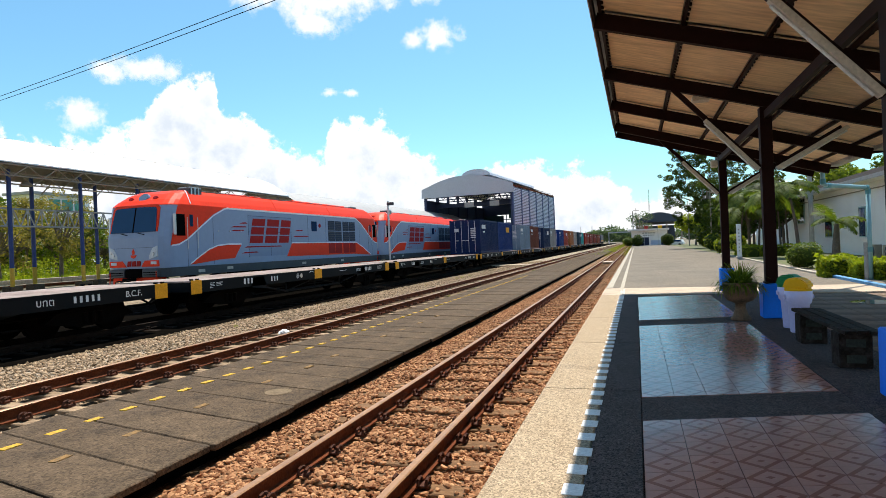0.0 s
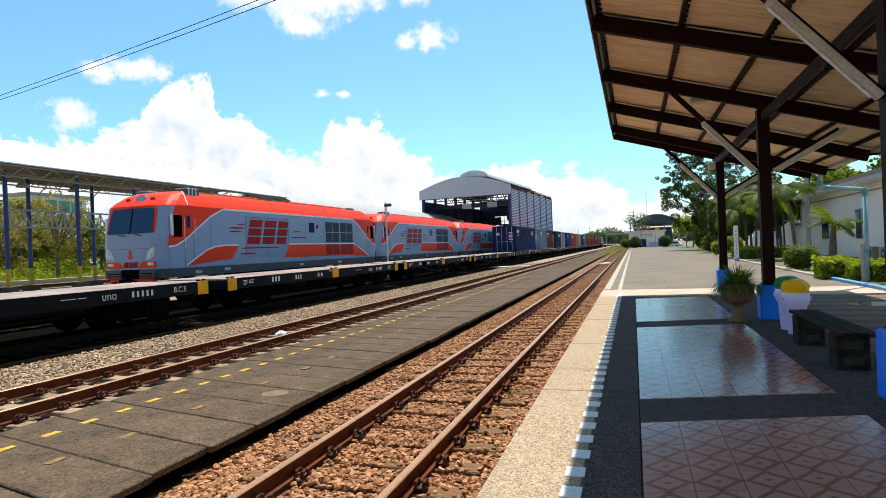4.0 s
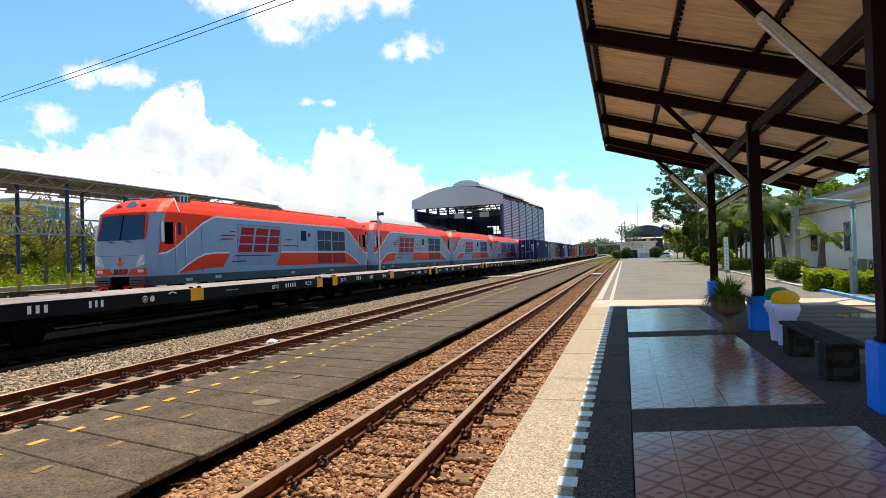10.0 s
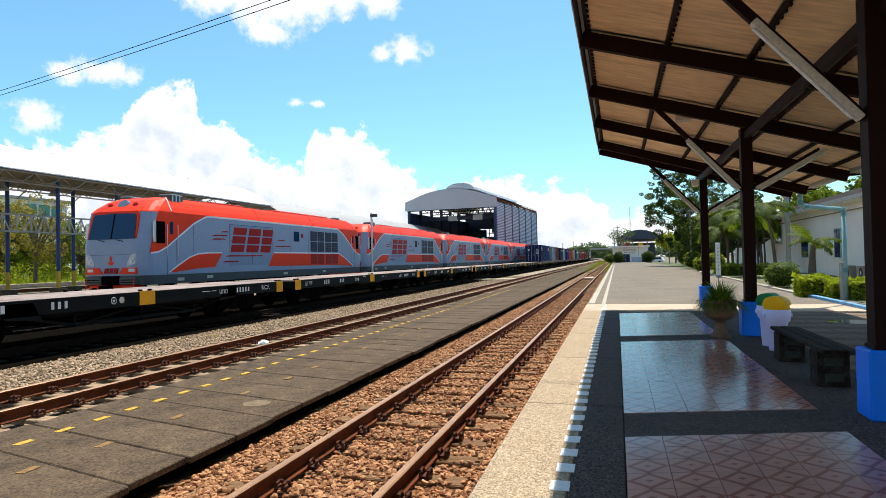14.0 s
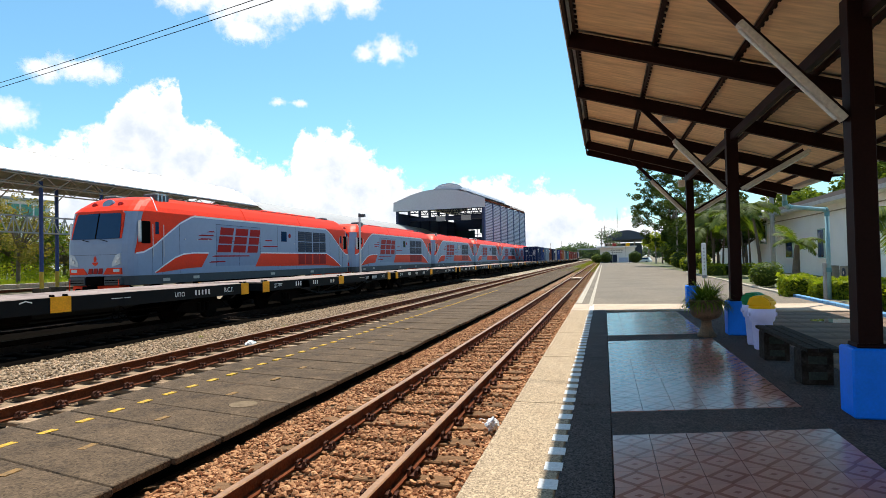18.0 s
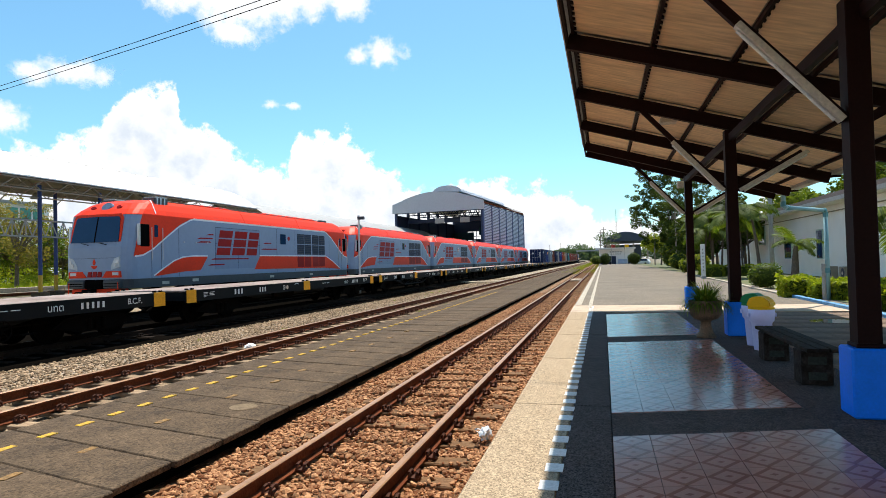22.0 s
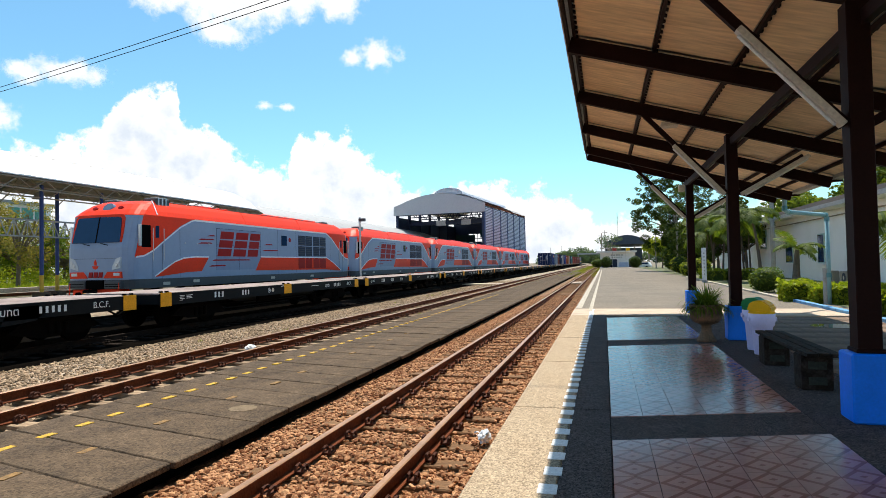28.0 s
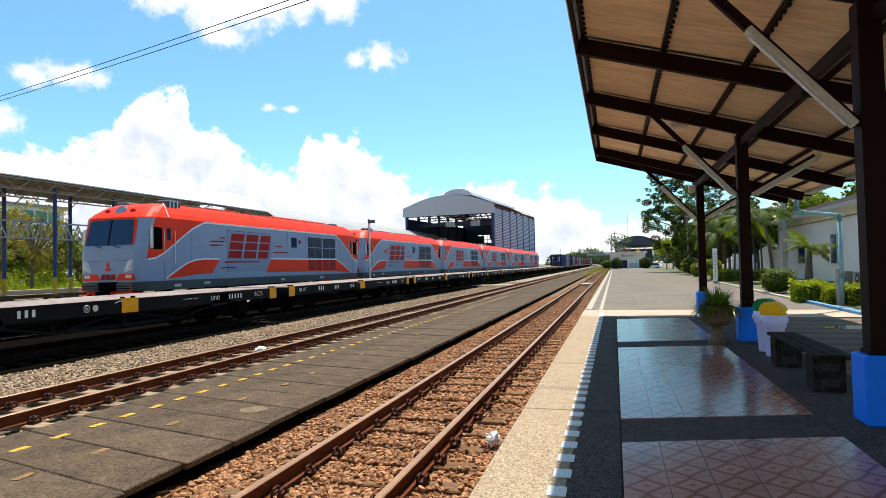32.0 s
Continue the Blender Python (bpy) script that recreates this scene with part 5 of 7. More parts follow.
for a, b_ in zip(PURLS, PURLS[1:] + (5.15,)):
    for y in ys + [21.45]:
        bm = bmesh.new()
        y1_ = min(y - 0.06, END - 0.06)
        m = [(a + 0.045, y - 2.94), (b_ - 0.035, y - 2.94), (b_ - 0.035, y1_), (a + 0.045, y1_)]
        lo = [bm.verts.new((u, v, roof_z(u))) for u, v in m]
        hi = [bm.verts.new((u, v, roof_z(u) + 0.012)) for u, v in m]
        bm.faces.new(lo[::-1]), bm.faces.new(hi)
        for k in range(4):
            bm.faces.new((lo[k], lo[(k + 1) % 4], hi[(k + 1) % 4], hi[k]))
        part("lining_board", bm, "roof_board", canopy)
bm = bmesh.new()
n = 110
lo = [bm.verts.new((x, -9.2 + (END + 9.3) * i / n, roof_z(x) + 0.055 + 0.02 * (i % 2))) for i in range(n + 1) for x in (-0.54, 5.25)]
for i in range(n):
    bm.faces.new((lo[2 * i], lo[2 * i + 1], lo[2 * i + 3], lo[2 * i + 2]))
part("roof_sheet", bm, "sheet_top", canopy, "weathered corrugated roof sheeting")
for y in POSTS[1:]:
    PX = post_x(y)
    for s, x1, z1 in ((-1, 0.80, 4.46), (1, 3.62, 3.42)):
        bm = bmesh.new()
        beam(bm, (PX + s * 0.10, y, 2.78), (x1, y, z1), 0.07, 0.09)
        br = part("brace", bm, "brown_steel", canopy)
        a, b_ = Vector((PX + s * 0.10, y - 0.09, 2.78)), Vector((x1, y - 0.09, z1))
        d = (b_ - a).normalized()
        if s < 0 or y > 10:
            nrm = Vector((-abs(d.z) if s < 0 else abs(d.z), 0, -abs(d.x)))
            p, q = a + d * 0.02 + nrm * 0.055, a + d * 1.36 + nrm * 0.055
            bm = bmesh.new()
            beam(bm, p, q, 0.10, 0.05)
            beam(bm, p - nrm * 0.03, q - nrm * 0.03, 0.045, 0.035)
            lt = part("tube_light", bm, "lamp_body", canopy, "aged cream fluorescent batten, unlit")
            bm = bmesh.new()
            rod(bm, p + nrm * 0.042 + d * 0.05, q + nrm * 0.042 - d * 0.05, 0.016, 8)
            part("tube", bm, "white_paint", lt)
bm = bmesh.new()
box(bm, 2.12, 2.30, 18.35, 18.5, 3.50, 3.70, bevel=0.02)
tagged(part("loudspeaker", bm, "lamp_body"), "small cream loudspeaker box under the canopy", "loudspeaker")
bm = bmesh.new()
box(bm, 1.25, 1.6, 13.4, 13.7, roof_z(1.5) - 0.12, roof_z(1.5) - 0.01, bevel=0.02)
tagged(part("junction_box", bm, "lamp_body"), "grey junction box on the canopy lining", "junction box")
# gutter and downpipe
M["pipe"] = mat("pale blue-green plastic pipe", (0.24, 0.40, 0.42), 0.4, var=0.08)
gut = thing("gutter", "grey roof gutter with a pale blue-green downpipe", "gutter", at=(0, 0, 0))
bm = bmesh.new()
prism(bm, [(5.12, 3.32), (5.30, 3.30), (5.34, 3.46), (5.31, 3.46), (5.28, 3.33), (5.15, 3.35), (5.15, 3.46), (5.12, 3.46)], "y", -9, END + 0.1)
part("trough", bm, "sheet_top", gut)
bm = bmesh.new()
pts = [(5.22, END - 0.2, 3.32), (5.22, END - 0.2, 2.95), (5.35, END - 0.05, 2.90), (6.98, 21.9, 2.90), (7.02, 21.95, 2.82), (7.02, 21.95, -0.4)]
for a, b_ in zip(pts, pts[1:]):
    rod(bm, a, b_, 0.065, 12)
for p in pts[1:-1]:
    bmesh.ops.create_icosphere(bm, subdivisions=2, radius=0.067, matrix=Matrix.Translation(p))
dp = part("downpipe", bm, "pipe", gut, smooth=True)
M["pipe_sleeve"] = mat("teal pipe sleeve", (0.09, 0.27, 0.30), 0.4, var=0.08)
for p, q in ((pts[1], pts[0]), (pts[2], pts[3]), (pts[3], pts[2]), (pts[4], pts[5]), ((7.02, 21.95, 1.0), (7.02, 21.95, 0.0))):
    p, q = Vector(p), Vector(q)
    d = (q - p).normalized()
    part("sleeve", rod(bmesh.new(), p - d * 0.02, p + d * 0.13, 0.078, 12), "pipe_sleeve", dp)
for i in range(9):
    part("bracket", boxm(5.10, 5.34, 18.7 - 3.12 * i, 18.74 - 3.12 * i, 3.26, 3.31), "brown_steel", gut)

# ---- bench, bins and urn ----
bench = thing("bench", "dark weathered plank bench on two block legs", "bench", at=(0, 0, 0))
for i, x in enumerate((2.19, 2.315, 2.44)):
    part("plank", boxm(x, x + 0.115, 7.62 + 0.02 * (i % 2), 10.03 - 0.015 * i, 0.395 + 0.003 * (i % 2), 0.44 + 0.003 * (i % 2), bevel=0.006), "bench", bench)
for y in (7.77, 9.45):
    lg = part("leg", boxm(2.17, 2.50, y, y + 0.30, 0.0, 0.395, bevel=0.01), "bench", bench)
    # Flat panels added in place of the openings through the leg.
    for z in (0.06, 0.24):
        bm = boxm(2.24, 2.43, y - 0.006, y + 0.002, z, z + 0.09)
        part("block_face", bm, "bench_gap", lg, "green-grey panel standing in for an opening in the leg")


def build_bin(x, y, r, h, lid, name):
    t = thing("waste_bin", f"milky plastic waste bin with a {name} swing lid", "waste bin", "waste bins", at=(x, y, 0))
    bm = bmesh.new()
    prof = [(r * 0.70, 0), (r * 0.72, 0.02), (r * 0.86, h * 0.66), (r * 1.02, h * 0.70), (r * 1.10, h * 0.82), (r * 1.10, h), (r * 1.02, h), (r * 0.92, h * 0.82), (r * 0.65, 0.04)]
    lathe(bm, prof, 28)
    part("bucket", bm, "bin_white", t, smooth=True)
    bm = bmesh.new()
    lathe(bm, [(r * 1.10, h * 0.99), (r * 1.11, h + 0.015), (r * 1.0, h + 0.03)], 28)
    part("rim", bm, lid, t)
    bm = bmesh.new()
    w0, w1 = r * 1.0, r * 0.9
    prism(bm, [(-w0, h + 0.03), (w0, h + 0.03), (w0 * 0.98, h + 0.10), (w1 * 0.75, h + 0.185), (-w1 * 0.35, h + 0.20), (-w0 * 0.95, h + 0.115)], "x", -r * 0.92, r * 0.92)
    bmesh.ops.bevel(bm, geom=list(bm.edges), offset=0.02, segments=2, affect="EDGES")
    bmesh.ops.rotate(bm, verts=bm.verts, cent=(0, 0, 0), matrix=pose(0, 0, 0, rz=62).to_3x3())
    part("lid", bm, lid, t)
    for s in (-1, 1):
        bm = bmesh.new()
        box(bm, *sorted((s * r * 1.05, s * r * 1.16)), -0.07, 0.07, h * 0.80, h * 0.90, bevel=0.02)
        part("handle", bm, "bin_white", t)
    return t


build_bin(2.41, 10.56, 0.175, 0.66, "bin_yellow", "yellow")
build_bin(2.42, 11.08, 0.175, 0.68, "bin_green", "green")

urn = thing("plant_urn", "mossy clay pedestal urn with a strap-leaved plant", "plant urn", at=(1.81, 12.08, 0))
bm = bmesh.new()
lathe(bm, [(0.17, 0), (0.175, 0.03), (0.13, 0.09), (0.095, 0.2), (0.09, 0.3), (0.12, 0.32), (0.22, 0.36), (0.275, 0.43), (0.285, 0.52), (0.28, 0.60), (0.285, 0.645), (0.30, 0.66), (0.29, 0.69), (0.25, 0.69), (0.24, 0.62)], 28)
part("urn", bm, "clay", urn, smooth=True)
bm = bmesh.new()
rp = random.Random(21)
for i in range(420):
    az, th, ln = rp.uniform(0, 6.28), rp.uniform(0.05, 1.45), rp.uniform(0.34, 0.52)
    wd = rp.uniform(0.011, 0.02)
    prev, c = None, Vector((0.10 * math.cos(az), 0.10 * math.sin(az), 0.62))
    for k in range(6):
        u = k / 5
        bend = th + 1.5 * u * u * math.sin(th + 0.3)
        if k:
            c = c + Vector((math.sin(bend) * math.cos(az), math.sin(bend) * math.sin(az), math.cos(bend))) * ln / 5
        sd = Vector((-math.sin(az), math.cos(az), 0)) * wd * (1 - 0.8 * u)
        cur = (bm.verts.new(c - sd), bm.verts.new(c + sd))
        if prev:
            bm.faces.new((prev[0], prev[1], cur[1], cur[0]))
        prev = cur
part("leaves", bm, "leaf_strap", urn, "arching dark green strap leaves")
bm = bmesh.new()
lathe(bm, [(0.12, 0), (0.15, 0.3), (0.16, 0.42), (0.13, 0.42)], 16)
tagged(part("dark_pot", bm, "black", loc=(2.62, 17.3, 0.004)), "dark round plant pot behind the urn", "plant pot")

# ---- siding canopies ----
M["canopy_blue"] = mat("dark blue post paint", (0.006, 0.030, 0.15), 0.5, var=0.12)
M["post_yellow"] = mat("yellow post paint", (0.55, 0.33, 0.02), 0.55, var=0.12)
M["truss"] = mat("tan-grey truss steel", (0.27, 0.225, 0.175), 0.7, var=0.15)
M["pale_truss"] = mat("pale grey pipe truss", (0.32, 0.34, 0.36), 0.5, var=0.1)
M["roof_white"] = mat("bright pale metal roof", (0.72, 0.70, 0.68), 0.4, 0.1, var=0.06, scale=0.3, fine=3)
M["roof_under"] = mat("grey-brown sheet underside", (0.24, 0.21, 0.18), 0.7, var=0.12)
sc = thing("siding_canopy", "long open steel canopy with blue and yellow posts and a pale roof", "canopy", kind="structure", at=(0, 0, 0))
XF, XB = -36.6, -47.0


def arch(x, x0, x1, z0, z1, rise):
    u = (x - x0) / (x1 - x0)
    return z0 + (z1 - z0) * u + 4 * rise * u * (1 - u)


bm = bmesh.new()
N = 10
ny = 60
gr = [[bm.verts.new((XF + (XB - XF) * i / N, 8 + 50 * j / ny, arch(XF + (XB - XF) * i / N, XF, XB, 7.95, 8.3, 2.2) + 0.04 * (j % 2))) for i in range(N + 1)] for j in range(ny + 1)]
for j in range(ny):
    for i in range(N):
        bm.faces.new((gr[j][i], gr[j][i + 1], gr[j + 1][i + 1], gr[j + 1][i]))
part("roof", bm, "roof_white", sc)
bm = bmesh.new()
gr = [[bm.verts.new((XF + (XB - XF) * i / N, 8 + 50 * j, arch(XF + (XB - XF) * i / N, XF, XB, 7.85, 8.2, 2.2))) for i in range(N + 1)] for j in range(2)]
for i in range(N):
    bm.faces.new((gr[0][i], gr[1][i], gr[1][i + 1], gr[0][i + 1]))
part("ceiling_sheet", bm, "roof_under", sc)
part("eave_lip", boxm(XF, XF + 0.06, 8, 58, 7.91, 7.99), "roof_white", sc, "pale folded edge of the roof sheets")
for k in range(31):
    part("ridge_cap", boxm(-42.2, -41.7, 8.1 + 1.61 * k, 9.66 + 1.61 * k, 10.2, 10.45, bevel=0.04), "truss", sc)
for k, y in enumerate((11.5, 16.6, 21.7, 26.8, 31.9, 37.0, 42.1, 47.2, 52.3, 57.4)):
    bm = bmesh.new()
    for i in range(N):
        xa, xb = XF + (XB - XF) * i / N, XF + (XB - XF) * (i + 1) / N
        za, zb = arch(xa, XF, XB, 7.75, 8.1, 2.1), arch(xb, XF, XB, 7.75, 8.1, 2.1)
        rod(bm, (xa, y, za), (xb, y, zb), 0.05, 5)
        rod(bm, (xa, y, za - 0.75), (xb, y, zb - 0.75), 0.05, 5)
        rod(bm, (xa, y, za - 0.75 * (i % 2)), (xb, y, zb - 0.75 * ((i + 1) % 2)), 0.035, 5)
    part("arch_truss", bm, "truss", sc)
    for x, yy in ((XF - 0.9, y + 0.55), (-39.6, y + 3.65)):
        bm = bmesh.new()
        rod(bm, (x, yy, 1.35), (x, yy, 7.6), 0.13, 10)
        ps = part("post", bm, "canopy_blue", sc)
        bm = bmesh.new()
        rod(bm, (x, yy, -0.3), (x, yy, 1.35), 0.132, 10)
        part("yellow_foot", bm, "post_yellow", ps)
        part("footing", boxm(x - 0.4, x + 0.4, yy - 0.4, yy + 0.4, -0.45, 0.18, bevel=0.03), "slab", ps)
for x, z in ((XF, 7.8), (XF - 0.9, 7.4)):
    bm = bmesh.new()
    rod(bm, (x, 8, z), (x, 58, z), 0.05, 5), rod(bm, (x, 8, z - 0.7), (x, 58, z - 0.7), 0.05, 5)
    for i in range(50):
        rod(bm, (x, 8 + i, z - 0.7 * (i % 2)), (x, 9 + i, z - 0.7 * ((i + 1) % 2)), 0.035, 5)
    part("edge_truss", bm, "truss", sc)
bm = bmesh.new()
for z in (4.1, 5.25):
    rod(bm, (XF - 2.2, 8, z), (XF - 2.2, 37, z), 0.06, 6)
for i in range(58):
    y = 8 + i * 0.5
    rod(bm, (XF - 2.2, y, 4.1 + 1.15 * (i % 2)), (XF - 2.2, y + 0.5, 4.1 + 1.15 * ((i + 1) % 2)), 0.045, 5)
    if i % 2:
        rod(bm, (XF - 2.2, y, 4.1), (XF - 2.2, y, 5.25), 0.04, 5)
part("service_truss", bm, "pale_truss", sc, "pale grey lattice girder")
for y in (29.0, 32.8, 24.0):
    bl = thing("bay_lamp", "grey bell-shaped bay lamp hanging under the siding canopy", "lamp", "bay lamps", at=(XF - 1.6, y, 6.7))
    bm = bmesh.new()
    lathe(bm, [(0.38, 0.0), (0.36, 0.06), (0.22, 0.3), (0.10, 0.42), (0.05, 0.45)], 16)
    part("shade", bm, "truss", bl)
    bm = bmesh.new()
    rod(bm, (0, 0, 0.42), (0, 0, 1.0), 0.03, 6)
    part("stem", bm, "truss", bl)

# arched-roof canopy further on
ac = thing("arched_canopy", "long open canopy with a pale curved metal roof behind the locomotives", "canopy", kind="structure", at=(0, 0, 0))
X0, X1 = -35.0, -47.0
bm = bmesh.new()
N, ny = 12, 68
gr = [[bm.verts.new((X0 + (X1 - X0) * i / N, 59 + 69 * j / ny, arch(X0 + (X1 - X0) * i / N, X0, X1, 6.3, 6.3, 2.75) + 0.03 * (j % 2))) for i in range(N + 1)] for j in range(ny + 1)]
for j in range(ny):
    for i in range(N):
        bm.faces.new((gr[j][i], gr[j][i + 1], gr[j + 1][i + 1], gr[j + 1][i]))
M["arch_grey"] = mat("pale grey metal roof", (0.34, 0.33, 0.32), 0.6, 0.0, var=0.06, scale=0.3, fine=3)
part("roof", bm, "arch_grey", ac)
M["shed_blue"] = mat("steel-blue cladding", (0.06, 0.10, 0.20), 0.5, var=0.12)
for k in range(10):
    y = 60 + 7.4 * k
    for x in (X0 - 0.5, X1 + 0.5):
        part("post", boxm(x - 0.12, x + 0.12, y - 0.12, y + 0.12, -0.45, 6.3), "canopy_blue", ac)
    bm = bmesh.new()
    beam(bm, (X0 - 0.2, y, 6.2), (X1 + 0.2, y, 6.2), 0.12, 0.2)
    part("tie", bm, "canopy_blue", ac)
part("gable_sheet", boxm(X1 - 0.2, X0 - 7.4, 58.9, 59.1, 5.9, 8.0), "sheet_top", ac)

# ---- great shed ----
gs = thing("maintenance_shed", "tall open-fronted shed with pale arched roof and blue louvred side", "shed", at=Matrix.Translation((-22.0, 112, -0.4)) @ pose(0, 0, 0, rz=-4.8))
M["shed_roof"] = mat("pale grey-white sheet metal", (0.52, 0.53, 0.57), 0.5, 0.1, var=0.05)
M["louvre_blue"] = mat("pale blue-grey louvre blade", (0.50, 0.56, 0.70), 0.5, var=0.08)
M["shed_navy"] = mat("navy shed steel", (0.015, 0.03, 0.09), 0.5, var=0.12)
M["pilaster_blue"] = mat("blue steel column paint", (0.035, 0.065, 0.19), 0.5, var=0.12)
SW, SL = 18.2, 36.0
EZ, RZ = 13.7, 15.9
N = 16


def shed_arc(u, lift=0.0):
    return EZ + lift + 4 * (RZ - EZ) * u * (1 - u)


bm = bmesh.new()
r0 = [[bm.verts.new((-SW * i / N + 0.4 * (i == 0) - 0.4 * (i == N), y, shed_arc(i / N))) for i in range(N + 1)] for y in (-0.6, SL + 0.6)]
r1 = [[bm.verts.new((v.co.x, v.co.y, v.co.z - 0.15)) for v in r] for r in r0]
for i in range(N):
    bm.faces.new((r0[0][i], r0[0][i + 1], r0[1][i + 1], r0[1][i])), bm.faces.new((r1[0][i], r1[1][i], r1[1][i + 1], r1[0][i + 1]))
part("roof", bm, "shed_roof", gs)
bm = bmesh.new()
prism(bm, [(0.45, 11.9)] + [(-SW * i / N + 0.4 * (i == 0) - 0.4 * (i == N), shed_arc(i / N) - 0.05) for i in range(N + 1)] + [(-SW - 0.45, 11.9)], "y", -0.75, -0.6)
part("front_fascia", bm, "shed_roof", gs, "pale grey arched front fascia")
bm = bmesh.new()
prism(bm, [(-6.0 - 6 * math.cos(math.pi * i / 10) * 0.5 - 0.0, 15.7 + 1.35 * math.sin(math.pi * i / 10)) for i in range(11)], "y", 0.5, SL - 0.5)
bmesh.ops.translate(bm, verts=bm.verts, vec=(-1.4, 0, 0))
part("roof_lantern", bm, "shed_roof", gs)
for k in range(7):
    y = SL * k / 6
    for x in (-0.1, -SW + 0.1):
        part("column", boxm(x - 0.25, x + 0.25, y - 0.25, y + 0.25, 0, EZ - 0.2), "shed_navy", gs)
    bm = bmesh.new()
    for i in range(12):
        xa, xb = -SW * i / 12, -SW * (i + 1) / 12
        rod(bm, (xa, y, 11.9), (xb, y, 11.9), 0.1, 5)
        rod(bm, (xa, y, 11.9 if i % 2 else shed_arc(i / 12) - 0.2), (xb, y, shed_arc((i + 1) / 12) - 0.2 if i % 2 else 11.9), 0.07, 5)
    part("roof_truss", bm, "shed_navy", gs)
for k in range(6):
    y0 = SL * k / 6 + 0.3
    pn = part("side_panel", boxm(0.0, 0.06, y0, y0 + SL / 6 - 0.6, 4.2, EZ - 0.6), "shed_navy", gs)
    b0 = None
    for j in range(28):
        z = 4.3 + 0.31 * j
        if b0 is None:
            b0 = part("blade", boxm(0.06, 0.16, y0, y0 + SL / 6 - 0.6, 0, 0.17, m=None), "louvre_blue", pn, loc=(0, 0, z))
        else:
            share(b0, pn, pose(0, 0, z))
for k in range(7):
    part("pilaster", boxm(0.02, 0.24, SL * k / 6 - 0.26, SL * k / 6 + 0.26, 0, EZ - 0.56), "pilaster_blue", gs)
part("side_band", boxm(0.0, 0.2, 0, SL, EZ - 0.5, EZ - 0.2), "rail", gs, "rusty eave band")
part("far_wall", boxm(-SW, -SW + 0.1, 0, SL, 0, 11.6), "shed_navy", gs)
part("rear_wall", boxm(-SW, -14.4, SL - 0.1, SL, 0, EZ), "shed_navy", gs)
part("rear_wall", boxm(-14.4, -7.0, SL - 0.1, SL, 9.6, EZ), "shed_navy", gs)
part("rear_wall", boxm(-7.0, 0, SL - 0.1, SL, 0, EZ), "shed_navy", gs)
for k in range(5):
    part("rear_mullion", boxm(-13.3 + 1.2 * k, -13.15 + 1.2 * k, SL - 0.1, SL, 0, 9.6), "shed_navy", gs)
    part("rear_transom", boxm(-14.4, -7.0, SL - 0.08, SL - 0.02, 1.5 + 1.7 * k, 1.66 + 1.7 * k), "shed_navy", gs)
part("rear_crate", boxm(-11.4, -9.4, SL - 6, SL - 4, 6.2, 7.4), "shed_navy", gs, "dark hoist cabin")
M["teal_sheet"] = mat("dark teal cladding sheet", (0.015, 0.07, 0.085), 0.6, var=0.12)
for x, z in ((-SW + 0.3, 7.4), (-SW * 0.62, 8.6)):
    part("teal_panel", boxm(x, x + 5.2, SL - 0.35, SL - 0.2, z, z + 2.0), "teal_sheet", gs, "dark teal cladding panel")
part("walkway", boxm(-SW + 0.4, -0.6, 20, 21.2, 6.3, 6.7), "shed_navy", gs)
part("crane_beam", boxm(-SW + 0.4, -0.6, 5.5, 6.3, 10.2, 10.9), "shed_navy", gs)
for x in (-9.8, -4.6):
    part("hanging_sign", boxm(x, x + 1.9, 0.0, 0.12, 9.6, 10.6), "sheet_top", gs)

# lamp post between the tracks
lp = thing("yard_lamp", "thin grey yard lamp post beside the locomotives", "lamp post", at=(-14.0, 32.9, -0.3))
bm = bmesh.new()
rod(bm, (0, 0, 0), (0, 0, 4.75), 0.06, 10)
part("post", bm, "chrome", lp)
part("lamp_head", boxm(-0.05, 0.35, -0.1, 0.1, 4.5, 4.68, bevel=0.02), "loco_dark", lp)
bm = bmesh.new()
bmesh.ops.create_icosphere(bm, subdivisions=3, radius=1)
for v in bm.verts:
    v.co *= 1 + 0.35 * noise.noise(v.co * 2.3) + 0.12 * noise.noise(v.co * 7)
    v.co = Vector((v.co.x * 0.10, v.co.y * 0.13, max(0.0, v.co.z * 0.07 + 0.04)))
tagged(part("litter_bag", bm, "white_paint", loc=(-7.36, 11.25, -0.205)), "crumpled white plastic bag between the rails", "litter")

# ---- plants ----
M["grass"] = mat("mown garden grass", (0.075, 0.095, 0.02), 0.9, var=0.3, scale=1.5, col2=(0.17, 0.13, 0.07), fine=25, bump=0.8, bscale=30)
M["rough_grass"] = mat("rough sunlit grass", (0.24, 0.27, 0.06), 0.9, var=0.3, scale=0.4, col2=(0.13, 0.17, 0.04), fine=8, bump=0.8, bscale=6)
M["bark"] = mat("grey-brown bark", (0.15, 0.115, 0.085), 0.9, var=0.25, scale=4, fine=20, bump=0.6)
M["pale_bark"] = mat("pale grey bark", (0.36, 0.31, 0.25), 0.85, var=0.25, scale=3, fine=20, bump=0.4)
M["leaf_dark"] = leaf_mat("dark green foliage", (0.028, 0.052, 0.010), (0.095, 0.135, 0.022))
M["leaf_mid"] = leaf_mat("mid green foliage", (0.06, 0.11, 0.014), (0.21, 0.26, 0.035))
M["leaf_bright"] = leaf_mat("bright yellow-green foliage", (0.17, 0.24, 0.015), (0.40, 0.42, 0.04))
M["leaf_olive"] = leaf_mat("dry olive foliage", (0.16, 0.16, 0.04), (0.36, 0.28, 0.10))
# Haze of distance is mixed into this leaf colour.
M["leaf_far"] = leaf_mat("hazy far foliage", (0.085, 0.135, 0.085), (0.12, 0.17, 0.10))


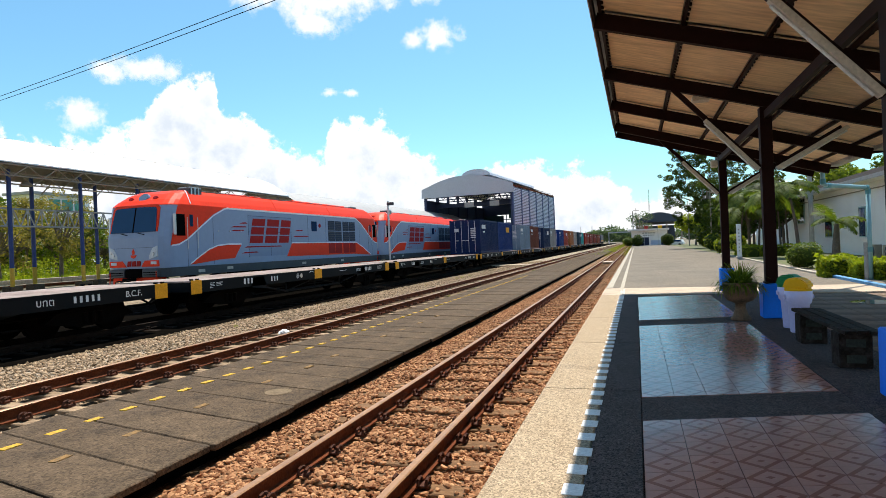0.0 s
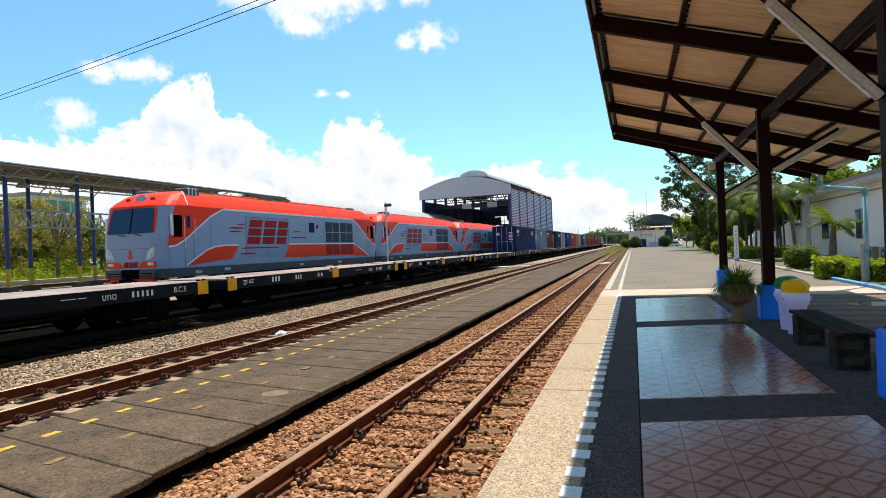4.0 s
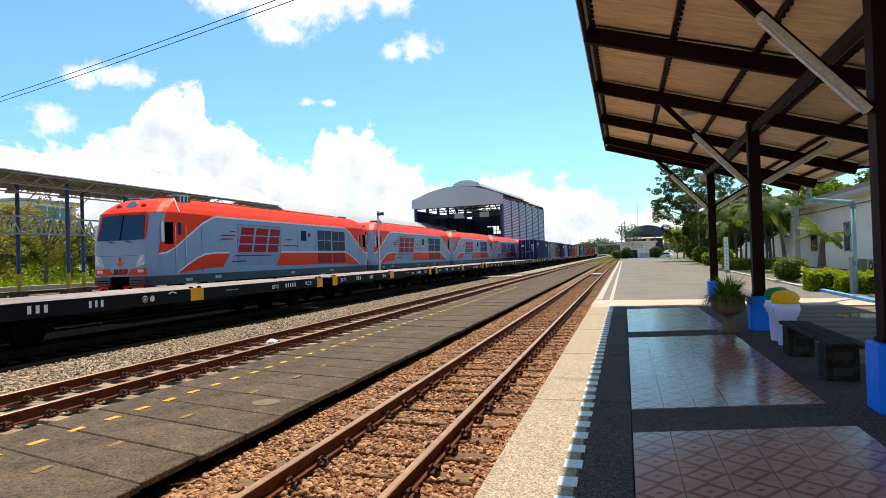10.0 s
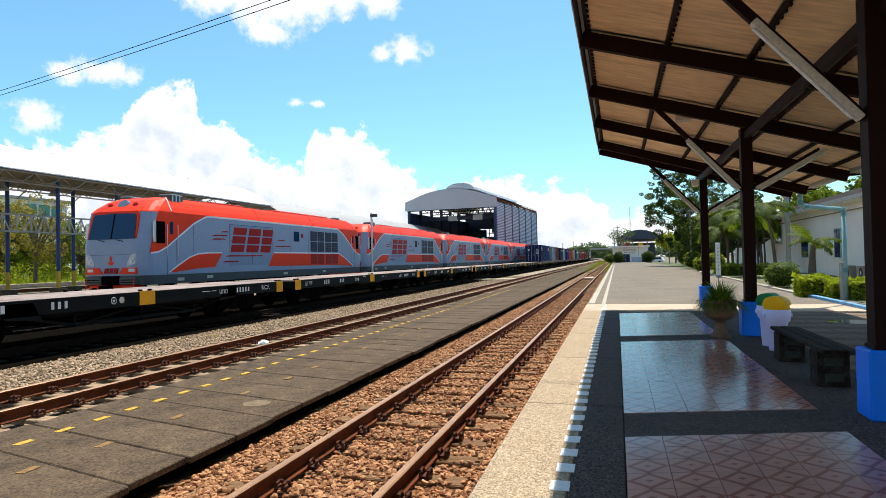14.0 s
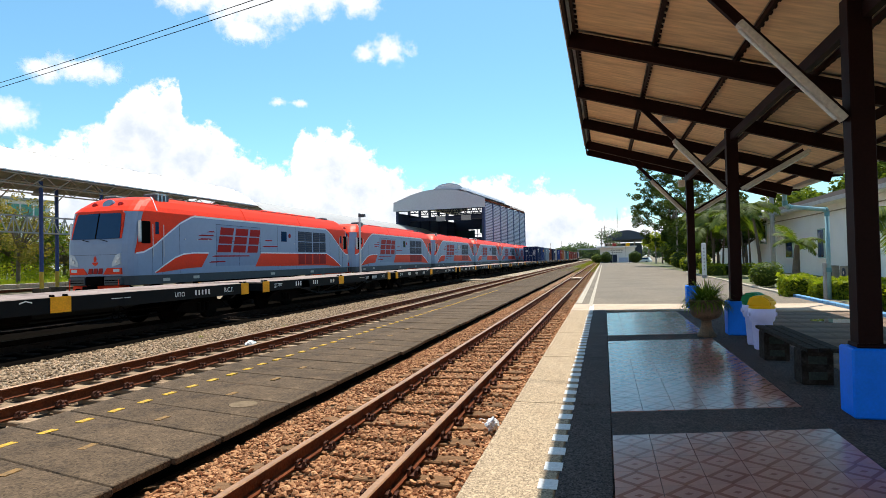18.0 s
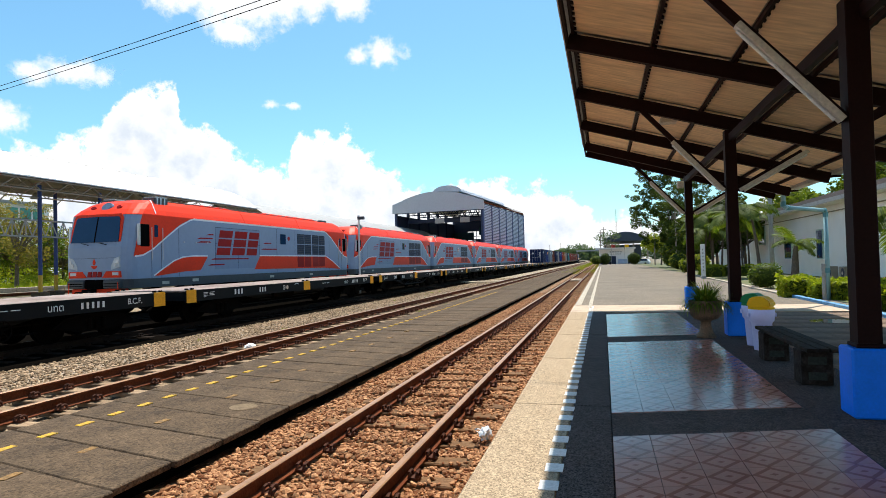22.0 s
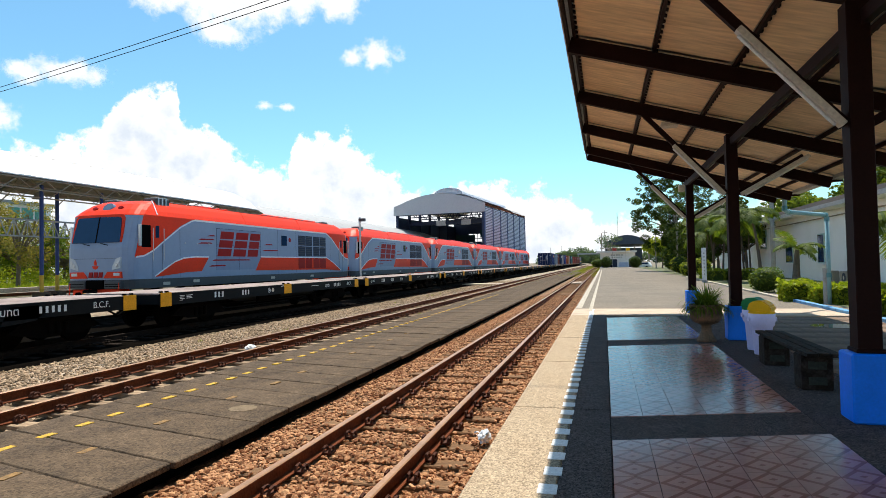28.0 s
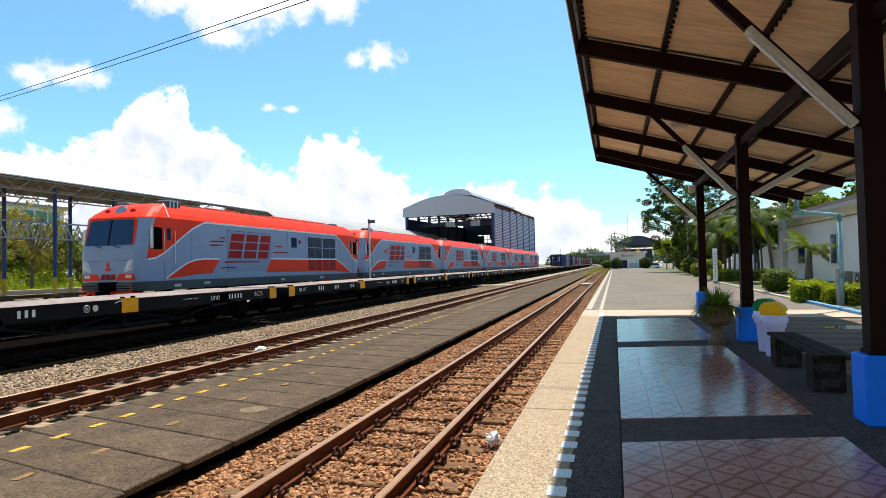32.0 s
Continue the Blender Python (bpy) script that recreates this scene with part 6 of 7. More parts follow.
def leaves(blobs, n, size, seed, flat=0.4, long=1.0):
    """n leaf pieces spread over the shells of blobs (x, y, z, rx, ry, rz)."""
    rng = np.random.default_rng(seed)
    blobs = np.asarray(blobs, float)
    wgt = (blobs[:, 3] * blobs[:, 4] + blobs[:, 4] * blobs[:, 5] + blobs[:, 3] * blobs[:, 5])
    pick = rng.choice(len(blobs), n, p=wgt / wgt.sum())
    d = rng.normal(size=(n, 3))
    d /= np.linalg.norm(d, axis=1)[:, None]
    rad = rng.uniform(0.55, 1.08, (n, 1)) ** 0.6
    c = blobs[pick, :3] + d * blobs[pick, 3:] * rad
    a = rng.normal(size=(n, 3))
    a[:, 2] *= flat
    a /= np.linalg.norm(a, axis=1)[:, None]
    nrm = d + rng.normal(size=(n, 3)) * 0.6
    b = np.cross(nrm, a)
    b /= np.linalg.norm(b, axis=1)[:, None] + 1e-9
    s = size * rng.uniform(0.5, 1.3, (n, 1))
    a, b = a * s * long, b * s * 0.6
    v = np.stack([c - a, c - 0.2 * a + b, c + a, c - 0.1 * a - b], 1).reshape(-1, 3)
    return v.tolist(), np.arange(4 * n).reshape(-1, 4).tolist()


def tree(name, label, base, blobs, n, size, leaf, trunk_r, seed, bark="bark", limbs=None, group="", fork=0.35):
    """A tapered trunk that forks into limbs towards the clumps of its crown."""
    t = thing(name, label, "tree", group, at=base)
    rt = random.Random(seed)
    bm = bmesh.new()
    top = np.mean([b[:3] for b in blobs], 0)
    zf = fork * max(b[2] for b in blobs)
    p0, p1 = Vector((0, 0, -0.3)), Vector((top[0] * 0.3, top[1] * 0.3, zf))
    rod(bm, p0, p1, trunk_r, 9, trunk_r * 0.75)
    for b in (limbs or blobs):
        e = Vector(b[:3])
        mid = p1.lerp(e, 0.5) + Vector((rt.uniform(-0.2, 0.2), rt.uniform(-0.2, 0.2), 0.15)) * (e - p1).length * 0.3
        rod(bm, p1, mid, trunk_r * 0.6, 6, trunk_r * 0.38), rod(bm, mid, e, trunk_r * 0.38, 6, trunk_r * 0.12)
        for k in range(3):
            q = e + Vector((rt.uniform(-1, 1) * b[3], rt.uniform(-1, 1) * b[4], rt.uniform(-0.3, 1) * b[5])) * 0.8
            rod(bm, mid.lerp(e, 0.6), q, trunk_r * 0.18, 5, trunk_r * 0.05)
    part("trunk", bm, bark, t)
    part("crown", leaves(blobs, n, size, seed), leaf, t)
    return t


def clumps(seed, n, cx, cy, cz, sx, sy, sz, r0, r1):
    rt = random.Random(seed)
    out = []
    while len(out) < n:
        u = Vector((rt.uniform(-1, 1), rt.uniform(-1, 1), rt.uniform(-1, 1)))
        if u.length < 1:
            r = rt.uniform(r0, r1)
            out.append((cx + u.x * sx, cy + u.y * sy, cz + u.z * sz, r, r, r * 0.7))
    return out


lawn = tagged(part("lawn", boxm(6.32, 60, -8, 150, -0.4, -0.01), "grass"), "patchy mown lawn beside the platform", "lawn", kind="structure")
rough = tagged(part("rough_ground", boxm(-400, -52, -60, 400, -0.45, -0.12), "rough_grass"), "rough sunlit grass beyond the siding", "grass", kind="structure")
kerb = thing("garden_kerb", "painted concrete kerb, blue by the shelter and white further on", "kerb", kind="structure", at=(0, 0, 0))
k0 = None
for i in range(54):
    y = -3 + 1.1 * i
    x = 6.12 + 0.018 * (y - 14) if y > 14 else 6.12
    blue = y < 23.0
    if i == 0:
        k0 = part("kerb_stone", boxm(0, 0.16, 0.01, 1.09, -0.25, 0.09, bevel=0.015), mat("sky-blue kerb paint", (0.10, 0.30, 0.55), 0.6, var=0.2, scale=9), kerb, loc=(x, y, 0))
    elif blue:
        share(k0, kerb, pose(x, y, 0, rz=-1.0))
    else:
        if i and not any(o.name.startswith("white_kerb_stone") for o in kerb.children):
            k1 = part("white_kerb_stone", boxm(0, 0.16, 0.01, 1.09, -0.25, 0.07, bevel=0.015), "white_line", kerb, loc=(x, y, 0))
        else:
            share(k1, kerb, pose(x, y, 0, rz=-1.0))


def hedge(x, y, sx, sy, h, seed, leaf="leaf_bright", n=1700):
    t = thing("hedge", "clipped yellow-green box hedge by the kerb", "hedge", "clipped hedges", at=(x, y, 0))
    bm = boxm(-sx * 0.42, sx * 0.42, -sy * 0.42, sy * 0.42, -0.05, h * 0.86)
    part("core", bm, "leaf_dark", t, "dark twiggy inside")
    rng = np.random.default_rng(seed)
    c = rng.uniform(-1, 1, (n, 3))
    ax_ = rng.integers(0, 3, n)
    c[np.arange(n), ax_] = np.where(ax_ == 2, 1, np.sign(c[np.arange(n), ax_]))
    c *= 1 + rng.normal(0, 0.05, (n, 1))
    c = c * (sx / 2, sy / 2, h / 2) + (0, 0, h / 2)
    c[:, 2] += 0.04 * np.sin(c[:, 0] * 7) + 0.04 * np.sin(c[:, 1] * 5)
    a = rng.normal(size=(n, 3)) * 0.035
    b_ = rng.normal(size=(n, 3)) * 0.03
    v = np.stack([c - a, c + b_, c + a, c - b_], 1).reshape(-1, 3)
    part("leaves", (v.tolist(), np.arange(4 * n).reshape(-1, 4).tolist()), leaf, t)


for i, (x, y, sx, sy, h) in enumerate(((6.55, 23.6, 0.95, 0.9, 0.66), (7.05, 22.5, 0.7, 0.8, 0.58), (7.6, 22.2, 0.9, 0.9, 0.60), (7.0, 18.4, 0.8, 1.3, 0.66), (8.6, 21.5, 0.9, 1.0, 0.6), (7.1, 16.2, 0.8, 1.2, 0.62), (7.0, 13.0, 0.8, 1.5, 0.6))):
    hedge(x, y, sx, sy, h, 40 + i)
for i, (x, y) in enumerate(((7.6, 47), (8.8, 48), (10.0, 47.5), (8.2, 52))):
    hedge(x, y, 1.5, 0.9, 0.75, 60 + i, n=800)


def bush(x, y, r, h, seed, leaf, label, n=2600, size=0.06):
    t = thing("bush", label, "bush", "clipped bushes", at=(x, y, 0))
    bm = bmesh.new()
    bmesh.ops.create_icosphere(bm, subdivisions=3, radius=1, matrix=Matrix.Translation((0, 0, h * 0.5)) @ Matrix.Diagonal((r * 0.86, r * 0.86, h * 0.46, 1)))
    for v in bm.verts:
        v.co *= 1 + 0.06 * noise.noise(v.co * 3)
    part("core", bm, "leaf_dark", t, "dark twiggy inside")
    rt = random.Random(seed)
    bl = [(0, 0, h * 0.5, r * 0.95, r * 0.95, h * 0.5)] * 3 + [(rt.uniform(-0.5, 0.5) * r, rt.uniform(-0.5, 0.5) * r, h * rt.uniform(0.45, 0.7), r * 0.55, r * 0.55, h * 0.33) for _ in range(5)]
    part("leaves", leaves(bl, n, size, seed), leaf, t)


bush(6.98, 29.6, 0.74, 1.12, 71, "leaf_mid", "dense round green bush on the lawn", 3400, 0.05)
bush(7.4, 59, 0.68, 1.25, 72, "leaf_bright", "clipped round bush beside the yard", 1800, 0.09)
bush(8.2, 72, 1.12, 1.95, 73, "leaf_bright", "clipped round bush beside the yard", 1800, 0.09)
bush(9.6, 66, 0.95, 1.7, 74, "leaf_bright", "large clipped round bush beside the yard", 1800, 0.12)
bush(9.8, 92, 1.6, 2.2, 78, "leaf_mid", "large clipped round bush beside the yard", 1600, 0.13)
bush(0.4, 144, 1.35, 2.6, 75, "leaf_dark", "clipped ball-shaped dark bush at the end of the yard", 1500, 0.15)
bush(6.4, 134, 1.35, 2.6, 76, "leaf_dark", "clipped ball-shaped dark bush at the end of the yard", 1500, 0.15)
bush(-1.6, 150, 1.5, 2.2, 77, "leaf_mid", "loose green bush at the end of the yard", 1200, 0.16)


def palm(base, h, lean, nfr, flen, seed, leaf, label, tr=0.16, droop=1.0, arc=None, rising=(0.15, 1.0)):
    t = thing("palm_tree", label, "palm tree", "garden palms", at=base)
    rt = random.Random(seed)
    bm = bmesh.new()
    pts = [Vector((lean * (k / 6) ** 1.6, 0.15 * lean * (k / 6), h * k / 6 - (0.2 if k == 0 else 0))) for k in range(7)]
    for k in range(6):
        rod(bm, pts[k], pts[k + 1], tr * (1.25 - 0.1 * k), 10, tr * (1.2 - 0.1 * (k + 1)))
    part("trunk", bm, "bark", t)
    top = pts[-1]
    for i in range(nfr):
        az = 2 * math.pi * i / nfr + rt.uniform(-0.3, 0.3) if arc is None else arc[i % len(arc)]
        up = rt.uniform(*rising)
        L = flen * rt.uniform(0.8, 1.15)
        bm = bmesh.new()
        prev, spine = None, []
        ns = 13
        for k in range(ns):
            u = k / (ns - 1)
            r = L * (u - 0.25 * u * u * (1.2 - up))
            z = L * (0.75 * up * u - droop * (0.55 + 0.35 * (1 - up)) * u * u)
            spine.append(top + Vector((r * math.cos(az), r * math.sin(az), z + 0.1)))
        for k in range(ns - 1):
            rod(bm, spine[k], spine[k + 1], 0.022 * (1 - k / ns) + 0.006, 4)
        for k in range(1, ns - 1):
            d = (spine[k + 1] - spine[k]).normalized()
            side = d.cross(Vector((0, 0, 1))).normalized()
            for sub in range(5):
                c0 = spine[k].lerp(spine[k + 1], sub / 5)
                ll = flen * 0.34 * math.sin(math.pi * (0.12 + 0.85 * (k + sub / 5) / ns)) * rt.uniform(0.85, 1.1)
                for s in (-1, 1):
                    tip = c0 + side * s * ll * 0.85 + d * ll * 0.55 + Vector((0, 0, -ll * rt.uniform(0.15, 0.6)))
                    w = d * 0.021 * flen * 0.7
                    m_ = c0.lerp(tip, 0.5) + Vector((0, 0, ll * 0.08))
                    vs = [bm.verts.new(q) for q in (c0 - w, m_ - w, tip, m_ + w, c0 + w)]
                    bm.faces.new(vs)
        part("frond", bm, leaf, t)
    return t


palm((10.35, 37.4, 0), 1.95, 0.1, 9, 1.5, 81, "leaf_mid", "short stout palm with arching green fronds before the white wall", 0.19, 1.3, rising=(0.5, 1.6))
palm((9.75, 42.5, 0), 4.5, -0.5, 11, 2.0, 82, "leaf_mid", "slender curved palm before the white wall", 0.10, 1.0)
palm((8.3, 44.5, 0), 4.2, 0.2, 10, 2.0, 83, "leaf_mid", "slender garden palm with green fronds", 0.10, 1.0)
for i, (x, y, h) in enumerate(((7.4, 49, 3.4), (8.2, 50, 4.6), (9.0, 51, 5.2), (9.8, 50, 4.2), (10.6, 51.5, 4.8), (8.7, 53, 5.6), (7.6, 52, 4.4), (11.4, 53, 4.4))):
    palm((x, y, 0), h, random.Random(i).uniform(-0.4, 0.4), 9, 2.3, 90 + i, "leaf_dark" if i in (2, 5) else "leaf_mid", "clustered feathery palm in the garden", 0.07, 1.1)
palm((9.0, 15.6, 0), 2.3, 0.1, 10, 1.6, 101, "leaf_dark", "low dark palm near the shelter", 0.12, 1.1)
palm((8.0, 19.4, 0), 2.5, 0.15, 10, 1.7, 102, "leaf_mid", "low palm near the shelter", 0.12, 1.0)

tree("shade_tree", "tall airy shade tree with clumped dark foliage over the yard", (10.4, 92, 0), clumps(5, 200, -2.4, 0, 9.4, 4.4, 3.6, 6.7, 0.25, 0.75), 46000, 0.095, "leaf_dark", 0.30, 5, "pale_bark", limbs=clumps(6, 9, -1.9, 0, 9.0, 3.8, 3.2, 3.4, 0.8, 1.4))
tree("shade_tree", "tall airy shade tree with a pale forked trunk", (10.8, 72, 0), clumps(8, 130, -0.5, 0, 6.4, 4.4, 3, 4.6, 0.25, 0.7), 28000, 0.085, "leaf_dark", 0.25, 8, "pale_bark", limbs=clumps(9, 9, 0, 0, 6.6, 3, 2.4, 2.6, 0.6, 1.0))
tree("garden_tree", "dark dense garden tree beside the yard", (10.2, 60, 0), clumps(15, 20, 0, 0, 3.9, 2.2, 2, 1.9, 0.6, 1.0), 6000, 0.13, "leaf_dark", 0.14, 15)
tree("garden_tree", "dark dense garden tree beside the yard", (12.2, 58, 0), clumps(16, 20, 0, 0, 4.6, 2.0, 2, 2.2, 0.6, 1.0), 5000, 0.14, "leaf_dark", 0.14, 16)
tree("small_tree", "small spreading bright green tree by the kiosk", (10.8, 122, 0), clumps(17, 18, 0, 0, 4.0, 3.8, 3, 1.6, 0.9, 1.5), 4200, 0.24, "leaf_bright", 0.16, 17)
for i, (x, y, z) in enumerate(((11.2, 84, 3.6), (12.5, 90, 4.6), (15, 82, 5.0), (20, 70, 6.5), (24, 60, 7.2), (28, 52, 7.0), (18, 100, 5.5), (26, 90, 7), (31, 44, 7.5), (34, 36, 7.0), (13.5, 105, 4.5))):
    tree("back_tree", "broad green tree behind the station building", (x, y, 0), clumps(200 + i, 18, 0, 0, z, 3.6, 3.6, 2.4, 0.9, 1.6), 3600, 0.25, "leaf_mid" if i > 1 else "leaf_dark", 0.25, 200 + i, group="background trees")
tree("bare_tree", "thin pale tree at the end of the yard", (2.0, 196, -0.3), clumps(31, 16, 0, 0, 7.6, 4.0, 3, 2.2, 1.0, 1.7), 800, 0.26, "leaf_far", 0.22, 31, "pale_bark")

# beyond the siding
tree("scrub_tree", "spindly olive-leaved tree behind the siding canopy", (-58, 47.5, -0.2), clumps(41, 40, 0, 0, 6.4, 3.6, 3.6, 3.8, 0.35, 0.95), 4600, 0.12, "leaf_olive", 0.22, 41, "bark", limbs=clumps(42, 10, 0, 0, 6, 2.8, 2.8, 3, 0.6, 1))
tree("scrub_tree", "spindly olive-leaved tree behind the siding canopy", (-62, 44.0, -0.2), clumps(43, 20, 0, 0, 5.6, 2.8, 3.0, 3.0, 0.6, 1.2), 1800, 0.15, "leaf_olive", 0.16, 43)
for i, (x, y, z) in enumerate(((-66, 57, 5.2), (-70, 64, 5.0), (-73, 72, 5.4), (-77, 83, 5.6), (-80, 95, 5.5), (-68, 50, 5.2), (-74, 60, 6.0), (-75, 56.5, 7.4), (-74, 52.5, 7.2))):
    tree("scrub_tree", "tall leafy green tree beyond the siding", (x, y, -0.2), clumps(700 + i, 30, 0, 0, z, 3.4, 3.4, 3.4, 0.6, 1.3), 3000, 0.17, ("leaf_mid", "leaf_olive")[i % 2], 0.2, 710 + i, group="scrub trees")
for i in range(22):
    rt = random.Random(300 + i)
    y = 34 + i * 4.6 + rt.uniform(-1.5, 1.5)
    x = -72 - rt.uniform(0, 10) - i * 0.4
    z = rt.uniform(2.2, 4.2) + (2.6 if i < 5 else 0)
    tree("scrub_tree", "leafy green scrub tree beyond the siding", (x, y, -0.2), clumps(320 + i, 26, 0, 0, z, 3.6, 3.6, z * 0.72, 0.7, 1.4), 3600, 0.21, ("leaf_mid", "leaf_dark", "leaf_mid", "leaf_olive")[i % 4], 0.2, 340 + i, group="scrub trees")
bm_v, bm_f = leaves([(-73 - 3 * random.Random(i).random() * 3, 30 + i * 1.9, 0.4, 1.8, 1.6, 1.2) for i in range(60)] + [(-84 - 5 * random.Random(i + 40).random(), 50 + i * 2.2, 1.6, 2.2, 2.0, 2.4) for i in range(34)], 16000, 0.17, 77)
tagged(part("undergrowth", (bm_v, bm_f), "leaf_mid"), "tangle of green undergrowth beyond the siding", "undergrowth", kind="stuff")
bm_v, bm_f = leaves([(-63 - 7 * random.Random(i + 99).random(), 30 + i * 1.1, 0.3, 1.4, 1.3, 0.5 + 0.9 * random.Random(i + 7).random()) for i in range(52)] + [(-68.5 - 4 * random.Random(i + 199).random(), 36 + i * 1.2, 0.9, 1.5, 1.4, 1.0 + 1.2 * random.Random(i + 17).random()) for i in range(46)], 20000, 0.14, 78)
tagged(part("low_scrub", (bm_v, bm_f), "leaf_bright"), "low yellow-green scrub in the sun beyond the siding", "scrub", kind="stuff")
rngg = np.random.default_rng(9)
gn = 22000
c = np.c_[rngg.uniform(-72, -52.3, gn), rngg.uniform(26, 90, gn), np.full(gn, -0.15)]
hh = rngg.uniform(0.15, 0.6, (gn, 1))
d = np.c_[rngg.normal(size=(gn, 2)) * 0.25, np.ones(gn)] * hh
s_ = np.c_[rngg.normal(size=(gn, 2)), np.zeros(gn)] * 0.05
v = np.stack([c - s_, c + s_, c + d], 1).reshape(-1, 3)
tagged(part("tall_grass", (v.tolist(), np.arange(3 * gn).reshape(-1, 3).tolist()), "leaf_bright"), "tall sunlit grass beyond the siding", "grass", kind="stuff")
wk = thing("siding_kerb", "low white-painted kerb along the far edge of the siding", "kerb", kind="structure", at=(0, 0, 0))
q0 = None
for i in range(40):
    if q0 is None:
        q0 = part("kerb_stone", boxm(-0.2, 0.2, 0, 2.4, -0.4, 0.22, bevel=0.03), "white_line", wk, loc=(-52, 20, 0))
    else:
        share(q0, wk, pose(-52, 20 + 2.5 * i, 0))
part("siding_path", boxm(-51.7, -48.5, 10, 130, -0.46, -0.2), "ground", wk)
bm = bmesh.new()
for x in (-46.5, -45.4):
    prism(bm, [(x - 0.06, -0.25), (x + 0.06, -0.25), (x + 0.04, -0.08), (x - 0.04, -0.08)], "y", 10, 130)
part("siding_rail", bm, "rail", wk)
for i in range(9):
    rt = random.Random(500 + i)
    tree("far_tree", "distant hazy tree at the end of the line", (-40 + 7 * i + rt.uniform(-3, 3) if i < 6 else 30 + 12 * (i - 6), 520 + rt.uniform(-40, 40), -0.4), clumps(510 + i, 12, 0, 0, 5.5, 7, 6, 4.5, 2.5, 4.0), 900, 0.9, "leaf_far", 0.4, 520 + i, group="far trees")
# a low wooded hill where the line ends
v, f = leaves([(-75 + 9 * i, 760, 3, 9, 9, 9 + 9 * math.exp(-((i - 5.0) / 2.2) ** 2)) for i in range(12)], 5200, 1.5, 55)
tagged(part("wooded_hill", (v, f), "leaf_far"), "hazy wooded rise at the end of the line", "woods", kind="stuff")
v, f = leaves([(x, 900 - 0.2 * abs(x), 2, 26, 20, 8 + 3 * math.sin(x * 0.02)) for x in range(-900, -110, 36)] + [(x, 700, 2, 22, 20, 9) for x in range(40, 700, 36)], 9000, 2.0, 56)
tagged(part("far_woods", (v, f), "leaf_far"), "distant belt of woods on the horizon", "woods", kind="stuff")

# ---- station building and far structures ----
M["wall_white"] = mat("off-white rendered wall", (0.90, 0.87, 0.83), 0.8, var=0.05, scale=0.8, col2=(0.6, 0.57, 0.52), fine=20)
M["roof_tile"] = mat("weathered brown-grey roof tile", (0.22, 0.17, 0.14), 0.8, var=0.2, scale=2, fine=14, bump=0.5, bscale=8, rand=0.15)
M["frame_green"] = mat("pale green window frame", (0.40, 0.52, 0.46), 0.5, var=0.06)
st = thing("station_building", "long single-storey white building with a weathered tiled roof", "building", at=(0, 0, 0))
part("wall", boxm(13.5, 13.75, 24, 78, -0.2, 4.7), "wall_white", st)
part("end_wall", boxm(13.75, 20.8, 24, 24.25, -0.2, 4.7), "wall_white", st)
part("end_wall", boxm(13.75, 20.8, 77.75, 78, -0.2, 4.7), "wall_white", st)
part("back_wall", boxm(20.6, 20.8, 24, 78, -0.2, 4.7), "wall_white", st)
rise = 0.32


def sheet_slope(xa, za, xb, zb):
    """A plain sloping roof slab between eave and ridge."""
    bm = bmesh.new()
    prism(bm, [(xa, za), (xb, zb), (xb, zb - 0.12), (xa, za - 0.12)], "y", 23.3, 78.7)
    return bm


for xa, za, xb in ((12.6, 4.62, 17.1), (21.6, 4.62, 17.1)):
    zb = 4.62 + rise * abs(xb - xa)
    slope = part("roof", sheet_slope(xa, za - 0.02, xb, zb - 0.02), "roof_tile", st)
    n = 26
    for i in range(n):
        bm = bmesh.new()
        u0, u1 = i / n, (i + 1) / n
        x0, x1 = xa + (xb - xa) * u0, xa + (xb - xa) * u1
        z0, z1 = za + (zb - za) * u0, za + (zb - za) * u1
        vs = [bm.verts.new(p) for p in ((x0, 23.3, z0 + 0.06), (x0, 78.7, z0 + 0.06), (x1, 78.7, z1 + 0.02), (x1, 23.3, z1 + 0.02), (x0, 23.3, z0), (x0, 78.7, z0))]
        bm.faces.new(vs[:4]), bm.faces.new((vs[4], vs[5], vs[1], vs[0]))
        part("tile_course", bm, "roof_tile", slope)
part("eave_board", boxm(12.56, 12.6, 23.3, 78.7, 4.42, 4.66), "sheet_top", st)
part("soffit", boxm(12.6, 13.5, 23.3, 78.7, 4.42, 4.46), "wall_white", st)
for y, w, z0, z1 in ((38.0, 1.5, 0.9, 3.2), (43.2, 1.0, 1.2, 2.95), (57.5, 1.8, 2.4, 3.9), (30.5, 1.6, 1.0, 3.2), (50.0, 1.6, 1.2, 3.0), (65, 1.8, 1.2, 3.0)):
    wn = part("window", boxm(13.42, 13.5, y - w / 2 - 0.08, y + w / 2 + 0.08, z0 - 0.08, z1 + 0.08), "frame_green", st)
    for k in range(2):
        part("pane", boxm(13.40, 13.42, y - w / 2 + k * w / 2 + 0.02, y + (k - 0) * w / 2 - 0.02 if k else y - 0.02, z0, z1), "glass_dark", wn)
    part("sill", boxm(13.34, 13.5, y - w / 2 - 0.12, y + w / 2 + 0.12, z0 - 0.14, z0 - 0.08), "wall_white", wn)
bm = bmesh.new()
rod(bm, (13.38, 26, 4.0), (13.38, 76, 4.0), 0.035, 6)
part("conduit", bm, "truss", st)


M["aircon_case"] = mat("dusty beige unit casing", (0.30, 0.26, 0.21), 0.6, var=0.12)


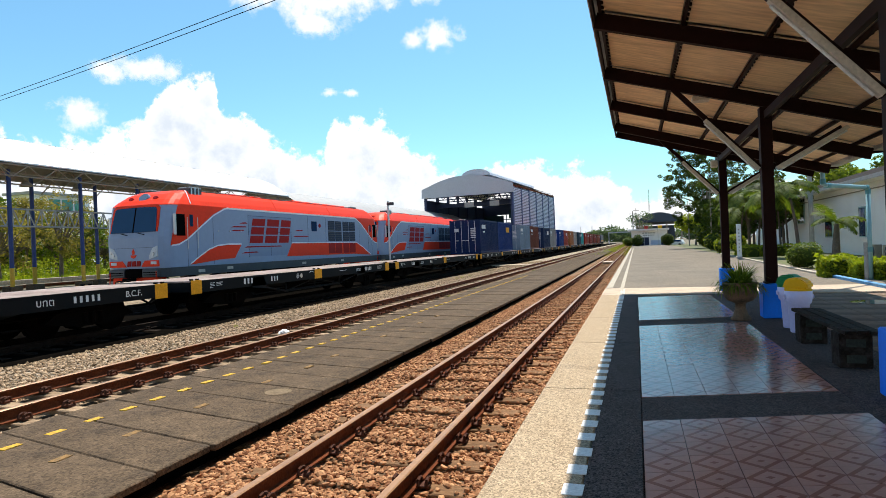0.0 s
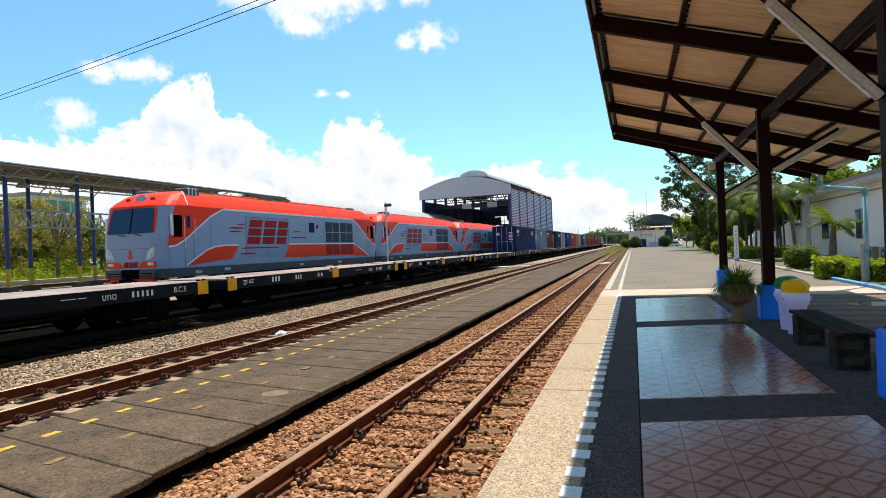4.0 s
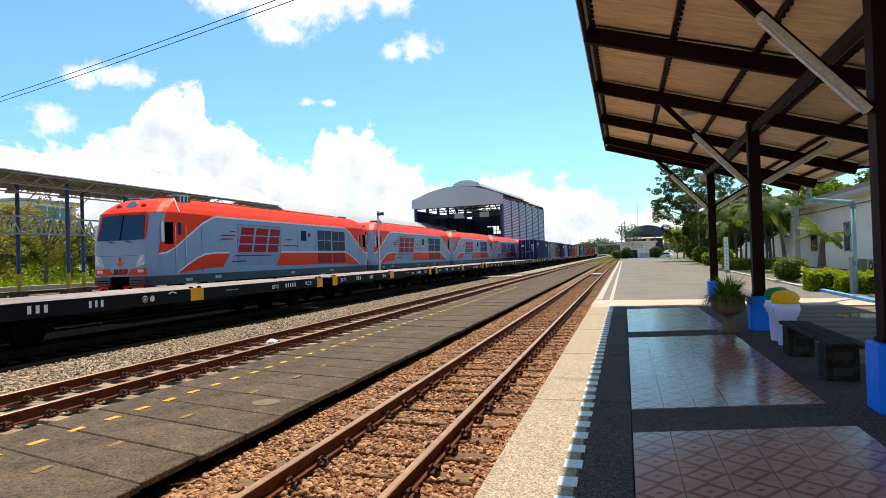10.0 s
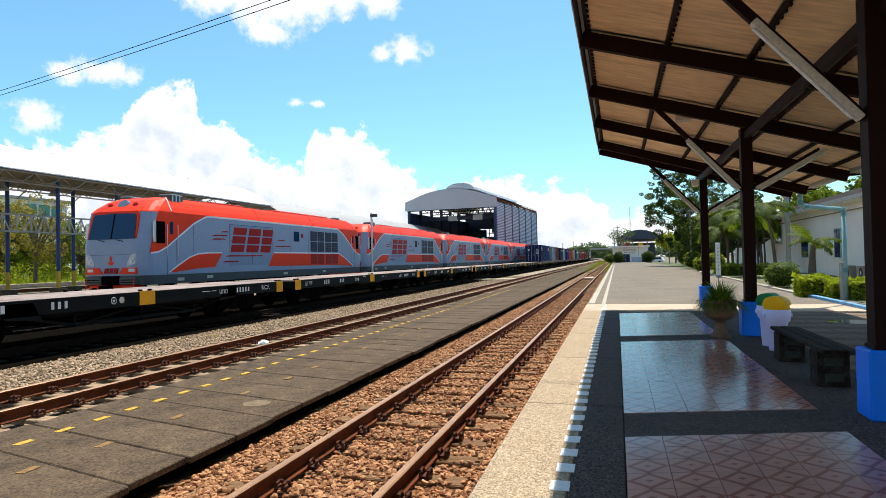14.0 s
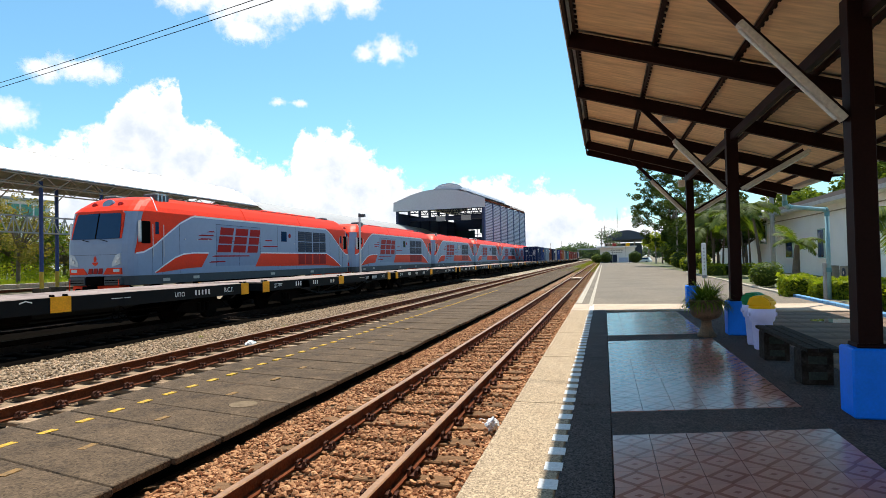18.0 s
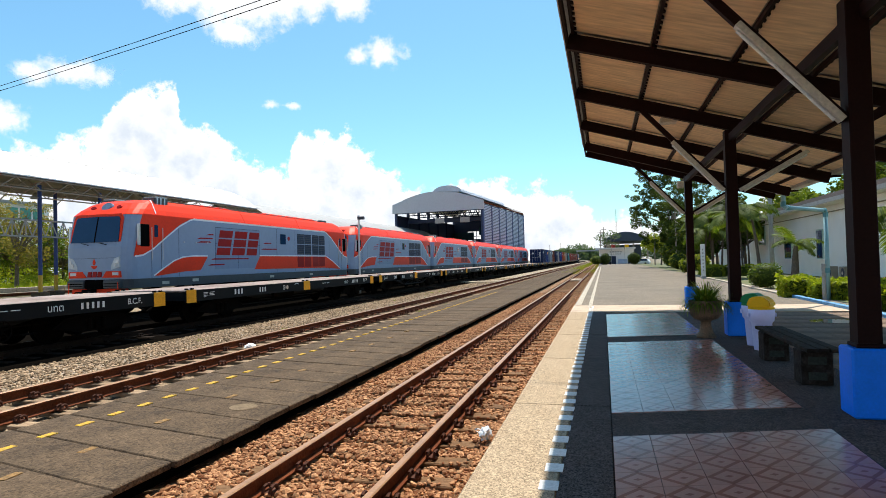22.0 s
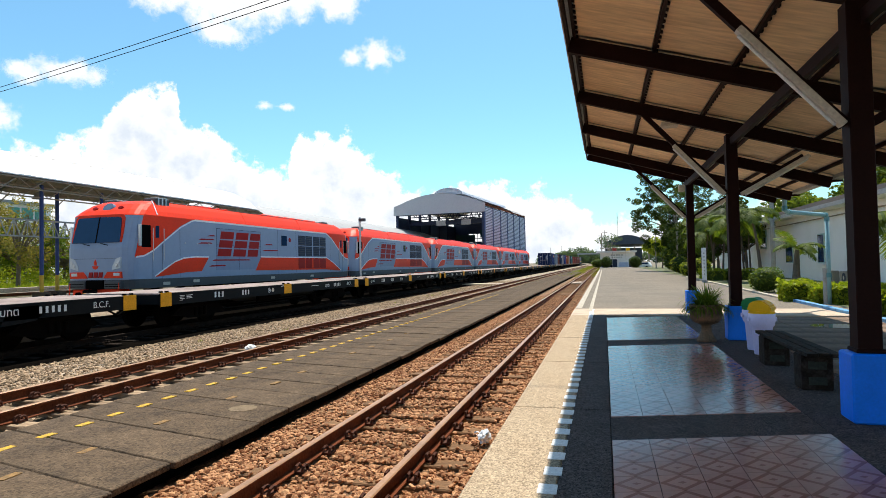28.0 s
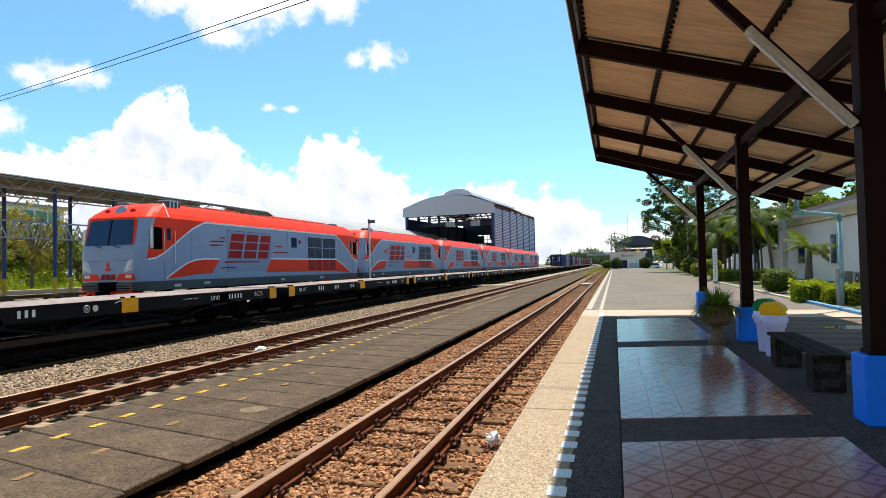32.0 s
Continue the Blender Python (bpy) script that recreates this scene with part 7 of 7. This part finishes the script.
def aircon(x, y):
    t = thing("air_conditioner", "grey-white outdoor air-conditioning unit at the wall's foot", "air conditioner", "air conditioners", at=(x, y, 0))
    part("casing", boxm(-0.18, 0.18, -0.45, 0.45, 0.0, 0.72, bevel=0.02), "aircon_case", t)
    bm = bmesh.new()
    rod(bm, (-0.19, -0.13, 0.36), (-0.195, -0.13, 0.36), 0.28, 18)
    part("fan_grille", bm, "louvre", t)
    bm = bmesh.new()
    rod(bm, (-0.2, -0.13, 0.36), (-0.205, -0.13, 0.36), 0.1, 12)
    part("fan_hub", bm, "lamp_body", t)


for y in (37.6, 39.6, 36.0):
    aircon(12.9, y)
pl_ = thing("power_pole", "grey concrete power pole in the garden", "utility pole", "utility poles", at=(11.1, 45, 0))
part("pole", rod(bmesh.new(), (0, 0, -0.2), (0, 0, 8.2), 0.16, 10, 0.12), "sheet_top", pl_)
part("crossarm", boxm(-0.9, 0.9, -0.05, 0.05, 7.6, 7.72), "sheet_top", pl_)
tagged(part("bollard", rod(bmesh.new(), (6.93, 22.0, -0.1), (6.93, 22.0, 1.17), 0.07, 12), "sheet_top"), "grey concrete stub post by the hedge", "post")
sg = thing("signboard", "narrow upright white signboard with dark writing, unreadable", "sign", at=(6.43, 43, 0))
part("board", boxm(-0.14, 0.14, -0.04, 0.04, 0.15, 2.3, bevel=0.02), "white_paint", sg)
part("foot", boxm(-0.16, 0.16, -0.12, 0.12, -0.1, 0.15), "sheet_top", sg)
bm = bmesh.new()
for k in range(7):
    box(bm, -0.035, 0.035, -0.047, -0.041, 0.5 + 0.23 * k, 0.60 + 0.23 * k)
part("writing", bm, "sheet_top", sg, "dark strokes, unreadable")
for x, y, h in ((8.9, 80, 8.0), (9.5, 120, 8.5)):
    lp2 = thing("street_lamp", "thin dark street lamp post beside the yard", "street lamp", "street lamps", at=(x, y, -0.1))
    part("pole", rod(bmesh.new(), (0, 0, 0), (0, 0, h), 0.11, 8, 0.06), "truss", lp2)
    part("arm", rod(bmesh.new(), (0, 0, h - 0.1), (-1.4, 0, h + 0.15), 0.04, 6), "truss", lp2)
    part("lamp_head", boxm(-1.9, -1.3, -0.12, 0.12, h + 0.08, h + 0.2, bevel=0.02), "sheet_top", lp2)

kiosk = thing("kiosk", "low white kiosk with an awning and a pale blue sign", "kiosk", at=(3.2, 156, -0.3))
part("wall", boxm(-4.2, 4.2, 0, 5, 0, 4.0), "wall_white", kiosk)
part("awning", boxm(-5.0, 4.6, -1.2, 5.3, 4.0, 4.4), "white_paint", kiosk)
part("counter", boxm(0.4, 2.6, -0.1, 0, 0.4, 1.5), "louvre_blue", kiosk)
for k in range(5):
    part("writing", boxm(-1.6 + 0.62 * k, -1.15 + 0.62 * k, -0.06, 0.0, 3.2, 3.5), "sheet_top", kiosk, "dark sign stroke, unreadable")
    part("writing", boxm(-1.4 + 0.55 * k, -1.05 + 0.55 * k, -0.06, 0.0, 2.7, 2.9), "sheet_top", kiosk, "dark sign stroke, unreadable")
part("opening", boxm(-3.9, -0.1, -0.05, 0, 0.3, 2.3), "louvre", kiosk)
part("opening", boxm(2.7, 4.0, -0.05, 0, 0.3, 2.3), "louvre", kiosk)
M["cloth_red"] = mat("faded red cloth", (0.45, 0.05, 0.04), 0.8, var=0.1)
for x, mname, lab in ((-1.2, "cloth_red", "red"), (2.0, "bin_yellow", "yellow")):
    fl = thing("flag", f"small {lab} flag on a thin pole by the kiosk", "flag", "flags", at=(3.2 + x, 154.5, -0.3))
    part("pole", rod(bmesh.new(), (0, 0, 0), (0, 0, 5.4), 0.04, 6), "sheet_top", fl)
    bm = bmesh.new()
    gr = [[bm.verts.new((0.25 * i, 0.1 * math.sin(i * 1.3), 4.4 + 0.7 * j)) for i in range(5)] for j in range(2)]
    for i in range(4):
        bm.faces.new((gr[0][i], gr[0][i + 1], gr[1][i + 1], gr[1][i]))
    part("cloth", bm, mname, fl)
tr_ = thing("parked_motorcycle", "dark motorcycle parked before the kiosk", "motorcycle", at=(1.6, 149, -0.3))
for y in (-0.65, 0.65):
    bm = bmesh.new()
    rod(bm, (-0.05, y, 0.3), (0.05, y, 0.3), 0.3, 14)
    part("wheel", bm, "black", tr_)
part("frame", boxm(-0.12, 0.12, -0.6, 0.6, 0.4, 0.75, bevel=0.05), "black", tr_)
part("seat", boxm(-0.14, 0.14, -0.5, 0.2, 0.75, 0.85, bevel=0.03), "black", tr_)
bm = bmesh.new()
rod(bm, (-0.35, 0.5, 1.05), (0.35, 0.5, 1.05), 0.02, 6), rod(bm, (0, 0.55, 0.4), (0, 0.5, 1.05), 0.03, 6)
part("handlebar", bm, "chrome", tr_)

car = thing("parked_car", "small white hatchback parked behind the clipped bushes", "car", at=Matrix.Translation((8.6, 147, -0.3)) @ pose(0, 0, 0, rz=68))
bm = bmesh.new()
prism(bm, [(-2.0, 0.35), (-2.05, 0.75), (-1.9, 0.95), (1.0, 0.98), (1.9, 0.85), (2.05, 0.6), (2.0, 0.35)], "x", -0.82, 0.82)
bmesh.ops.bevel(bm, geom=list(bm.edges), offset=0.05, segments=2, affect="EDGES")
part("body", bm, "white_paint", car)
bm = bmesh.new()
prism(bm, [(-1.85, 0.95), (-1.6, 1.45), (0.1, 1.5), (0.95, 0.97)], "x", -0.72, 0.72)
cb_ = part("cabin", bm, "white_paint", car)
for x in (-0.73, 0.72):
    bm = bmesh.new()
    prism(bm, [(-1.65, 1.0), (-1.5, 1.38), (0.05, 1.42), (0.7, 1.0)], "x", x, x + 0.01)
    part("side_window", bm, "glass_dark", cb_)
for x in (-0.8, 0.8):
    for y in (-1.25, 1.25):
        part("wheel", rod(bmesh.new(), (x - 0.09, y, 0.3), (x + 0.09, y, 0.3), 0.3, 16), "black", car)

barn = thing("goods_barn", "dark blue arched-roof goods barn behind the kiosk", "barn", at=(0.3, 205, -0.4))
M["barn_blue"] = mat("dull dark blue sheet", (0.035, 0.055, 0.085), 0.6, var=0.1)
bm = bmesh.new()
arcp = [(14 * i / 14, 8.1 + 2.4 * math.sin(math.pi * i / 14)) for i in range(15)]
prism(bm, arcp + [(14, 7.4), (0, 7.4)], "y", 0, 40)
part("roof", bm, "barn_blue", barn)
for x in (0.2, 4.8, 9.4, 13.8):
    part("column", boxm(x - 0.2, x + 0.2, 0.2, 0.6, 0, 7), "truss", barn)
part("back_wall", boxm(0, 14, 39.5, 40, 0, 7), "barn_blue", barn)
for i, (x, y, h) in enumerate(((0.4, 210, 12.5), (-0.6, 175, 10.0), (1.5, 260, 12))):
    p_ = thing("power_pole", "slim far-off power pole beside the line", "utility pole", "utility poles", at=(x, y, -0.4))
    part("pole", rod(bmesh.new(), (0, 0, 0), (0, 0, h), 0.18, 8, 0.1), "truss", p_)
    part("crossarm", boxm(-0.9, 0.9, -0.06, 0.06, h - 0.9, h - 0.75), "truss", p_)
for i, (x, y, h) in enumerate(((-120, 900, 30), (-70, 820, 22), (-56, 830, 24), (14, 640, 52))):
    p_ = thing("radio_mast", "thin far-off lattice mast on the horizon", "mast", "radio masts", at=(x, y, -0.4))
    bm = bmesh.new()
    for s in (-0.8, 0.8):
        rod(bm, (s, 0, 0), (s * 0.2, 0, h), 0.22, 5, 0.12)
    part("leg", bm, "truss", p_)
gan = thing("signal_gantry", "far-off gantry across the tracks at the end of the line", "gantry", at=(0, 330, -0.4))
part("beam", boxm(-14, 8, -0.3, 0.3, 5.8, 6.5), "pale_truss", gan)
for x in (-13.6, 7.6):
    part("post", boxm(x - 0.2, x + 0.2, -0.2, 0.2, 0, 6), "pale_truss", gan)
# office block beyond the trees
ob_ = thing("office_block", "pale concrete building with green-tinted windows beyond the scrub", "building", at=(-90, 72.6, 0))
part("wall", boxm(-5, 0, -3, 7, 0, 12.6), "wall_white", ob_)
part("roof", boxm(-5.6, 0.7, -4.0, 8.0, 12.6, 13.0), "sheet_top", ob_)
M["green_glass"] = mat("green tinted glass", (0.06, 0.28, 0.20), 0.2, var=0.05)
for k in range(3):
    w_n = part("window", boxm(0, 0.1, -0.5 + 2.3 * k, 1.4 + 2.3 * k, 10.2, 12.0), "green_glass", ob_)
    part("sill", boxm(0.1, 0.25, -0.6 + 2.3 * k, 1.5 + 2.3 * k, 10.05, 10.2), "wall_white", w_n)
part("balcony", boxm(0, 0.9, -3, 7, 8.6, 9.5), "wall_white", ob_)

# ---- overhead cables ----
cables = thing("overhead_cable", "two thin black overhead cables slung across the tracks", "cable", at=(0, 0, 0))
for dz, dy in ((0.0, 0.0), (0.13, -0.06)):
    bm = bmesh.new()
    a, b_ = Vector((-62, 26.4 + dy, 9.5)), Vector((27, 4.2 + dy, 9.3))
    tube(bm, [a.lerp(b_, k / 40) + Vector((0, 0, -6.0 * (k / 40) * (1 - k / 40) + dz)) for k in range(41)], 0.0095, 6)
    part("wire", bm, "black", cables)
for x, y in ((-62, 26.2), (27, 4.0)):
    p_ = thing("power_pole", "grey concrete pole that carries the cables", "utility pole", "utility poles", at=(x, y, -0.3))
    part("pole", rod(bmesh.new(), (0, 0, 0), (0, 0, 10.2), 0.17, 10, 0.12), "sheet_top", p_)

# ---- clouds: glowing backdrops far behind everything, drifting slowly ----
def cloud_mat(name, soft, ragged, scale, glow=1.0):
    m = bpy.data.materials.new(name)
    m.use_nodes = True
    nt = m.node_tree
    nt.nodes.clear()
    out, mx, tr, em = (nt.nodes.new("ShaderNode" + k) for k in ("OutputMaterial", "MixShader", "BsdfTransparent", "Emission"))
    tc, n1, n2 = nt.nodes.new("ShaderNodeTexCoord"), nt.nodes.new("ShaderNodeTexNoise"), nt.nodes.new("ShaderNodeTexNoise")
    uvm, sp = nt.nodes.new("ShaderNodeUVMap"), nt.nodes.new("ShaderNodeSeparateXYZ")
    uvm.uv_map = "field"
    n1.inputs["Scale"].default_value, n1.inputs["Detail"].default_value, n1.inputs["Roughness"].default_value = scale, 9, 0.58
    n2.inputs["Scale"].default_value, n2.inputs["Detail"].default_value, n2.inputs["Roughness"].default_value = scale * 0.95, 6, 0.55
    nt.links.new(tc.outputs["Object"], n1.inputs[0]), nt.links.new(tc.outputs["Object"], n2.inputs[0]), nt.links.new(uvm.outputs[0], sp.inputs[0])
    n3, mixn = nt.nodes.new("ShaderNodeTexNoise"), nt.nodes.new("ShaderNodeMix")
    n3.inputs["Scale"].default_value, n3.inputs["Detail"].default_value, n3.inputs["Roughness"].default_value = scale * 4.5, 8, 0.62
    nt.links.new(tc.outputs["Object"], n3.inputs[0])
    mixn.inputs[0].default_value = 0.17
    nt.links.new(n1.outputs[0], mixn.inputs[2]), nt.links.new(n3.outputs[0], mixn.inputs[3])
    ma = nt.nodes.new("ShaderNodeMath")
    ma.operation = "MULTIPLY_ADD"
    ma.inputs[1].default_value = ragged
    nt.links.new(mixn.outputs[0], ma.inputs[0])
    sub = nt.nodes.new("ShaderNodeMath")
    sub.operation = "SUBTRACT"
    sub.inputs[1].default_value = ragged * 0.5
    nt.links.new(sp.outputs[0], sub.inputs[0]), nt.links.new(sub.outputs[0], ma.inputs[2])
    mr = nt.nodes.new("ShaderNodeMapRange")
    mr.interpolation_type = "SMOOTHSTEP"
    mr.inputs["From Min"].default_value, mr.inputs["From Max"].default_value = 0.0, soft
    nt.links.new(ma.outputs[0], mr.inputs[0])
    # shading put into the glow: thick parts a touch greyer than the rims
    mr2, col = nt.nodes.new("ShaderNodeMapRange"), nt.nodes.new("ShaderNodeMix")
    col.data_type = "RGBA"
    mr2.inputs["From Min"].default_value, mr2.inputs["From Max"].default_value = 0.32, 0.64
    mr2.inputs["To Max"].default_value = 1.0
    deep, thick = nt.nodes.new("ShaderNodeMapRange"), nt.nodes.new("ShaderNodeMath")
    deep.inputs["From Min"].default_value, deep.inputs["From Max"].default_value = 0.2, 2.2
    thick.operation = "MULTIPLY"
    nt.links.new(ma.outputs[0], deep.inputs[0])
    col.inputs[6].default_value, col.inputs[7].default_value = (1.0, 1.0, 1.0, 1), (0.68, 0.745, 0.83, 1)
    nt.links.new(n2.outputs[0], mr2.inputs[0]), nt.links.new(mr2.outputs[0], thick.inputs[0]), nt.links.new(deep.outputs[0], thick.inputs[1]), nt.links.new(thick.outputs[0], col.inputs[0]), nt.links.new(col.outputs[2], em.inputs[0])
    em.inputs[1].default_value = glow
    nt.links.new(mr.outputs[0], mx.inputs[0]), nt.links.new(tr.outputs[0], mx.inputs[1]), nt.links.new(em.outputs[0], mx.inputs[2]), nt.links.new(mx.outputs[0], out.inputs[0])
    return m


def cloud_sheet(name, label, az0, az1, el0, el1, step, field, material, radius):
    na, ne = int((az1 - az0) / step) + 1, int((el1 - el0) / step) + 1
    az, el = np.meshgrid(np.linspace(az0, az1, na), np.linspace(el0, el1, ne))
    val = field(az, el)
    a, e = np.radians(az), np.radians(el)
    v = np.stack([radius * np.cos(e) * np.sin(a), radius * np.cos(e) * np.cos(a), radius * np.sin(e)], -1).reshape(-1, 3)
    i = np.arange(na * ne).reshape(ne, na)
    f = np.stack([i[:-1, :-1], i[:-1, 1:], i[1:, 1:], i[1:, :-1]], -1).reshape(-1, 4)
    ob = part(name, (v.tolist(), f.tolist()), material)
    uv = ob.data.uv_layers.new(name="field")
    flat = val.reshape(-1)
    idx = np.empty(len(ob.data.loops), int)
    ob.data.loops.foreach_get("vertex_index", idx)
    uv.data.foreach_set("uv", np.c_[flat[idx], np.zeros(len(idx))].astype(np.float32).ravel())
    ob.location = (0, 0, 1.5)
    return tagged(ob, label, "cloud", kind="structure")


# Outside the view the bank is unseen, added so its glow fills shadows.
BANK = [(-180, 12), (-150, 16), (-125, 11), (-100, 14), (-75, 9), (-60, 11), (-51.7, 10.1), (-49.6, 10.5), (-47.7, 11.1), (-46.1, 10.9), (-44.6, 12.3), (-44.0, 13.9), (-42.7, 15.7), (-40.7, 16.1), (-38.9, 15.6), (-38.5, 13.5), (-37.6, 12.8), (-35.7, 12.5), (-34.5, 11.5), (-32.6, 10.4), (-31.1, 9.6), (-29.4, 8.9), (-28.7, 12.0), (-26.7, 12.8), (-24.3, 12.6), (-22.7, 11.6), (-22.0, 10.0), (-20.1, 9.5), (-18.5, 8.1), (-16.3, 6.7), (-14.1, 7.2), (-12.5, 7.7), (-10.3, 8.2), (-8.2, 7.3), (-5.5, 7.4), (-3.4, 6.5), (-2.7, 5.7), (-0.4, 4.0), (4, 3.5), (12, 5), (25, 4), (40, 6), (75, 8), (100, 13), (130, 10), (155, 15), (180, 12)]


def bank_field(az, el):
    h = np.interp(az, *zip(*BANK))
    return (h - el) / 2.0


def puffs(items):
    def field(az, el):
        return np.max([1.0 - np.sqrt(((az - a) / ra) ** 2 + ((el - e) / re) ** 2) for a, e, ra, re in items], 0) * 1.6
    return field


bank = cloud_sheet("cloud_bank", "bright white cumulus bank along the horizon", -180, 180, -1.5, 20, 0.35, bank_field, cloud_mat("cumulus bank", 0.50, 4.0, 0.011, 0.86), 2600)
high = cloud_sheet("high_cloud", "large bright white cloud high above the tracks", -60, 0, 15, 38, 0.35, puffs([(-33, 23.2, 6.0, 3.2), (-38, 24.0, 5.5, 2.6), (-27, 24.0, 4.5, 2.2), (-23, 24.0, 3.2, 2.0), (-33.5, 20.6, 2.6, 1.7), (-30, 27, 9, 4)]), cloud_mat("high cumulus", 0.95, 3.1, 0.012, 0.86), 2500)
small = cloud_sheet("small_cloud", "small bright fair-weather clouds drifting above the train", -75, 10, 8, 30, 0.35, puffs([(-20, 19.6, 2.6, 1.5), (-22.4, 19.2, 1.6, 0.9), (-46.2, 16.1, 3.6, 1.2), (-49, 15.6, 2.0, 1.0), (-51.2, 11.9, 2.2, 1.6), (-30.5, 14.8, 0.9, 0.5), (-28.5, 14.7, 0.9, 0.45), (-62, 20, 5, 2.5)]), cloud_mat("small cumulus", 1.25, 3.2, 0.02, 0.86), 2400)


# ---- a plastic bag in the wind ----
def build_bag():
    rnd = random.Random(77)
    t = thing("plastic_bag", "crumpled thin white plastic bag blown along the platform", "litter", at=(3.3, 1.6, 0.08))
    bm = bmesh.new()
    bmesh.ops.create_icosphere(bm, subdivisions=3, radius=0.072)
    for v in bm.verts:
        n = v.co.normalized()
        k = 1 + 0.28 * math.sin(7 * n.x + 3 * n.z + 1) * math.sin(6 * n.y + 2) + rnd.uniform(-0.10, 0.10)
        v.co = Vector((n.x * 1.15, n.y * 0.95, n.z * 0.8)) * 0.072 * k
    part("film", bm, "bag_film", t)
    bm = bmesh.new()
    loop = [(0.06, 0.0, 0.03), (0.11, 0.02, 0.05), (0.15, 0.05, 0.045), (0.15, 0.075, 0.03), (0.10, 0.06, 0.02), (0.06, 0.03, 0.01)]
    up = [bm.verts.new((x, y, z + 0.022)) for x, y, z in loop]
    lo = [bm.verts.new((x, y, z)) for x, y, z in loop]
    for i in range(5):
        bm.faces.new((lo[i], lo[i + 1], up[i + 1], up[i]))
    part("handle", bm, "bag_film", t)
    return t


M["bag_film"] = mat("thin white plastic", (0.74, 0.76, 0.78), 0.35, var=0.06, scale=14)
plastic_bag = build_bag()


# ---- what moves ----
def motions():
    times = [0, 1, 2, 3, 4, 5, 6, 7, 8, 9, 10, 11, 12, 13, 14, 15, 16, 17, 18, 19, 20, 21, 22, 23, 24, 25, 26, 27, 28, 29, 30, 31, 32]
    for w_, k in wagons:
        walk(w_, [(t, pose(T3, start(k) + run(t), Z3)) for t in times])
    for c, k, dy in boxes:
        walk(c, [(t, pose(T3, start(k) + dy + run(t), Z3 + DECK + 0.05)) for t in times])
    walk(lead, [(t, pose(T3, start(12) + run(t), Z3)) for t in times])

    # wheels turn with the ground covered
    gone = [0.6 * k for k in range(151)]
    when = [float(np.interp(g, [r[1] for r in RUN], [r[0] for r in RUN])) for g in gone]
    for w_, k in wagons:
        if k > 3:
            continue
        for bogie in w_.children:
            for wheel in bogie.children:
                if wheel.name.startswith("wheelset"):
                    x, y, z = wheel.location
                    walk(wheel, [(t, pose(x, y, z, rx=-math.degrees(g / 0.42))) for t, g in zip(when, gone)] + [(32, pose(x, y, z, rx=-math.degrees(90.2 / 0.42)))])

    # the plastic bag: blown over the platform and down beside the rail
    blown = [(0, 3.3, 1.6, 0.08, 0), (14.4, 3.3, 1.6, 0.08, 0), (15.0, 2.6, 3.4, 0.10, 50), (15.6, 1.4, 5.8, 0.12, 110), (16.1, 0.3, 7.4, 0.10, 170), (16.5, -0.60, 7.85, 0.08, 230), (16.7, -0.98, 7.57, 0.07, 280), (16.8, -1.21, 7.80, 0.02, 310), (16.9, -1.48, 7.84, -0.04, 340), (17.0, -1.66, 7.40, -0.08, 370), (17.1, -1.74, 6.88, -0.12, 390), (17.2, -1.77, 6.67, -0.20, 410), (17.3, -1.66, 6.51, -0.25, 425), (17.4, -1.52, 6.20, -0.25, 440), (17.6, -1.39, 6.28, -0.25, 455), (17.8, -1.24, 6.38, -0.25, 465), (18.0, -1.22, 6.39, -0.25, 470), (18.4, -1.25, 6.12, -0.25, 490), (19.0, -1.24, 6.09, -0.25, 495), (32, -1.24, 6.09, -0.25, 495)]
    walk(plastic_bag, [(t, pose(x, y, z, rx=-0.6 * a, rz=0.5 * a)) for t, x, y, z, a in blown])

    for c, drift in ((bank, 0.027), (high, 0.215), (small, 0.125)):
        walk(c, [(t, pose(0, 0, 1.5, rz=drift * (t - 19))) for t in (0, 8, 16, 24, 32)])


motions()
